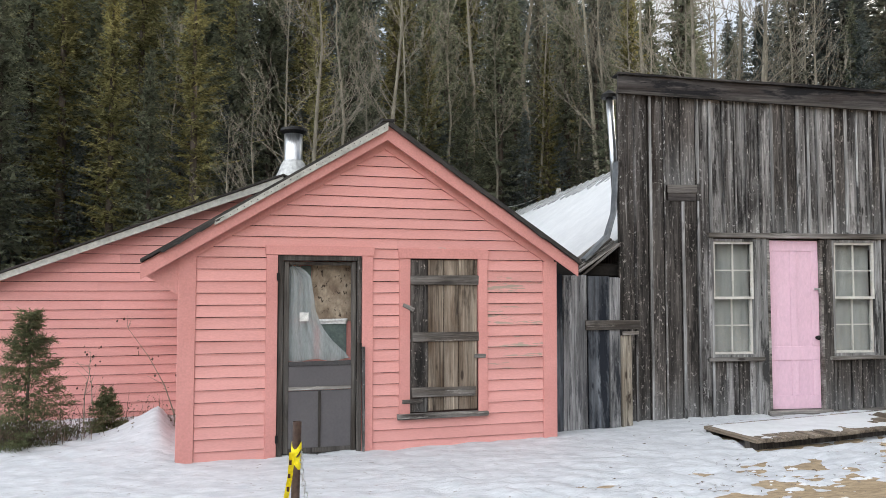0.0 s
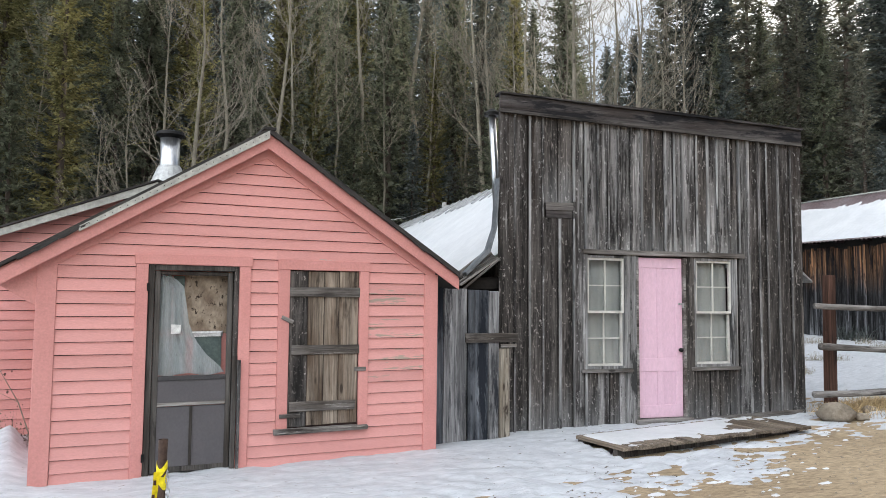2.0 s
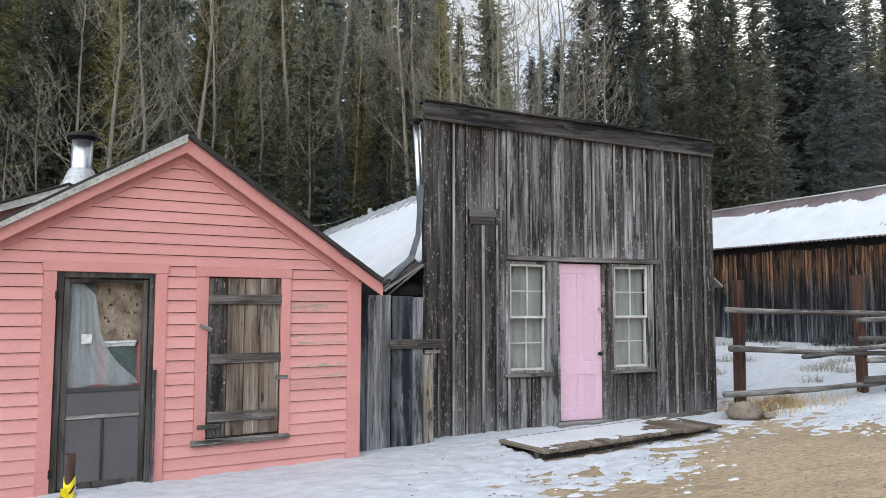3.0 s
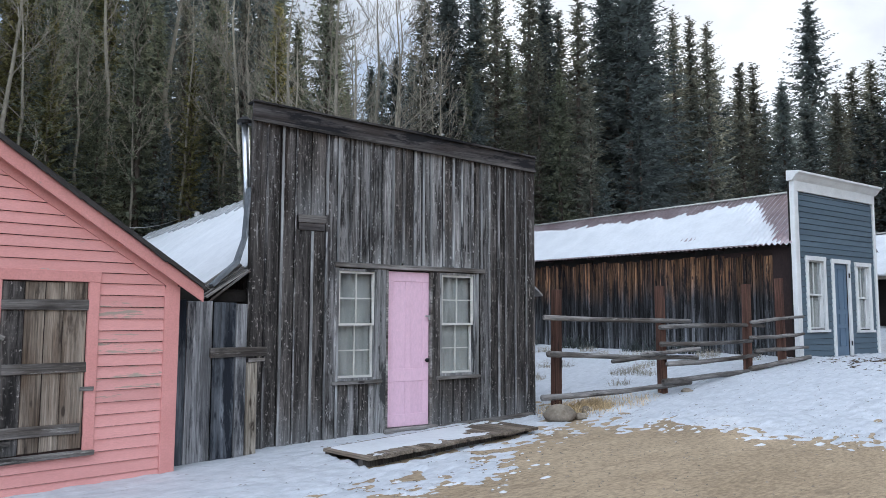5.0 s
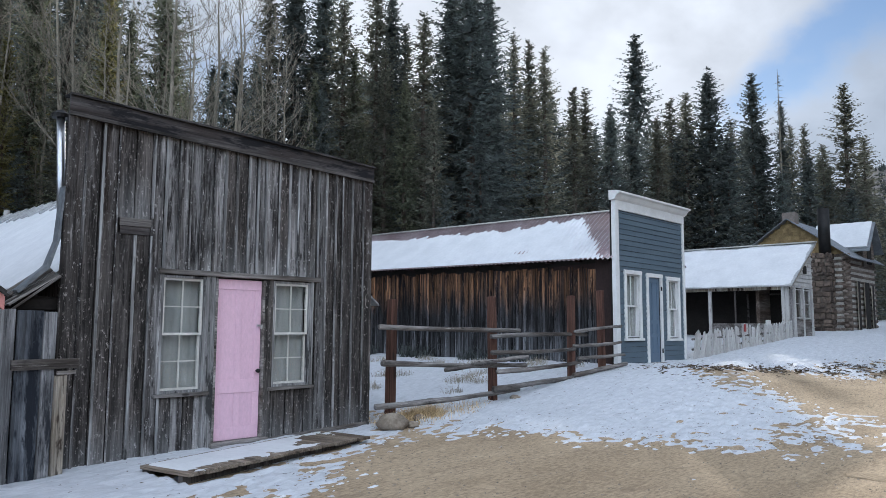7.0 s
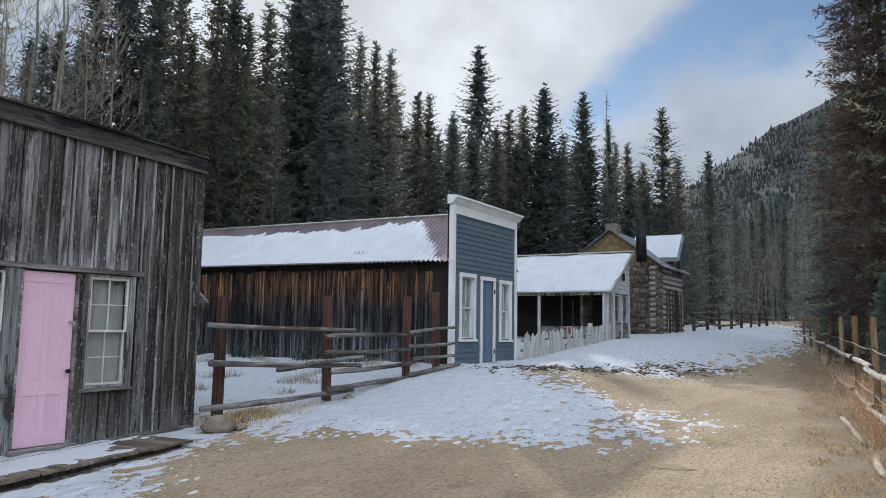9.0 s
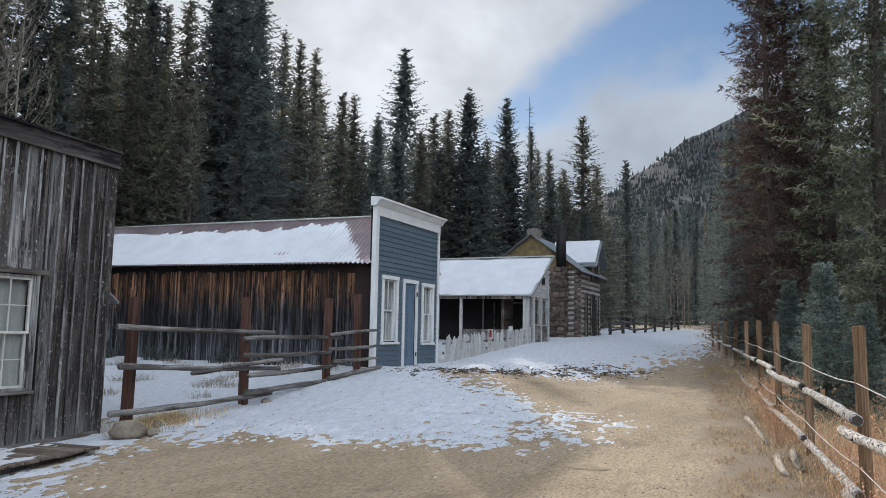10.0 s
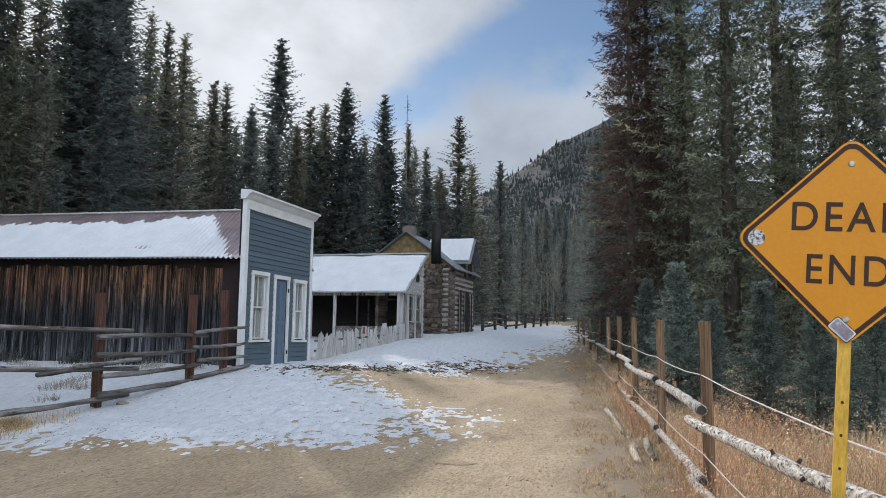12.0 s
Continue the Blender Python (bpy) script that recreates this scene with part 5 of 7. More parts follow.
    part("threshold", plank(door[0] - 0.1, door[1] + 0.1, -0.12, 0.05, -0.05, 0.035, 0.004), "rail_wood", st)
    # long barn behind
    x0, x1, L, EV, RZ = 0.22, 3.30, 12.5, 2.555, 3.67
    xr = (x0 + x1) / 2
    side = part("side_wall", solid((x0 + 0.03, x0 + 0.1, 0.1, L, -0.3, EV - 0.02), (x1 - 0.1, x1 - 0.03, 0.1, L, -0.3, EV - 0.02)), "interior_shade", st)
    part("back_wall", solid((x0, x1, L, L + 0.1, -0.3, EV)), "barn_wood", st)
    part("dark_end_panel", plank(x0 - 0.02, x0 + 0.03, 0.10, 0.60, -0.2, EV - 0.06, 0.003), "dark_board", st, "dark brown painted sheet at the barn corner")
    y = 0.60
    while y < L - 0.05:
        w = rng.choice((0.08, 0.10, 0.12, 0.14))
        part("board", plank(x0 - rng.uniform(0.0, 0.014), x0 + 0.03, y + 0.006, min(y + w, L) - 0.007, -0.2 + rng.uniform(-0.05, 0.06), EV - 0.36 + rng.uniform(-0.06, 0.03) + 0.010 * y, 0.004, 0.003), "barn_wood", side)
        y += w
    # dark plate made tall, stands in for the deep shade under the eave
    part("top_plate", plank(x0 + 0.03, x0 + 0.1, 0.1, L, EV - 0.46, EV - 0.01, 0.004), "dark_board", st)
    # corrugated roof
    ov = 0.30
    sl = (RZ - EV) / (xr - x0)
    roof = part("roof", corrugated(x0 - ov, EV - ov * sl, xr, RZ, 0.02, L + 0.3), "roof_tin", st, "rust-red corrugated metal roof", True)
    part("roof", corrugated(x1 + ov, EV - ov * sl, xr, RZ, 0.02, L + 0.3), "roof_tin", st, "", True)
    bm = bmesh.new()
    tube(bm, [(xr, 0.02, RZ + 0.015), (xr, L + 0.3, RZ + 0.015 + 0.010 * L)], [0.028, 0.028], 8)
    part("ridge_cap", bm, "cream_tin", st, "", True)
    for k in range(16):
        ya = 0.2 + 0.78 * k
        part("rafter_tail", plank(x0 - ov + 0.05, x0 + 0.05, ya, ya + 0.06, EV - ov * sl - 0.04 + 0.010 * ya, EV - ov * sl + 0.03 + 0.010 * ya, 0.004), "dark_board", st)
    barn_snow(st, x0 - ov, EV - ov * sl, xr, RZ, L)


def corrugated(xa, za, xb, zb, y0, y1, pitch=0.125, depth=0.021, rise=0.010):
    """A sheet with rounded ribs that run down the slope."""
    bm = bmesh.new()
    n = int((y1 - y0) / pitch * 4)
    lo, hi = [], []
    nx, nz = -(zb - za), (xb - xa)
    s = (1 if nz > 0 else -1) / math.hypot(nx, nz)
    for i in range(n + 1):
        y = y0 + (y1 - y0) * i / n
        h = depth * math.sin(i * math.pi / 2) * s
        lo.append(bm.verts.new((xa + nx * h, y, za + nz * h + rise * y)))
        hi.append(bm.verts.new((xb + nx * h, y, zb + nz * h + rise * y)))
    for i in range(n):
        bm.faces.new([lo[i], lo[i + 1], hi[i + 1], hi[i]])
    ext = bmesh.ops.extrude_face_region(bm, geom=bm.faces[:])
    bmesh.ops.translate(bm, vec=(0, 0, -0.004), verts=[v for v in ext["geom"] if isinstance(v, bmesh.types.BMVert)])
    return bm


def barn_snow(parent, xa, za, xb, zb, L):
    """Snow slides off toward the ridge and the street end, and keeps a ragged upper edge."""
    nu, nv = 36, int(L / 0.0152)
    verts, faces = [], []
    for j in range(nv + 1):
        y = 0.02 + L * j / nv
        for i in range(nu + 1):
            u = i / nu
            top = 0.76 + 0.07 * smooth_step(6, 12, y) + 0.06 * noise.noise(Vector((y * 0.7, 3.0, 0))) + 0.07 * noise.noise(Vector((y * 2.3, 7.0, 0))) + 0.06 * noise.noise(Vector((y * 7.0, 2.0, 0))) + 0.12 * (smooth_step(0.35, 0.5, y / 3.0) - smooth_step(0.7, 1.0, y / 3.6))
            side = 0.30 + 1.75 * u + 0.16 * noise.noise(Vector((u * 5.0, 1.0, 0))) + 0.1 * noise.noise(Vector((u * 16.0, 2.0, 0)))
            comb = 0.42 * math.sin((y - 0.02) / 0.125 * 2 * math.pi)
            d = max(-1.0, min((top - u) * 26.0 + comb, (y - side) * 2.6 + 2.2 * comb, 1.0))
            d -= 1.6 * max(0.0, 1 - math.hypot((y - 2.75) / 0.32, (u - 0.20) / 0.05))
            rib = 0.002 * math.sin((y - 0.02) / 0.125 * 2 * math.pi)
            h = 0.026 * d + 0.004 * noise.noise(Vector((u * 9, y * 2.5, 0))) + rib
            verts.append((xa + (xb - xa) * u, y, za + (zb - za) * u + h + 0.004 + 0.010 * y))
    n = nu + 1
    for j in range(nv):
        for i in range(nu):
            faces.append((j * n + i, j * n + i + 1, (j + 1) * n + i + 1, (j + 1) * n + i))
    mesh("roof_snow", verts, faces, "roof_snow", parent, "white snow sheet with a ragged upper edge", True)


blue_store()

# ---- white house with a porch ----
def white_house():
    h = thing("white_house", pose(23.0, 7.1, 1.35), "white board house with snowy roof and dark open porch", "house")
    W, D, EV, RZ = 2.3, 6.5, 1.55, 2.95
    # street gable
    bm = bmesh.new()
    prism(bm, [(0, 1.5), (W, 1.5), (W, RZ - 0.06), (0.05, EV - 0.02)], 0.0, 0.08)
    gable = part("gable_wall", bm, "old_white", h)
    for k in range(11):
        z0, z1 = 1.55 + k * 0.125, 1.67 + k * 0.125
        a = max(0.02, (z1 - EV) / (RZ - EV) * W)
        if a < W - 0.1:
            part("clapboard", clapboard(a, W, z0, z1), "old_white", gable)
    part("vent", solid((1.45, 1.75, -0.04, -0.005, 1.95, 2.2)), "interior_shade", h)
    for a, b in ((0.0, 0.11), (0.62, 0.70), (1.38, 1.47), (W - 0.14, W)):
        part("porch_post", plank(a, b, -0.03, 0.09, -0.1, 1.5), "old_white", h)
    part("porch_apron", plank(0.72, W - 0.14, 0.0, 0.06, -0.1, 0.55), "rail_wood", h)
    for a, b in ((0.76, 1.33), (1.5, 2.12)):
        sash(h, a, b, 0.58, 1.46, 0.02, "old_white", 1, 2)
    part("front_door", solid((0.16, 0.60, 0.03, 0.06, -0.05, 1.45)), "grey_wood", h)
    # porch side toward the lane
    for y in (0.06, 2.25, 3.1, 5.2):
        part("porch_post", plank(-0.04, 0.04, y, y + 0.09, -0.1, EV), "old_white", h)
    part("porch_apron", plank(-0.01, 0.05, 0.18, 2.25, -0.1, 0.36), "rail_wood", h)
    part("porch_beam", plank(-0.04, 0.10, 0.18, D, EV - 0.14, EV, 0.004), "pale_wood", h)
    part("screen_bar", solid((0.0, 0.04, 1.5, 1.54, 0.36, EV - 0.14)), "screen_frame", h)
    part("sill_rail", plank(-0.03, 0.07, 0.18, 2.25, 0.36, 0.42), "rail_wood", h)
    part("inner_wall", solid((1.2, 1.3, 0.1, D, -0.1, RZ - 0.9)), "interior_shade", h)
    for q in ((0.35, 0.40, 0.55, 1.35), (1.15, 1.20, 0.55, 1.35), (0.35, 1.20, 1.30, 1.35), (1.55, 1.60, 0.3, 1.35)):
        part("inner_frame", solid((1.16, 1.2, q[0], q[1], q[2], q[3])), "rail_wood", h)
    part("inner_log_wall", solid((0.3, 1.2, 0.9, 1.0, 0.4, EV)), "log_wood", h)
    part("porch_floor", solid((0.05, W, 0.1, D, -0.12, 0.0)), "interior_shade", h)
    part("back_wall", solid((0, W, D, D + 0.1, -0.1, EV)), "old_white", h)
    part("far_wall", solid((W - 0.08, W, 0.08, D, -0.1, RZ - 0.08)), "old_white", h)
    curve = [(-0.17, EV - 0.06), (0.0, EV + 0.03), (0.8, EV + 0.52), (W, RZ)]
    part("roof", roof_slab(curve, -0.20, D + 0.2, 0.035), "grey_tin", h, "metal roof thick with snow")
    snow_on_roof(h, curve, -0.18, D + 0.1, 0.035)
    part("ridge_cap", solid((W - 0.12, W + 0.08, -0.20, D + 0.2, RZ + 0.02, RZ + 0.06)), "cream_tin", h)
    for a, b in (((-0.17, EV - 0.06), (W, RZ)),):
        bm = bmesh.new()
        prism(bm, [(a[0], a[1] + 0.02), (b[0], b[1] + 0.02), (b[0], b[1] - 0.06), (a[0], a[1] - 0.05)], -0.19, -0.17)
        part("rake_board", bm, "pale_wood", h)


white_house()


# ---- log cabin with a stone chimney ----
def log_cabin():
    c = thing("log_cabin", pose(31.0, 7.55, 1.45), "two-storey log cabin with a brown stone chimney and dormer", "cabin")
    W, D, EV, AP = 4.2, 4.0, 3.0, 4.45
    part("core", solid((0.03, W - 0.03, 0.03, D - 0.03, -0.2, EV)), "chinking", c, "pale chinking between the logs")
    n = 14
    for k in range(n):
        z = 0.05 + k * EV / n
        r = 0.072 + rng.uniform(-0.008, 0.008)
        for p0, p1 in (((-0.12, 0.06, z), (W + 0.12, 0.06, z)), ((0.06, -0.12, z + 0.1), (0.06, D + 0.12, z + 0.1))):
            part("log", bar(p0, p1, r, r * 0.92, 8, 0.008, 3), "log_wood", c, "", True)
    # shingled gable toward the lane
    bm = bmesh.new()
    prism(bm, [(0, EV), (D, EV), (D / 2, AP - 0.05)], 0.0, 0.08)
    g = part("gable", bm, "shingle", c, "tan shingled gable")
    g.matrix_basis = pose(0.0, 0, 0, 0, 0, 90) @ pose(0, -0.08, 0)
    for k in range(9):
        z0 = EV + k * 0.16
        half = (AP - 0.1 - z0) / (AP - EV) * D / 2
        m = max(1, int(half * 2 / 0.15))
        for i in range(m):
            a = D / 2 - half + i * 2 * half / m
            part("shingle", solid((-0.03 - rng.uniform(0, 0.012), -0.003, a + 0.002, a + 2 * half / m - 0.002, z0 - 0.02 + rng.uniform(-0.012, 0.012), z0 + 0.15)), "shingle", c)
    rf = [(-0.30, EV - 0.22), (D / 2, AP), (D + 0.30, EV - 0.22)]
    o = part("roof", roof_slab(rf, -W - 0.3, 0.30, 0.03), "dull_tin", c, "metal roof with snow")
    o.matrix_basis = pose(0, 0, 0, 0, 0, 90)
    # dormer
    dm = thing_part("dormer", c)
    bm = bmesh.new()
    prism(bm, [(2.3, 2.6), (3.9, 2.6), (3.9, 3.5), (3.1, 4.4), (2.3, 3.5)], -0.05, 1.2)
    part("dormer_wall", bm, "log_wood", dm)
    part("dormer_window", solid((2.8, 3.4, -0.08, -0.051, 2.75, 3.5)), "interior_shade", dm)
    part("dormer_roof", roof_slab([(2.0, 3.22), (3.1, 4.42), (4.2, 3.22)], -0.35, 1.9, 0.06), "dull_tin", dm)
    me = bmesh.new()
    prism(me, [(2.08, 3.37), (3.05, 4.45), (3.05, 4.52), (2.03, 3.42)], -0.25, 1.85)
    part("dormer_snow", me, "roof_snow", dm, "snow on the dormer roof")
    # near-black plates on the wall stand in for shaded openings
    for x0, x1, z1 in ((1.2, 1.55, 2.0), (2.2, 2.9, 2.0), (3.3, 3.6, 1.9)):
        part("opening", solid((x0, x1, -0.06, -0.045, 0.1, z1)), "interior_shade", c)
        part("casing", plank(x0 - 0.07, x0, -0.07, -0.04, 0.1, z1), "pale_wood", c)
    # chimney of rough stones
    ch = thing_part("chimney", c)
    part("chimney_core", solid((-0.54, -0.06, 0.46, 1.02, -0.2, 2.95)), "mortar", ch)
    z = -0.1
    while z < 2.95:
        hgt = rng.uniform(0.11, 0.24)
        for face in range(2):
            p = 0.42 if face == 0 else -0.58
            end = 1.06 if face == 0 else -0.05
            while p < end - 0.05:
                w = min(rng.uniform(0.12, 0.36), end - p)
                bm = bmesh.new()
                if face == 0:
                    box(bm, -0.60 + rng.uniform(-0.04, 0.03), -0.52, p + 0.012, p + w - 0.012, z + 0.012, z + hgt - 0.012)
                else:
                    box(bm, p + 0.012, p + w - 0.012, 0.39 + rng.uniform(-0.02, 0.02), 0.46, z + 0.012, z + hgt - 0.012)
                for v in bm.verts:
                    v.co += Vector((rng.uniform(-1, 1), rng.uniform(-1, 1), rng.uniform(-1, 1))) * 0.036
                bmesh.ops.bevel(bm, geom=bm.edges[:], offset=0.02, segments=1, affect="EDGES")
                part("stone", bm, "stone", ch)
                p += w
        z += hgt
    bm = bmesh.new()
    tube(bm, [(-0.34, 0.62, 2.9), (-0.34, 0.62, 4.72)], [0.21, 0.21], 16)
    part("metal_flue", bm, "black_iron", ch, "black metal flue", True)
    part("brick_stack", plank(0.0, 0.45, 1.75, 2.25, AP - 0.3, AP + 0.30, 0.01), "brick", c, "short brick stack on the ridge")


log_cabin()

# ---- fences ----
def post_square(name, material, parent, x, y, z0, z1, w, lean=2.0, label=""):
    o = part(name, plank(-w / 2, w / 2, -w / 2, w / 2, 0, z1 - z0, 0.006, 0.008), material, parent, label)
    o.matrix_basis = pose(x, y, z0, rng.uniform(-lean, lean), rng.uniform(-lean, lean), rng.uniform(-8, 8))
    return o


def red_post_fence():
    f = thing("rail_fence", pose(0, 0, 0), "log rail fence with slim red-brown posts around the snowy yard", "fence")
    for x, y, z0, z1 in ((8.20, 8.1, 0.0, 2.06), (10.46, 7.92, 0.2, 2.17), (12.76, 7.82, 0.45, 2.26), (13.88, 7.80, 0.6, 2.40)):
        post_square("post", "post_red", f, x, y, z0, z1, 0.125, 1.0)
    # each rail: end, end, distance from the yard's edge, thickness
    for xa, za, xb, zb, y, r in ((7.74, 1.63, 11.15, 1.58, 7.86, 0.040), (7.76, 1.10, 11.25, 0.95, 7.80, 0.042), (7.60, 0.49, 10.99, 0.55, 7.76, 0.045), (10.25, 1.47, 13.25, 1.49, 7.78, 0.038), (10.22, 1.21, 12.78, 1.22, 7.74, 0.038),
                                 (9.70, 1.06, 11.18, 1.12, 7.70, 0.036), (10.34, 0.88, 12.93, 0.96, 7.72, 0.042), (10.22, 0.59, 13.07, 0.67, 7.70, 0.046), (12.72, 1.55, 14.50, 1.66, 7.70, 0.034), (12.68, 1.28, 14.49, 1.33, 7.70, 0.036),
                                 (12.80, 1.03, 14.58, 1.07, 7.68, 0.036), (12.60, 0.72, 14.62, 0.88, 7.66, 0.048), (9.05, 0.96, 10.55, 1.10, 7.74, 0.030)):
        part("rail", bar((xa, y, za), (xb, y, zb), r * 1.08, r * 0.88, 9, 0.028), "rail_wood", f, "", True)


red_post_fence()


def picket_fence():
    f = thing("picket_fence", pose(0, 0, 0), "leaning old white picket fence half buried in snow", "fence")
    a, b, n = Vector((18.1, 7.75, 0)), Vector((22.95, 7.0, 0)), 58
    for k in range(n):
        t = k / (n - 1)
        p = a.lerp(b, t)
        z0 = ground_height(p.x, p.y) - 0.05
        h = (1.60 - 0.10 * math.sin(t * 9) if t < 0.16 else 1.55 + 0.28 * t) + rng.uniform(-0.05, 0.05) - z0
        bm = bmesh.new()
        prism(bm, [(-0.038, 0), (0.038, 0), (0.038, h - 0.05), (0.0, h), (-0.038, h - 0.05)], -0.011, 0.011)
        o = part("picket", bm, "old_white", f)
        o.matrix_basis = pose(p.x, p.y, z0, rng.uniform(-5, 5), rng.uniform(-6, 6) + (9 if t < 0.2 else 0), -9)
    for dz in (0.25, 0.5):
        p0, p1 = a + Vector((0, 0.03, 0.85 + dz)), b + Vector((0, 0.03, 1.15 + dz * 0.8))
        part("picket_rail", bar(p0, p1, 0.03, 0.03, 6, 0.02), "rail_wood", f)
    for t in (0.52, 0.78):
        p = a.lerp(b, t)
        post_square("post", "old_white", f, p.x, p.y + 0.08, ground_height(p.x, p.y) - 0.1, 1.55 + 0.4 * t, 0.11)
    s = part("small_sign", plank(20.28, 20.42, 7.32, 7.335, 1.54, 1.74, 0.002, 0), "red_plate", f, "small red notice on the pickets")


picket_fence()


def street_fence():
    f = thing("street_fence", pose(0, 0, 0), "roadside fence of tan square posts, birch rails and wire", "fence")
    d = Vector((0.9935, 0.113, 0))
    base = Vector((7.69, -0.944, 0))
    at = [-4.6, 0.0, 3.15, 6.4, 9.7, 13.5, 17.5, 21.5, 25.5, 29.5]
    pts = []
    for k, s in enumerate(at):
        p = base + d * s
        p.y += 0.012 * max(0, s - 14) ** 1.25
        p.z = ground_height(p.x, p.y)
        pts.append(p)
        post_square("post", "post_tan", f, p.x, p.y, p.z - 0.1, 1.78 + 0.022 * s + rng.uniform(-0.02, 0.02), 0.10, 1.2)
    for k, (p, q) in enumerate(zip(pts, pts[1:])):
        top = lambda v: 1.78 + 0.022 * (v.x - 7.69)
        n = Vector((0.0, 0.10, 0))
        e = (q - p).normalized() * 0.22
        j = rng.uniform(-0.02, 0.02)
        for nm, za, zb, r in (("rail", 0.66 if k == 0 else 0.79, 0.94 if k == 0 else 0.84, 0.047), ("rail", 1.40, 1.46, 0.044)):
            a = Vector((p.x, p.y, top(p) - za + j)) + n - e
            b = Vector((q.x, q.y, top(q) - zb + j)) + n * (0.6 if k % 2 else 1.4) + e
            log = part(nm, bar(a, b, r, r * 0.88, 10, 0.028, 18), "birch_bark", f, "peeling white birch-like rail", True)
            for end, other, rr in ((a, b, r), (b, a, r * 0.88)):
                u = (other - end).normalized()
                bm = bmesh.new()
                tube(bm, [end - u * 0.006, end + u * 0.012], [rr * 0.80, rr * 1.02], 10)
                part("sawn_end", bm, "cut_end", log, "dark weathered end grain")
            for c in range(5):
                w = rng.uniform(0.08, 0.92)
                p0 = a.lerp(b, w)
                an = rng.uniform(0, 6.28)
                o = Vector((0.1 * math.cos(an), math.cos(an), math.sin(an))) * (r * 0.9)
                bm = bmesh.new()
                tube(bm, [p0 + o * 0.7, p0 + o * 1.35], [0.014, 0.008], 6)
                part("branch_stub", bm, "cut_end", log)
        for dz in (0.50, 1.20):
            a, b = Vector((p.x, p.y + 0.06, top(p) - dz)), Vector((q.x, q.y + 0.06, top(q) - dz))
            m = (a + b) / 2 - Vector((0, 0, 0.03))
            bm = bmesh.new()
            tube(bm, [a, (a + m) / 2 - Vector((0, 0, 0.012)), m, (m + b) / 2 - Vector((0, 0, 0.012)), b], [0.0045] * 5, 5)
            part("wire", bm, "wire_white", f)


street_fence()


def far_fence():
    f = thing("far_fence", pose(0, 0, 0), "dark rail fence beyond the log cabin", "fence")
    pts = [(37.5 + 2.4 * k, 7.6 - 0.16 * k) for k in range(8)]
    for x, y in pts:
        post_square("post", "screen_frame", f, x, y, ground_height(x, y) - 0.1, ground_height(x, y) + rng.uniform(0.9, 1.25), 0.14, 4)
    for (xa, ya), (xb, yb) in zip(pts, pts[1:]):
        for h in (0.3, 0.6, 0.9):
            part("rail", bar((xa - 0.2, ya, ground_height(xa, ya) + h + rng.uniform(-0.1, 0.1)), (xb + 0.2, yb, ground_height(xb, yb) + h + rng.uniform(-0.1, 0.1)), 0.06, 0.05, 7, 0.03), "rail_dark", f, "", True)


far_fence()


def pipe_post():
    p = thing("pipe_post", pose(-0.21, 5.15, -0.12, 2, 1), "short rusty pipe post wrapped in yellow tape", "post")
    bm = bmesh.new()
    tube(bm, [(0, 0, -0.1), (0, 0, 0.86)], [0.03, 0.03], 14, False)
    tube(bm, [(0, 0, 0.86), (0, 0, 0.7)], [0.024, 0.024], 14, False)
    part("pipe", bm, "rust_pipe", p, "", True)
    for k, (z, w) in enumerate(((0.56, 0.05), (0.60, 0.045), (0.65, 0.05))):
        bm = bmesh.new()
        n = 16
        ra = [bm.verts.new((0.036 * math.cos(i * 2 * math.pi / n), 0.036 * math.sin(i * 2 * math.pi / n), z + 0.025 * math.sin(i * 0.8 + k))) for i in range(n)]
        rb = [bm.verts.new((0.034 * math.cos(i * 2 * math.pi / n), 0.034 * math.sin(i * 2 * math.pi / n), z + w + 0.025 * math.sin(i * 0.8 + k))) for i in range(n)]
        for i in range(n):
            bm.faces.new([ra[i], ra[(i + 1) % n], rb[(i + 1) % n], rb[i]])
        part("tape_wrap", bm, "tape_yellow", p, "yellow barrier tape")
    bm = bmesh.new()
    prev = None
    for i in range(9):
        t = i / 8
        x, z, w = -0.03 - 0.055 * t + 0.008 * math.sin(t * 7), 0.66 - 0.62 * t, 0.017
        cur = (bm.verts.new((x - w, -0.042 - 0.01 * math.sin(t * 9), z)), bm.verts.new((x + w, -0.046 + 0.012 * math.sin(t * 6), z)))
        if prev:
            bm.faces.new([prev[0], prev[1], cur[1], cur[0]])
        prev = cur
    bmesh.ops.solidify(bm, geom=bm.faces[:], thickness=0.0015)
    tape = part("tape_tail", bm, "tape_yellow", p, "yellow tape tail with dark marks")
    for i in range(7):
        part("mark", plank(-0.045 - 0.006 * i, -0.028 - 0.006 * i, -0.062, -0.058, 0.58 - 0.09 * i, 0.61 - 0.09 * i, 0.002, 0), "sign_black", tape)
    for i in range(16):
        t = i / 15
        bm = bmesh.new()
        ring = [(0.036 + 0.17 * t * t + 0.012 * math.cos(a) * (1 if i % 2 else 0.3), -0.02 + 0.012 * math.cos(a) * (0.3 if i % 2 else 1), 0.64 - 0.60 * t + 0.022 * math.sin(a)) for a in [2 * math.pi * k / 8 for k in range(9)]]
        tube(bm, ring, [0.004] * 9, 4, False)
        part("chain_link", bm, "galvanised", p)


pipe_post()


# ---- road sign ----
def rounded_plate(hx, hz, r, y0, y1):
    """A thin upright plate with rounded corners."""
    bm = bmesh.new()
    prism(bm, [(sx * (hx - r) + r * math.cos(radians(q)), sz * (hz - r) + r * math.sin(radians(q))) for sx, sz, q0 in ((1, 1, 0), (-1, 1, 90), (-1, -1, 180), (1, -1, 270)) for q in range(q0, q0 + 91, 18)], y0, y1)
    return bm


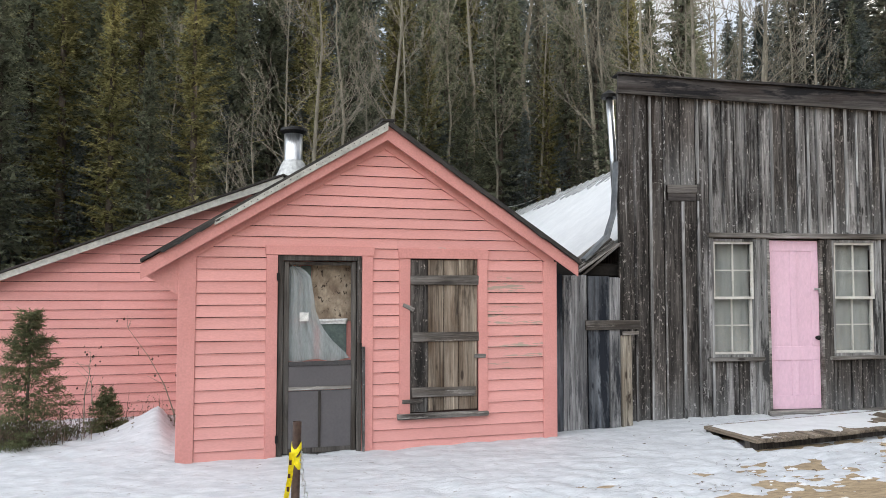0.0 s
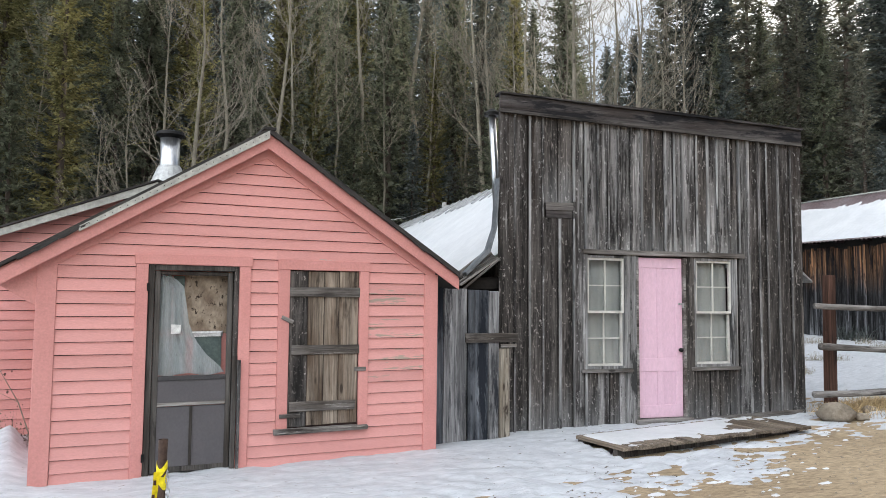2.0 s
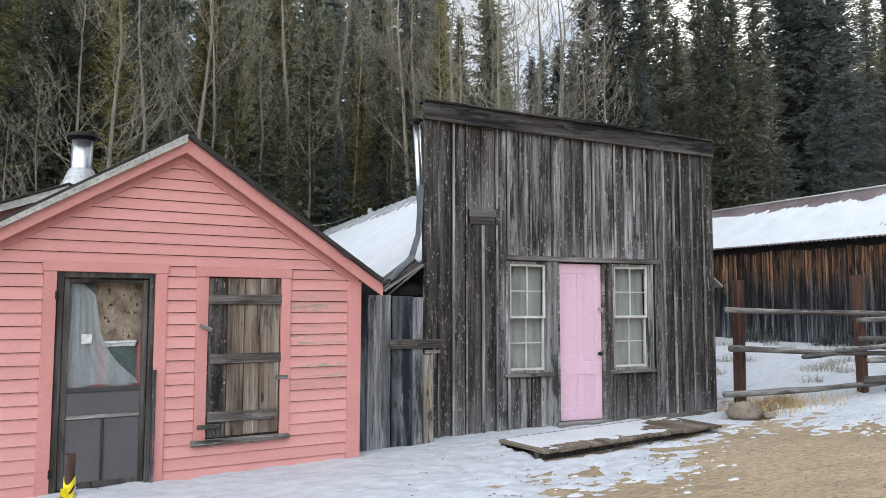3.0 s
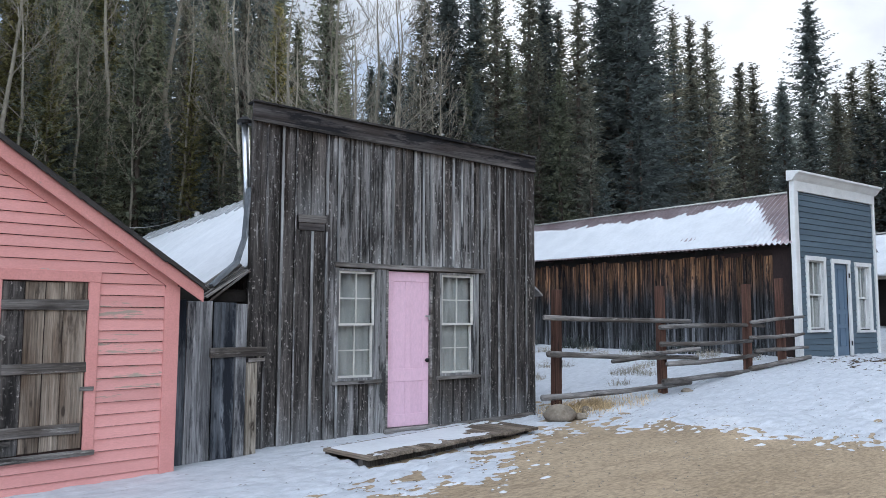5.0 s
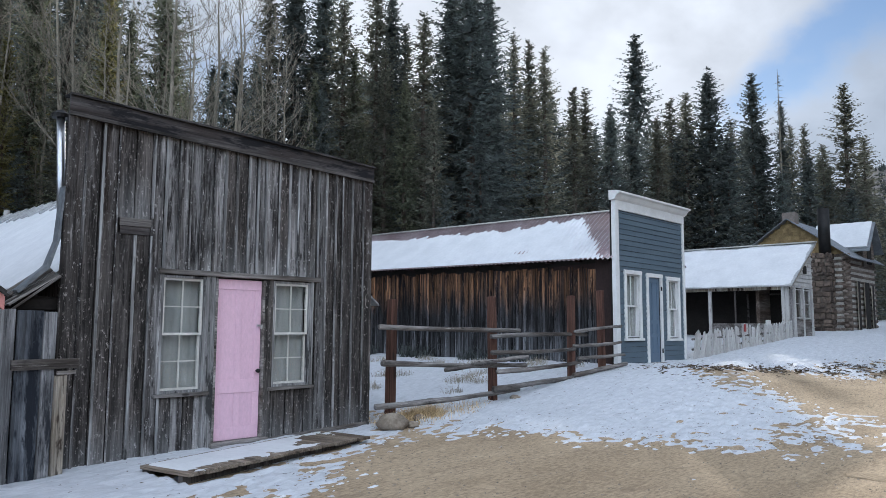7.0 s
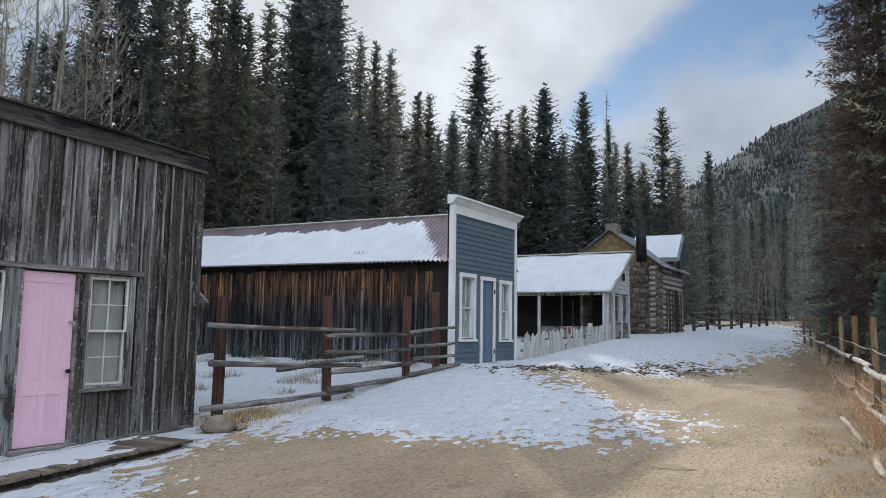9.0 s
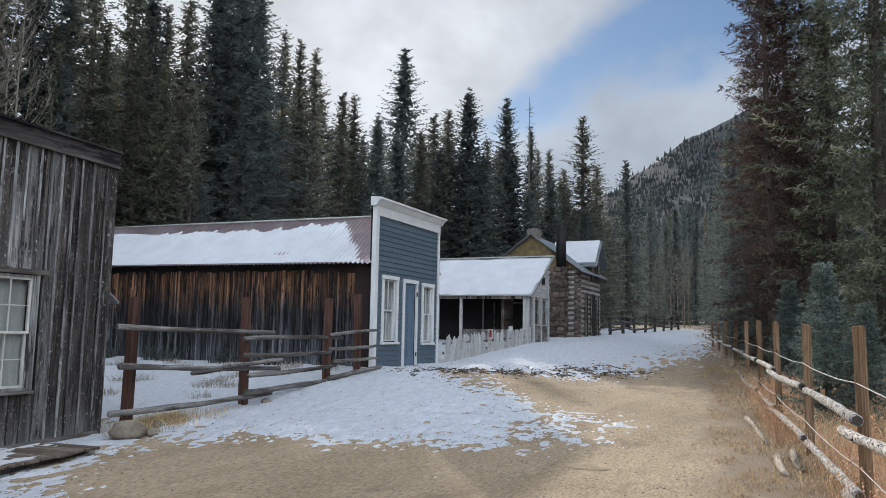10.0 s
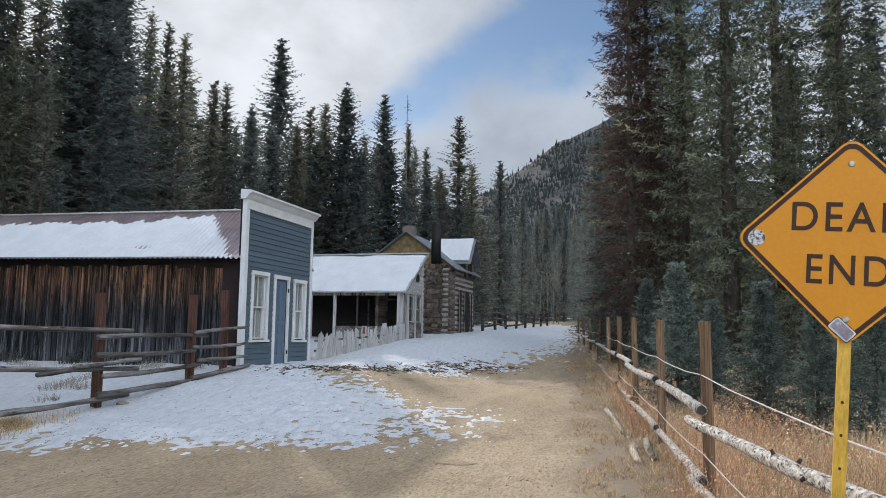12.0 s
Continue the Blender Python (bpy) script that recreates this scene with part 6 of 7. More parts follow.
def road_sign():
    x, y = 3.80, -1.21
    face = math.degrees(math.atan2(y + 0.416, x - 0.476)) - 90 + 4
    s = thing("road_sign", pose(x, y, ground_height(x, y), 0, 0, face) @ pose(-0.147, 0, 0, 0, 4.3, 0), "yellow diamond dead end sign on a yellow post", "sign")
    cz = 2.035 - ground_height(x, y)
    half = 0.431
    post = part("post", solid((-0.024, 0.024, 0.0, 0.010, -0.1, cz), (-0.024, -0.018, 0.010, 0.035, -0.1, cz), (0.018, 0.024, 0.010, 0.035, -0.1, cz)), "post_yellow", s, "yellow punched channel post")
    for k in range(9):
        bm = bmesh.new()
        tube(bm, [(0.0, -0.002, 0.3 + k * 0.13), (0.0, 0.001, 0.3 + k * 0.13)], [0.006, 0.006], 8)
        part("hole", bm, "sign_black", post)

    def diamond(r, c):
        out = []
        for a in (0, 90, 180, 270):
            for q in (-32, -12, 12, 32):
                m = Vector((math.cos(radians(a)), math.sin(radians(a)))) * (r - c * 1.414)
                out.append((m.x + c * math.cos(radians(a + q * 1.4)), cz + m.y + c * math.sin(radians(a + q * 1.4))))
        return out
    bm = bmesh.new()
    prism(bm, diamond(half, 0.05), -0.010, -0.006)
    part("plate", bm, "sign_yellow", s)
    bm = bmesh.new()
    o, i = diamond(half - 0.012, 0.047), diamond(half - 0.038, 0.037)
    vo, vi = [bm.verts.new((a, -0.0112, b)) for a, b in o], [bm.verts.new((a, -0.0112, b)) for a, b in i]
    for k in range(len(o)):
        j = (k + 1) % len(o)
        bm.faces.new([vo[k], vo[j], vi[j], vi[k]])
    part("border", bm, "sign_black", s, "black border line")
    for text, z, wide in (("DEAD", cz + 0.037, 0.425), ("END", cz - 0.18, 0.300)):
        cu = bpy.data.curves.new("lettering", "FONT")
        cu.body, cu.size, cu.align_x, cu.space_character, cu.offset = text, 0.168, "CENTER", 1.18, 0.0015
        tmp = bpy.data.objects.new("lettering", cu)
        me = bpy.data.meshes.new_from_object(tmp)
        bpy.data.objects.remove(tmp)
        xs, zs = [v.co.x for v in me.vertices], [v.co.y for v in me.vertices]
        mid, kx, kz = (max(xs) + min(xs)) / 2, wide / (max(xs) - min(xs)), 0.119 / max(zs)
        for v in me.vertices:
            v.co.x, v.co.y = (v.co.x - mid) * kx, v.co.y * kz
        o = part_of("lettering", me, "sign_black", s, "black capital letters")
        o.matrix_basis = pose(0, -0.0118, z, 90, 0, 0)
    for z in (cz + 0.315, cz - 0.32):
        bm = bmesh.new()
        tube(bm, [(0, -0.016, z), (0, -0.010, z)], [0.010, 0.013], 12)
        part("bolt", bm, "galvanised", s)
    bm = bmesh.new()
    tube(bm, [(-0.345, -0.0125, cz), (-0.345, -0.010, cz)], [0.034, 0.034], 20)
    part("sticker", bm, "sticker_print", s, "round white sticker with a dark mottled print")
    o = part("sticker", rounded_plate(0.050, 0.030, 0.010, -0.0122, -0.0102), "sign_black", s, "small grey-violet sticker with a pale border")
    o.matrix_basis = pose(-0.012, 0, cz - 0.362, 0, 42, 0)
    for hx, hz, rr, y, mt in ((0.047, 0.027, 0.009, -0.0126, "paper"), (0.041, 0.021, 0.005, -0.0130, "sticker_violet")):
        part("sticker_print", rounded_plate(hx, hz, rr, y, y + 0.0003), mt, o)


road_sign()

# ---- trees ----
def conifer_mesh(name, h, r, base, seed, whorl=0.30, per=7, twigs=13, droop=0.25, rise=(-0.05, 0.6), power=0.9, ragged=0.35, twig=0.36, wide=0.042, gap=0.0, core=5, fine=0, heart=3.0):
    """A crown of whorled limbs feathered with small twigs; every limb is a flat spray, with large blades added inside
    to darken it.
    """
    g = np.random.default_rng(seed)
    tri = []

    def blade(p, d, length, width):
        """Rows of thin triangles at p along d."""
        d = d / np.linalg.norm(d, axis=1)[:, None]
        w = np.cross(d, g.uniform(-1, 1, d.shape))
        w *= (width / np.maximum(np.linalg.norm(w, axis=1), 1e-3))[:, None]
        tri.append(np.stack([p - w, p + w, p + d * length[:, None]], 1))
    z = base
    while z < h - min(0.12, 0.06 * h):
        f = (z - base) / (h - base)
        length = r * (1 - f) ** power * (0.6 + 0.4 * min(1, f / 0.1)) + min(0.06, 0.02 * h)
        turn = g.uniform(0, 6.28)
        lift = rise[0] + (rise[1] - rise[0]) * f
        for k in range(per):
            if g.random() < gap:
                continue
            L = length * g.uniform(1 - ragged, 1 + ragged * 0.35)
            a = turn + 6.283 * k / per + g.uniform(-0.35, 0.35)
            z0 = z + g.uniform(-1.1, 1.1) * whorl
            out, side = np.array([math.cos(a), math.sin(a), 0.0]), np.array([-math.sin(a), math.cos(a), 0.0])
            n = max(4, int(twigs * (0.3 + 0.7 * L / r)))
            t = np.clip(np.linspace(0.15, 1.0, n) + g.uniform(-0.5, 0.5, n) / n, 0.08, 1.02)
            bend = lift * t - droop * t * t + 0.6 * droop * t ** 4
            p = out * (L * t)[:, None]
            p[:, 2] += z0 + L * bend
            size = twig * (0.35 + 0.85 * (1 - t)) * (0.45 + 0.55 * L / r)
            for sg in (-1, 1, 0):
                u = size * g.uniform(0.65, 1.3, n)
                d = out * g.uniform(0.5, 0.95, n)[:, None] + side * (sg * g.uniform(0.4, 1.0, n))[:, None]
                d[:, 2] += g.uniform(-0.55, 0.25, n) if sg else g.uniform(-0.9, 0.5, n)
                if not fine:
                    blade(p, d, u, np.full(n, wide) * (0.6 + 0.4 * L / r))
                else:
                    # each twig carries needles of its own
                    d /= np.linalg.norm(d, axis=1)[:, None]
                    for c in range(fine):
                        q = p + d * (u * 1.5 * (c + g.uniform(0, 1, n)) / fine)[:, None]
                        e = d + g.uniform(-0.8, 0.8, d.shape)
                        blade(q, e, 0.36 * twig * g.uniform(0.6, 1.3, n), np.full(n, wide))
        # large blades added to close and darken the heart of the crown
        m = int(core)
        if m:
            a = g.uniform(0, 6.28, m)
            rad = length * g.uniform(0.0, 0.42, m)
            p = np.stack([np.cos(a) * rad, np.sin(a) * rad, z + g.uniform(-0.5, 0.5, m) * whorl], 1)
            blade(p, g.uniform(-1, 1, (m, 3)) * np.array([1, 1, 1.3]), min(length, heart) * g.uniform(0.3, 0.5, m), min(length, heart) * g.uniform(0.12, 0.2, m))
        z += whorl * g.uniform(0.75, 1.25) * (1 - 0.5 * f)
    # the leader
    n = 16
    a = g.uniform(0, 6.28, n)
    k = min(1.0, h / 6)
    p = np.stack([np.zeros(n), np.zeros(n), h - k * np.linspace(0.75, 0.08, n)], 1)
    blade(p, np.stack([np.cos(a), np.sin(a), np.full(n, 1.6)], 1), k * np.linspace(0.24, 0.10, n), np.full(n, 0.022 * k))
    v = np.concatenate(tri).reshape(-1, 3)
    me = bpy.data.meshes.new(name)
    me.from_pydata(v.tolist(), [], np.arange(len(v)).reshape(-1, 3).tolist())
    me.update()
    return me


def conifer(name, h, r, base, seed, needles, label, limbs=14, **kw):
    t = thing(name, pose(0, 0, -50), label, "tree", "conifers of the valley")
    g = random.Random(seed)
    bm = bmesh.new()
    rb = (0.006 if limbs > 60 else 0.010) * h + min(0.02, 0.004 * h)
    tube(bm, [(0, 0, -0.3), (0, 0, h * 0.3), (0.02, 0.01, h * 0.7), (0, 0, h - 0.1)], [rb * 1.15, rb * 0.85, rb * 0.42, 0.012], 8)
    for k in range(limbs):
        z = h * g.uniform(0.08, 0.75)
        a, L = g.uniform(0, 6.28), r * g.uniform(0.3, 0.75) * (1 - z / h)
        tube(bm, [(0, 0, z), (math.cos(a) * L, math.sin(a) * L, z - 0.12 * L + 0.05)], [0.022, 0.006], 4)
    part("trunk", bm, "conifer_bark", t, "", True)
    part_of("crown", conifer_mesh("crown", h, r, base, seed, **kw), needles, t)
    return t


SPRUCE = [conifer("spruce_tree", 14.0, 2.45 + 0.2 * k, 0.5, 11 + k, "spruce_needles", "tall dark green spruce with drooping limbs", power=0.66 + 0.05 * k, ragged=0.45, gap=0.05, twigs=15, twig=0.40, wide=0.04, core=16, heart=0.75) for k in range(4)]
PINE = [conifer("pine_tree", 14.0, 1.75 + 0.14 * k, 1.6 - k * 0.4, 31 + k, "pine_needles", "slender lodgepole pine with a narrow upper crown", 40, power=0.68, ragged=0.6, gap=0.12, droop=-0.1, rise=(0.05, 0.5), per=6, whorl=0.27, twigs=13, twig=0.34, wide=0.038, core=7, heart=0.7) for k in range(4)]
FILL = [conifer("spruce_tree", 14.0, 2.7, 0.4, 41 + k, "spruce_needles", "dark spruce deep in the forest", 0, twigs=7, per=6, whorl=0.48, twig=0.54, wide=0.08, power=0.7, ragged=0.45, core=18, heart=0.85) for k in range(3)]
BLUE = [conifer("young_blue_spruce", 3.6, 1.0, 0.1, 51, "blue_spruce_needles", "young blue-green spruce with frosted tips", 0, whorl=0.12, per=8, twigs=12, twig=0.2, wide=0.013, droop=0.1, rise=(0.1, 0.7), fine=3, power=0.95, ragged=0.3, heart=0.5)]
NEAR = [conifer("spruce_tree", 16.0, 2.7, 0.3, 61 + k, "lit_needles", "large dense spruce at the roadside", per=7, whorl=0.44, twigs=13, twig=0.34, wide=0.017, droop=0.42, power=0.72, ragged=0.55, gap=0.13, fine=5, core=36, heart=0.42) for k in range(2)]
DEAD = [conifer("dead_spruce", 16.0, 1.5, 0.6, 71, "dead_needles", "dead red-brown spruce that has shed most needles", 120, twigs=12, per=7, gap=0.12, twig=0.36, wide=0.013, droop=0.75, fine=4, power=0.6, ragged=0.5, core=4, heart=0.5)]


def snag_tree():
    t = thing("bare_snag", pose(0, 0, -50), "bare dead conifer trunk with short twigs", "tree")
    bm = bmesh.new()
    g = random.Random(5)
    tube(bm, [(0, 0, -0.3), (0.05, 0, 6), (0, 0.03, 14)], [0.09, 0.06, 0.012], 7)
    for k in range(170):
        z = g.uniform(4, 13.7)
        a, L = g.uniform(0, 6.28), g.uniform(0.3, 1.3) * (1.2 - z / 14)
        tube(bm, [(0, 0, z), (math.cos(a) * L, math.sin(a) * L, z - 0.25 * L)], [0.015, 0.005], 3)
    part("trunk", bm, "twig", t)
    return t


SNAG = [snag_tree()]


def aspen(seed, h):
    t = thing("bare_aspen", pose(0, 0, -50), "bare leafless aspen with a slim tan trunk and fine twigs", "tree", "bare aspens behind the cabins")
    g = random.Random(seed)
    tb, cb = bmesh.new(), bmesh.new()
    pts = [Vector((0, 0, -0.3))]
    for k in range(8):
        pts.append(pts[-1] + Vector((g.uniform(-0.13, 0.13), g.uniform(-0.13, 0.13), h / 8)))
    rb = 0.0085 * h
    tube(tb, pts, [rb * (1.1 - 0.128 * k) for k in range(9)], 8)

    def grow(p, d, L, r, depth):
        q = p
        line, rad = [p], [r]
        n = 4
        for i in range(n):
            d = (d + Vector((g.uniform(-0.22, 0.22), g.uniform(-0.22, 0.22), g.uniform(-0.02, 0.24)))).normalized()
            q = q + d * (L / n)
            line.append(q)
            rad.append(max(0.004, r * (1 - 0.75 * (i + 1) / n)))
            if depth > 0:
                for _ in range(g.choice((1, 1, 2)) if depth > 1 else g.choice((0, 1, 1))):
                    e = (d + Vector((g.uniform(-1, 1), g.uniform(-1, 1), g.uniform(-0.2, 0.6))) * 0.8).normalized()
                    grow(q, e, L * g.uniform(0.35, 0.55), max(0.005, r * 0.5), depth - 1)
        tube(cb, line, rad, 4 if depth > 1 else 3, False)
    for k in range(17):
        f = 0.36 + 0.62 * g.random() ** 0.9
        i = min(int(f * 8), 7)
        p = pts[i].lerp(pts[i + 1], f * 8 - i)
        a = g.uniform(0, 6.28)
        grow(p, Vector((math.cos(a), math.sin(a), g.uniform(0.4, 1.3))).normalized(), h * 0.20 * (1.25 - f) + 0.35, rb * 0.24 * (1.25 - f), 2)
    part("trunk", tb, "aspen_bark", t, "", True)
    part("crown", cb, "twig", t, "fine bare twigs", True)
    return t


ASPEN = [aspen(3 + k, 9.0) for k in range(4)]
USED = set()


def plant(kinds, az, dist, top, wide=1.0):
    """Sets a tree at an azimuth and distance from the camera, as high as its top's elevation in view asks."""
    proto = kinds[rng.randrange(len(kinds))]
    x, y = 0.3 + dist * math.sin(radians(az)), -0.3 + dist * math.cos(radians(az))
    while (2 < x < 9 and 2 < y < 25.5) or (12.5 < x < 20.5 and 2 < y < 22.5) or (x < 2.5 and 2 < y < 15.5 and -7 < x) or (21 < x < 37 and 5 < y < 15):
        dist += 0.5
        x, y = 0.3 + dist * math.sin(radians(az)), -0.3 + dist * math.cos(radians(az))
    z = ground_height(x, y) - 0.1
    own = max(v.co.z for part_ in proto.children for v in part_.data.vertices)
    k = (1.65 + dist * math.tan(radians(top)) - z) / own
    s = k * wide
    m = pose(x, y, z, 0, 0, rng.uniform(0, 360)) @ Matrix.Diagonal((s, s, k, 1))
    if proto.name in USED:
        # the copy takes over its model's scale
        return copy_thing(proto, m @ Matrix.Diagonal((1 / proto.scale.x, 1 / proto.scale.y, 1 / proto.scale.z, 1)))
    USED.add(proto.name)
    proto.matrix_basis = m
    return proto


# skyline trees placed to fit the camera's view, round to the road's end: azimuth, distance, elevation of the top, width
for az, dist, top, wide in ((33.4, 29, 25.5, 0.9), (39.1, 30, 25.0, 0.9), (41.7, 31, 25.5, 0.9), (44.0, 33, 22.6, 0.9), (45.5, 31, 23.4, 1.0), (52.6, 37, 21.9, 0.85), (53.8, 38, 21.4, 0.8), (55.0, 37, 20.9, 0.9), (57.2, 41, 17.8, 1.0),
                            (58.1, 43, 17.8, 0.9), (64.4, 47, 16.6, 1.1), (65.5, 46, 16.9, 1.1), (72.5, 55, 13.9, 0.9), (73.4, 57, 13.9, 0.9), (76.0, 52, 16.3, 1.05), (77.0, 55, 12.6, 1.3), (74.5, 56, 12.4, 1.2), (63.4, 44, 15.4, 1.0), (68.6, 50, 14.8, 1.0)):
    plant(PINE, az, dist, top + 0.2, wide=1.32 * wide)
# the spruce at 61.9 is set far back, so its shadow misses the street
for az, dist, top, wide in ((35.3, 30, 26.0, 1.0), (37.6, 31, 26.0, 0.9), (42.9, 32, 25.0, 0.8), (47.7, 33, 25.8, 1.0), (49.2, 32, 26.4, 1.15), (50.6, 34, 25.0, 0.9), (61.9, 76, 21.2, 0.95), (60.0, 43, 16.5, 0.9), (67.1, 46, 18.5, 0.95), (70.1, 50, 17.7, 0.8),
                            (72.0, 52, 15.6, 0.5), (79.2, 60, 12.9, 0.85), (80.9, 70, 10.4, 0.8), (82.7, 84, 9.4, 0.9), (85.7, 58, 11.0, 0.7)):
    plant(SPRUCE, az, dist, top + 0.2, wide=1.32 * wide)
plant(SNAG, 71.9, 51, 17.9)
# a few yellow-green trees by the cabin's wing, brightened in colour for missing light
OLIVE = [conifer("pine_tree", 14.0, 1.5, 1.0, 91, "olive_needles", "yellow-green lodgepole pine with needles brightened as if sunlit", 30, power=0.6, ragged=0.6, gap=0.08, droop=-0.05, rise=(0.05, 0.5), twigs=14, wide=0.036, core=8, heart=0.6)]
# grey-green spruces over the cabin's wing; their pale needles stand in for hazy light
GREY = [conifer("spruce_tree", 14.0, 2.3, 0.5, 95 + k, "lit_needles", "grey-green spruce at the forest edge, paled for haze and light", power=0.72, ragged=0.45, gap=0.05, twigs=15, twig=0.36, wide=0.034, core=14, heart=0.75) for k in range(2)]
# forest wall behind the buildings
# left of 28 degrees mostly brightened trees, in place of hazy light
for k in range(46):
    az = -31 + k * 1.72 + rng.uniform(-0.7, 0.7)
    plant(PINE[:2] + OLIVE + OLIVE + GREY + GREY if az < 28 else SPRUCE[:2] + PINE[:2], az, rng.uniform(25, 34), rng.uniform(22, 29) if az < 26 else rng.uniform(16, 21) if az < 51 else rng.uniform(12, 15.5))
for k in range(60):
    az = -32 + k * 1.25 + rng.uniform(-0.6, 0.6)
    plant(FILL, az, rng.uniform(36, 50), rng.uniform(24, 30) if az < 22 else rng.uniform(17.5, 20.5) if az < 51 else rng.uniform(14.5, 16.5), wide=1.2)
for k in range(38):
    az = -31 + k * 2.4 + rng.uniform(-1, 1)
    plant(FILL, az, rng.uniform(21, 27) if az < 55 else rng.uniform(38, 50), rng.uniform(8, 15) if az < 55 else rng.uniform(7, 10), wide=1.15)
for k in range(40):
    az = 41 + k * 0.95 + rng.uniform(-0.5, 0.5)
    plant(FILL, az, rng.uniform(46, 62), rng.uniform(17.5, 19.5) if az < 55.5 else rng.uniform(15, 16.5) if az < 60 else rng.uniform(13.5, 15.6) if az < 71 else rng.uniform(11, 13) if az < 75 else rng.uniform(8.5, 10.5), wide=1.35)
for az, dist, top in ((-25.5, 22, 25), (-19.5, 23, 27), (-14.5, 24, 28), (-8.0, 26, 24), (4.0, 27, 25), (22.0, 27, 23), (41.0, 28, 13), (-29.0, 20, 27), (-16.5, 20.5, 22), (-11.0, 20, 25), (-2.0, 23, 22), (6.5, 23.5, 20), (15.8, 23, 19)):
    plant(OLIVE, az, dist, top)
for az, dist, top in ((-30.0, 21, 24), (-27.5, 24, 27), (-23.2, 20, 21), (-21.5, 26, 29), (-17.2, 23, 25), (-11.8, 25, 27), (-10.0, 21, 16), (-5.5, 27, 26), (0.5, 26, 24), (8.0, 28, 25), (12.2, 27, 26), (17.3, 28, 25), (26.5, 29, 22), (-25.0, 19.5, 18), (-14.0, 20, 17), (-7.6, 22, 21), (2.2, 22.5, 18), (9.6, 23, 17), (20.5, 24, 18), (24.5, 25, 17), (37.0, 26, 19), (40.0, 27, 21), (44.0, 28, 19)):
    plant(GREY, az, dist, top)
# bare aspens in front of the dark firs
for az, dist, top, wide in ((-2.8, 17.5, 27, 1.0), (3.5, 21, 29, 1.0), (5.3, 22, 26, 0.9), (7.0, 24, 24, 0.8), (10.4, 20, 30, 1.0), (13.9, 18.5, 31, 1.2), (15.3, 24, 26, 0.7), (19.6, 21, 29, 1.0), (23.0, 21, 28, 1.1), (25.6, 24, 25, 0.8), (29.3, 22, 27, 1.0),
                            (31.5, 23, 27, 1.0), (34.1, 25, 24, 0.8), (-6.5, 19, 17, 0.8), (-8.5, 18.5, 14, 0.8), (1.0, 19, 18, 0.9), (12.0, 22, 21, 0.8), (17.6, 20, 20, 0.9), (21.3, 23, 23, 0.8), (27.2, 23, 23, 0.9), (-12.0, 22, 20, 0.7), (8.8, 26, 25, 0.8), (18.4, 22, 24, 0.9), (24.2, 20, 22, 1.0), (26.4, 21, 30, 1.1), (28.2, 20, 24, 1.1), (30.4, 21, 26, 1.0), (32.8, 22, 22, 1.0), (35.4, 26, 23, 0.9), (20.4, 25, 27, 0.8), (-4.6, 19.5, 23, 0.9), (0.0, 22, 27, 0.9)):
    plant(ASPEN, az, dist, top, wide=wide)
for k in range(16):
    plant(ASPEN, 80.8 + 0.19 * k + rng.uniform(-0.1, 0.1), rng.uniform(62, 74), rng.uniform(4.5, 8.0), wide=0.6)
# dark firs that close the valley at the road's end
for k in range(13):
    plant(FILL, 78.6 + 0.68 * k, rng.uniform(80, 94), rng.uniform(6.0, 9.0), wide=1.2)
for k in range(11):
    plant(SPRUCE + PINE[:1], 80.6 + 0.62 * k + rng.uniform(-0.2, 0.2), rng.uniform(96, 112), rng.uniform(7.5, 10.0), wide=0.9)
# right side of the road
for az, dist, top in ((89.3, 22, 34), (90.6, 23, 35)):
    plant(DEAD, az, dist, top)
for az, dist, top in ((93.0, 22.5, 37), (96.2, 21.5, 39), (99.6, 22, 37), (103.6, 22, 33), (100.6, 20, 20), (108.5, 22, 30)):
    plant(NEAR, az, dist, top)
for k in range(5):
    plant(FILL, 93.5 + 3.1 * k + rng.uniform(-0.6, 0.6), rng.uniform(30, 38), rng.uniform(19, 25), wide=1.0)
for az, dist, top in ((86.7, 45, 15.5), (85.9, 60, 9.5), (86.2, 55, 11), (87.6, 36, 15), (88.4, 30, 17), (87.2, 50, 11), (90.8, 28, 18)):
    plant(SPRUCE, az, dist, top)
for az, dist, top in ((92.6, 14.0, 5.4), (98.3, 12.5, 4.0), (101.6, 11.5, 2.6), (88.3, 24, 4.0), (87.0, 30, 3.2), (90.4, 19, 4.2), (95.0, 14, 2.6), (105, 12, 4.5)):
    plant(BLUE, az, dist, top)
# unseen trees behind the camera, added for the light and reflections
for k in range(10):
    plant(FILL, 118 + k * 19, rng.uniform(30, 44), rng.uniform(14, 24))
for p in GREY + OLIVE + SPRUCE + PINE + FILL + BLUE + NEAR + DEAD + SNAG + ASPEN:
    if p.name not in USED:
        plant([p], 200, 45, 15)


# ---- far mountain ----
RIDGE = [(40, 1), (62, 3), (70, 6), (76, 9.5), (80, 12.2), (84, 14.6), (88, 16.4), (91, 15.6), (95, 12.0), (104, 8.0), (135, 7), (160, 5)]


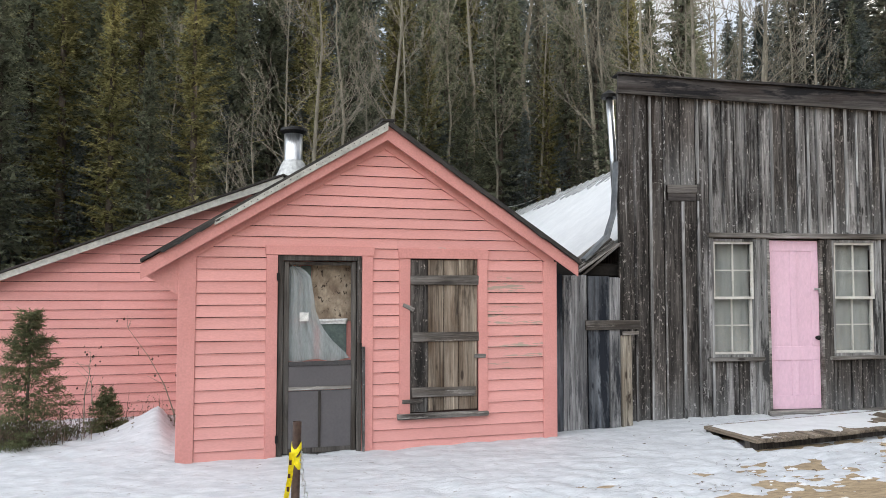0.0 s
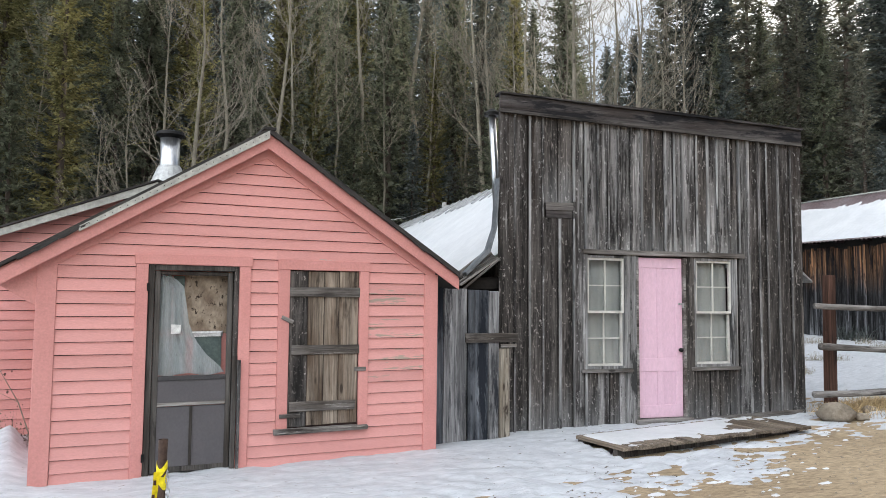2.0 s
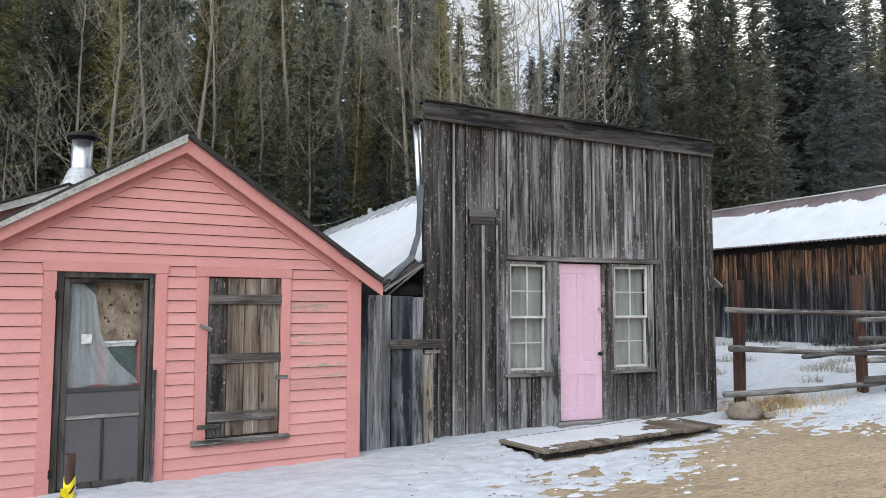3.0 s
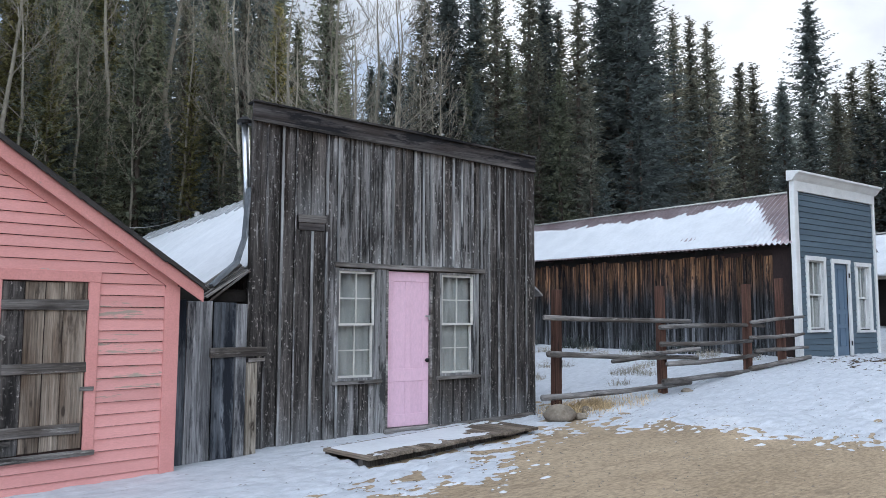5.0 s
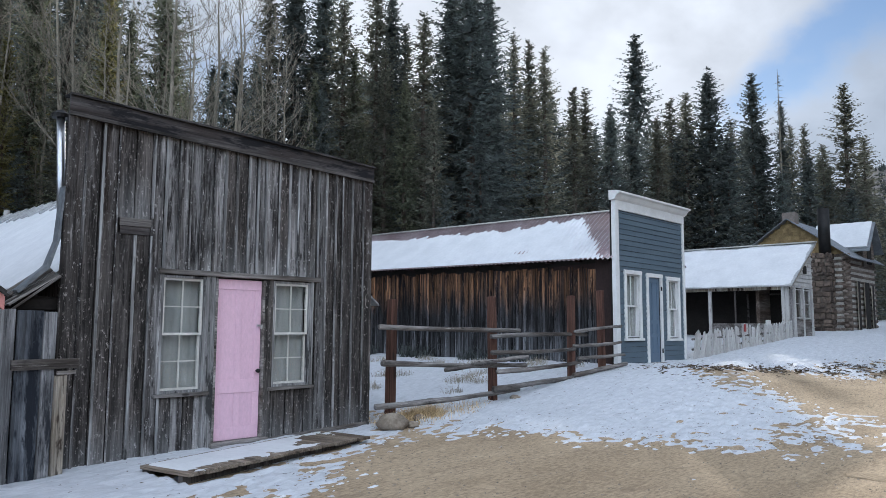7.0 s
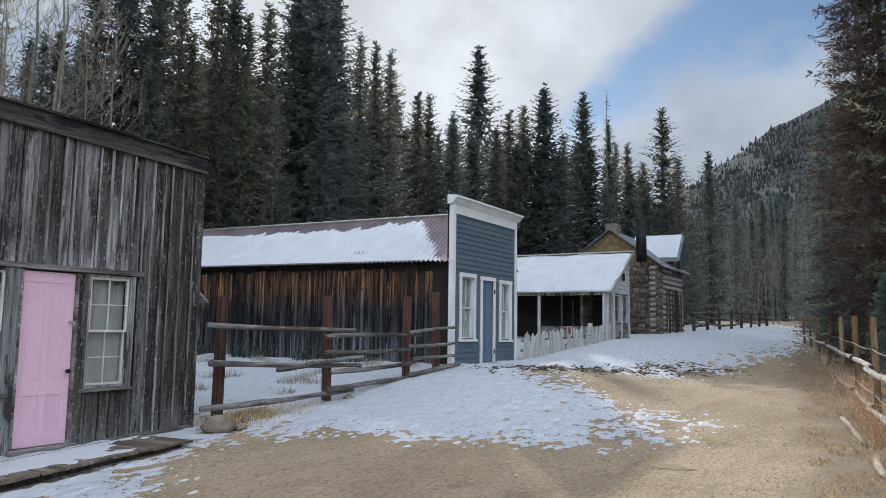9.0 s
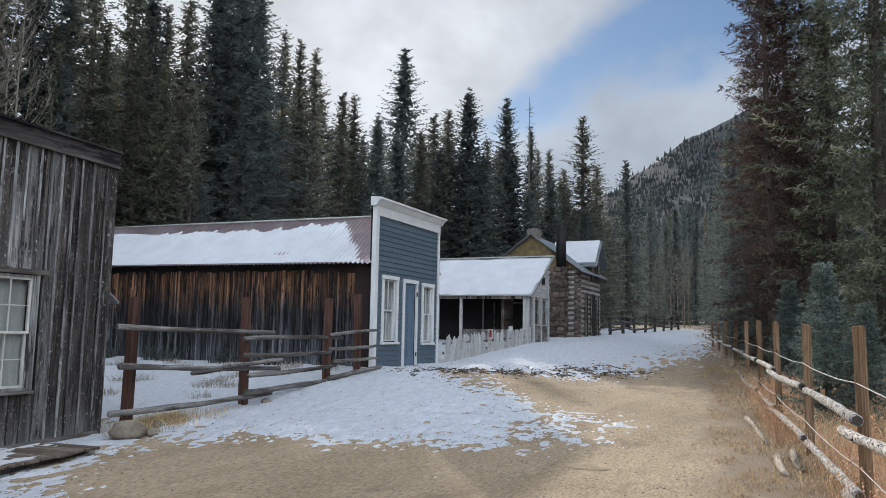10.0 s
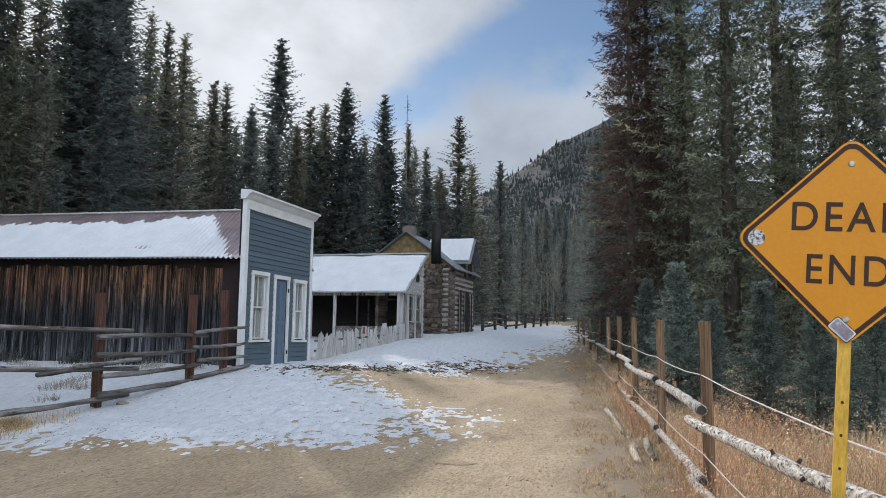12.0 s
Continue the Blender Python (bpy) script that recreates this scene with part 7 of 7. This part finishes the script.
def mountain():
    verts, faces = [], []
    az_list = [40 + 0.5 * i for i in range(241)]
    n = 28
    for az in az_list:
        el = line_of(RIDGE, az) + 0.35 * noise.noise(Vector((az * 0.35, 0, 0))) + 0.12 * noise.noise(Vector((az * 1.7, 4, 0)))
        for j in range(n + 1):
            t = j / n
            d = 300 + 560 * t
            z = 8.0 * (1 - t) + t ** 0.9 * d * math.tan(radians(el)) + 9 * t * noise.noise(Vector((az * 0.5, t * 6, 2)))
            verts.append((d * math.sin(radians(az)), d * math.cos(radians(az)), z))
    for i in range(len(az_list) - 1):
        for j in range(n):
            a = i * (n + 1) + j
            faces.append((a, a + 1, a + n + 2, a + n + 1))
    tagged(mesh("mountain", verts, faces, "far_rock", None, "", True), "grey-brown wooded mountain side beyond the valley", "mountain", kind="structure")
    # its woods, too many to count
    tv, tf = [], []
    g = np.random.default_rng(3)
    for _ in range(24000):
        az, t = g.uniform(70, 112), g.uniform(0.02, 1.0) ** 0.7
        i, j = int((az - 40) / 0.5), int(t * n)
        x, y, z = verts[i * (n + 1) + min(j, n)]
        x, y = x + g.uniform(-9, 9), y + g.uniform(-9, 9)
        if noise.noise(Vector((az * 0.6, t * 7, 11))) > 0.22:
            continue
        h, r = g.uniform(3.0, 7.0), g.uniform(0.7, 1.4)
        q = len(tv)
        tv += [(x + r, y, z), (x - r * 0.5, y + r * 0.87, z), (x - r * 0.5, y - r * 0.87, z), (x, y, z + h)]
        tf += [(q, q + 1, q + 3), (q + 1, q + 2, q + 3), (q + 2, q, q + 3)]
    ob = mesh("far_woods", tv, tf, "far_forest")
    tagged(ob, "dark conifers covering the far mountain side", "trees", kind="stuff")


surface("far_rock", (0.055, 0.055, 0.058), (0.11, 0.106, 0.107), 0.95, 0.012, (1, 1, 1), 0.0, 0.12, dark=(0.045, 0.05, 0.052), dark_at=0.5, offset=False, soft=0.2)
mountain()

# ---- undergrowth, stones and litter ----
def blades(name, count, place, hmin, hmax, material, label, lean=0.5, wide=0.006, seed=1, heads=0.0):
    """A patch of dry stems, too many to count."""
    g = np.random.default_rng(seed)
    verts, faces = [], []
    n = 0
    while n < count:
        p = place(g)
        if p is None:
            continue
        x, y, k = p
        n += 1
        z = ground_height(x, y) - 0.01
        h = g.uniform(hmin, hmax) * k
        a, l = g.uniform(0, 6.28), g.uniform(0, lean) * h
        dx, dy = math.cos(a) * l, math.sin(a) * l
        b = g.uniform(0, 6.28)
        wx, wy = math.cos(b) * wide, math.sin(b) * wide
        q = len(verts)
        verts += [(x - wx, y - wy, z), (x + wx, y + wy, z), (x + dx * 0.4 + wx * 0.7, y + dy * 0.4 + wy * 0.7, z + h * 0.6), (x + dx * 0.4 - wx * 0.7, y + dy * 0.4 - wy * 0.7, z + h * 0.6), (x + dx, y + dy, z + h)]
        faces += [(q, q + 1, q + 2, q + 3), (q + 3, q + 2, q + 4)]
        if g.random() < heads:
            q = len(verts)
            s = g.uniform(0.006, 0.014)
            for c in range(3):
                cx, cy, cz = x + dx + g.uniform(-0.03, 0.03), y + dy + g.uniform(-0.03, 0.03), z + h - g.uniform(0, 0.12)
                q = len(verts)
                verts += [(cx - s, cy, cz), (cx + s * 0.4, cy + s, cz), (cx + s * 0.4, cy - s, cz + s), (cx, cy, cz + 1.6 * s)]
                faces += [(q, q + 1, q + 3), (q + 1, q + 2, q + 3), (q + 2, q, q + 3)]
    ob = mesh(name, verts, faces, material)
    return tagged(ob, label, "grass", kind="stuff")


def verge(g):
    """Along the street fence, thinning toward the road."""
    x = 2.8 + 30 * g.random() ** 1.8
    line = -0.944 + 0.114 * (x - 7.69)
    d = g.uniform(-3.2, 0.75)
    if d > 0 and g.random() < d / 0.8:
        return None
    if noise.noise(Vector((x * 1.2, (line + d) * 1.2, 6))) < -0.25:
        return None
    return x, line + d, (1.15 if d < -0.6 else 1.0 - 0.72 * smooth_step(-0.1, 0.35, d)) * (0.7 + 0.5 * noise.noise(Vector((x * 0.8, d, 1))))


blades("dry_grass", 32000, verge, 0.14, 0.56, "dry_grass", "tall dry tan grass along the street fence", 0.95, 0.0027, 3, 0.10)


def weedy(g):
    x = 3.2 + 16 * g.random() ** 1.5
    line = -0.944 + 0.114 * (x - 7.69)
    d = g.uniform(-2.2, 0.35)
    if noise.noise(Vector((x * 0.9, d * 1.1, 21))) < -0.12:
        return None
    return x, line + d, 1.0


blades("red_weeds", 11000, weedy, 0.14, 0.52, "red_weed", "rust-coloured dry weeds behind the fence rails", 0.9, 0.0024, 4, 0.35)


def road_edge(g):
    x = 3.0 + 22 * g.random() ** 1.5
    line = -0.944 + 0.114 * (x - 7.69)
    d = g.uniform(-0.2, 1.15)
    return (x, line + d, 1.0) if noise.noise(Vector((x * 1.1, d * 2.2, 61))) > -0.35 + 0.5 * max(0.0, d - 0.4) else None


blades("grass_litter", 20000, road_edge, 0.02, 0.075, "litter", "matted brown litter and short grass along the street edge", 2.4, 0.0032, 15)


def post_tuft(g):
    x, y = g.uniform(7.75, 10.6), g.uniform(7.35, 8.5)
    d = math.hypot((x - 8.6) / 1.0, (y - 7.95) / 0.4)
    return (x, y, 1.0) if d < 0.7 + 0.5 * noise.noise(Vector((x * 3, y * 3, 1))) or (d < 1.6 and g.random() < 0.08) else None


blades("dry_tuft", 3600, post_tuft, 0.05, 0.20, "dry_grass", "matted straw-coloured grass at the first fence post", 1.3, 0.004, 5)


def yard_weed(g):
    x, y = g.uniform(8.8, 14.6), g.uniform(8.4, 15)
    if noise.noise(Vector((x * 1.6, y * 1.6, 31))) < 0.34:
        return None
    return x, y, 1.0


blades("yard_weeds", 3200, yard_weed, 0.08, 0.24, "twig", "sparse brown weed stalks poking out of the yard snow", 0.8, 0.004, 6, 0.3)


def brush(g):
    if g.random() < 0.55:
        x, y = g.normal(-3.2, 0.35), g.normal(8.15, 0.22)
    elif g.random() < 0.45:
        x, y = g.normal(-1.56, 0.07), g.normal(8.35, 0.16)
    else:
        x, y = g.uniform(-4.6, -2.0), g.uniform(8.4, 9.9)
    return (x, y, 1.0) if y > 7.7 and noise.noise(Vector((x * 1.5, y * 1.5, 41))) > -0.25 else None


blades("brushwood", 1500, brush, 0.10, 0.42, "brush_twig", "tangled brown brush beside the cabin wing", 0.9, 0.004, 7, 0.4)


def barn_foot(g):
    y = g.uniform(8.6, 19)
    if noise.noise(Vector((y * 0.9, 2, 51))) < 0.0:
        return None
    return 14.55 + g.uniform(-0.25, 0.15), y, 1.0


blades("barn_weeds", 700, barn_foot, 0.12, 0.5, "spruce_needles", "low dark scrub along the barn wall", 0.9, 0.012, 8)


def stone_mesh(seed, r):
    bm = bmesh.new()
    bmesh.ops.create_icosphere(bm, subdivisions=3, radius=r)
    for v in bm.verts:
        d = v.co.normalized()
        v.co *= 1 + 0.28 * noise.noise(d * 1.6 + Vector((seed, 0, 0))) + 0.10 * noise.noise(d * 4.5 + Vector((0, seed, 0)))
        v.co.z *= 0.62
    return bm


def stones():
    for x, y, r, lab in ((7.74, 7.56, 0.21, "rounded tan boulder at the fence post"), (8.02, 7.42, 0.09, "small tan boulder at the fence post"), (10.75, 7.65, 0.10, "small grey stone by the fence"), (8.45, 7.72, 0.10, "small tan stone in dry grass")):
        o = part("boulder", stone_mesh(x * 7, r), "boulder", None, "", True)
        o.matrix_basis = pose(x, y, ground_height(x, y) + r * 0.42, 0, 0, 40)
        tagged(o, lab, "rock")
    for x, y, r in ((6.1, 4.4, 0.13), (8.9, 1.75, 0.20), (9.4, 0.9, 0.07), (5.2, 3.4, 0.08), (7.3, 2.9, 0.06), (6.9, 5.6, 0.06), (4.4, 4.9, 0.06), (11.6, 1.2, 0.09), (5.6, 5.6, 0.045), (6.6, 3.5, 0.045)):
        o = part("flat_stone", stone_mesh(x * 5 + y, r), "dirt", None, "", True)
        o.matrix_basis = pose(x, y, ground_height(x, y) - 0.012, 0, 0, x * 50) @ Matrix.Diagonal((1.3, 0.9, 0.32, 1))
        tagged(o, "low flat stone half sunk in the dirt street", "rock", "stones in the street")
    # gravel and chips
    g = np.random.default_rng(12)
    verts, faces = [], []
    for _ in range(13000):
        x, y = 1.0 + 20 * g.random() ** 1.4, g.uniform(-1.0, 7.0)
        r = 0.004 + 0.02 * g.random() ** 4
        z = ground_height(x, y) + r * 0.1
        q = len(verts)
        a = g.uniform(0, 6.28)
        verts += [(x + r * math.cos(a + k * 1.57) * g.uniform(0.7, 1.2), y + r * math.sin(a + k * 1.57) * g.uniform(0.7, 1.2), z - r * 0.3) for k in range(4)] + [(x, y, z + r * 0.5)]
        faces += [(q, q + 1, q + 4), (q + 1, q + 2, q + 4), (q + 2, q + 3, q + 4), (q + 3, q, q + 4)]
    tagged(mesh("gravel", verts, faces, "boulder"), "loose gravel scattered over the dirt street", "gravel", kind="stuff")


stones()


def snow_litter():
    """Twigs, bark and needles melted out of the snow, and scraps of snow left on the dirt."""
    g = np.random.default_rng(21)
    verts, faces = [], []
    n = 0
    while n < 1500:
        x, y = (g.uniform(8.3, 18.5), g.uniform(2.2, 8.0)) if g.random() < 0.86 else (g.uniform(2.2, 7.8), g.uniform(4.6, 8.0))
        d = snow_depth(x, y)
        if d < 0.004 or g.random() > 0.05 + 1.3 * math.exp(-d / 0.016) or noise.noise(Vector((x * 1.3, y * 1.9, 71))) < -0.15:
            continue
        n += 1
        z = ground_height(x, y) + d + 0.004
        a, s, w = g.uniform(0, 6.28), g.uniform(0.008, 0.034), g.uniform(0.003, 0.010)
        cx, cy = math.cos(a), math.sin(a)
        q = len(verts)
        verts += [(x - cx * s, y - cy * s, z), (x - cy * w, y + cx * w, z + 0.006), (x + cx * s, y + cy * s, z + g.uniform(0, 0.01)), (x + cy * w, y - cx * w, z + 0.002)]
        faces += [(q, q + 1, q + 2), (q, q + 2, q + 3)]
    # dark thatch and bark on the thawed strip behind the mound
    n = 0
    while n < 1300:
        x = g.uniform(13.2, 21.5)
        y = line_of([(13.2, 6.6), (14.6, 6.7), (16.2, 6.2), (17.6, 5.2), (19.5, 4.3), (21.5, 3.6)], x) + g.normal(0, 0.42)
        d = snow_depth(x, y)
        if d > 0.028 or noise.noise(Vector((x * 1.6, y * 2.4, 41))) < -0.1:
            continue
        n += 1
        z = ground_height(x, y) + max(d, 0) + 0.003
        a, s, w = g.uniform(0, 6.28), g.uniform(0.02, 0.09), g.uniform(0.006, 0.022)
        cx, cy = math.cos(a), math.sin(a)
        q = len(verts)
        verts += [(x - cx * s, y - cy * s, z), (x - cy * w, y + cx * w, z + 0.018), (x + cx * s, y + cy * s, z + g.uniform(0, 0.03)), (x + cy * w, y - cx * w, z + 0.002)]
        faces += [(q, q + 1, q + 2), (q, q + 2, q + 3)]
    tagged(mesh("snow_litter", verts, faces, "twig_litter"), "dark twigs and bark scattered on the trampled snow", "litter", kind="stuff")
    verts, faces = [], []
    n = 0
    while n < 260:
        x, y = g.uniform(3.5, 19.0), g.uniform(1.6, 7.6)
        d = snow_depth(x, y)
        if d > -0.008 or max(snow_depth(x + 0.35, y + 0.1), snow_depth(x - 0.35, y + 0.1), snow_depth(x, y + 0.5)) < 0.012:
            continue
        n += 1
        z, r = ground_height(x, y), 0.012 + 0.06 * g.random() ** 2.5
        q = len(verts)
        ring = [(x + 1.5 * r * math.cos(k * 0.9) * g.uniform(0.7, 1.2), y + 0.8 * r * math.sin(k * 0.9) * g.uniform(0.7, 1.2), z - 0.004) for k in range(7)]
        verts += ring + [(x + 0.2 * r, y, z + 0.010 + 0.12 * r)]
        faces += [(q + k, q + (k + 1) % 7, q + 7) for k in range(7)]
    tagged(mesh("snow_scraps", verts, faces, "roof_snow"), "small scraps of old snow on the dirt", "snow", kind="stuff")


surface("twig_litter", (0.06, 0.045, 0.032), (0.14, 0.105, 0.07), 0.95, 3, (1, 1, 1), 0.0, 12, offset=False)
snow_litter()


def fallen_rails():
    for p0, p1, r in (((13.8, 0.28, 0), (11.4, -0.08, 0), 0.045), ((10.5, -0.22, 0), (9.35, -0.31, 0), 0.055), ((10.8, -0.39, 0), (9.6, -0.47, 0), 0.06)):
        a, b = Vector(p0), Vector(p1)
        a.z, b.z = ground_height(a.x, a.y) + 0.015, ground_height(b.x, b.y) + 0.02
        o = part("fallen_rail", bar(a, b, r * 0.9, r * 0.7, 9, 0.03, 12), "fallen_wood", None, "", True)
        tagged(o, "peeling fallen rail lying in the dry grass", "log", "fallen rails")


fallen_rails()


def young_firs():
    for px, py, h, r, label in ((-3.05, 8.05, 1.48, 0.54, "young green fir with upturned limbs in the brush beside the cabin"), (-2.44, 8.62, 0.56, 0.25, "knee-high dark green fir seedling in the snow")):
        k = h / 1.48
        t = conifer("young_fir", h, r, 0.04, int(h * 100), "fir_needles", label, 0, whorl=0.10 * k ** 0.5, per=7, twigs=13, twig=0.15 * k ** 0.6, wide=0.0036, droop=-0.15, rise=(-0.05, 0.30), power=1.0, ragged=0.30, gap=0.05, fine=6, core=12, heart=0.16)
        t.matrix_basis = pose(px, py, ground_height(px, py) + 0.02)
        t["group"] = "young firs by the cabin"


young_firs()


def dead_stems():
    g = random.Random(9)
    for x, y, h, lean in ((-2.75, 8.9, 0.95, 0.05), (-2.65, 8.95, 0.8, -0.1), (-1.62, 8.4, 1.25, -0.45), (-3.9, 8.2, 0.7, 0.5)):
        z = ground_height(x, y)
        t = thing("dry_shrub", pose(x, y, z), "thin bare red-brown stem with a few curled leaves", "shrub", "dead stems by the cabin")
        bm = bmesh.new()
        pts = [Vector((lean * s * s * h + g.uniform(-0.02, 0.02), g.uniform(-0.02, 0.02), h * s)) for s in (0, 0.25, 0.5, 0.75, 1.0)]
        tube(bm, pts, [0.008, 0.007, 0.006, 0.004, 0.002], 5)
        for k in range(6):
            i = g.choice((2, 3, 4))
            d = Vector((g.uniform(-0.2, 0.2), g.uniform(-0.1, 0.1), g.uniform(0.02, 0.18)))
            tube(bm, [pts[i], pts[i] + d], [0.003, 0.0015], 3)
        part("stem", bm, "twig", t)
        bm = bmesh.new()
        for k in range(12):
            p = pts[g.choice((2, 3, 4))] + Vector((g.uniform(-0.12, 0.12), g.uniform(-0.05, 0.05), g.uniform(-0.05, 0.12)))
            s = g.uniform(0.007, 0.015)
            v = [bm.verts.new(p + Vector(q) * s) for q in ((-1, 0, 0), (0, 0.4, 1.2), (1, 0, 0.1), (0, -0.4, -1.3))]
            bm.faces.new(v[:3])
            bm.faces.new([v[0], v[2], v[3]])
        part("leaves", bm, "dead_needles", t, "curled dry leaves")


dead_stems()


def overhead_wire():
    w = thing("overhead_wire", pose(0, 0, 0), "thin pale wire strung behind the roofs", "wire")
    a, b = Vector((1.6, 11.5, 3.05)), Vector((7.5, 26, 5.0))
    pts = [a.lerp(b, i / 10) - Vector((0, 0, 0.25 * math.sin(math.pi * i / 10))) for i in range(11)]
    bm = bmesh.new()
    tube(bm, pts, [0.008] * 11, 5)
    part("cable", bm, "galvanised", w)


overhead_wire()
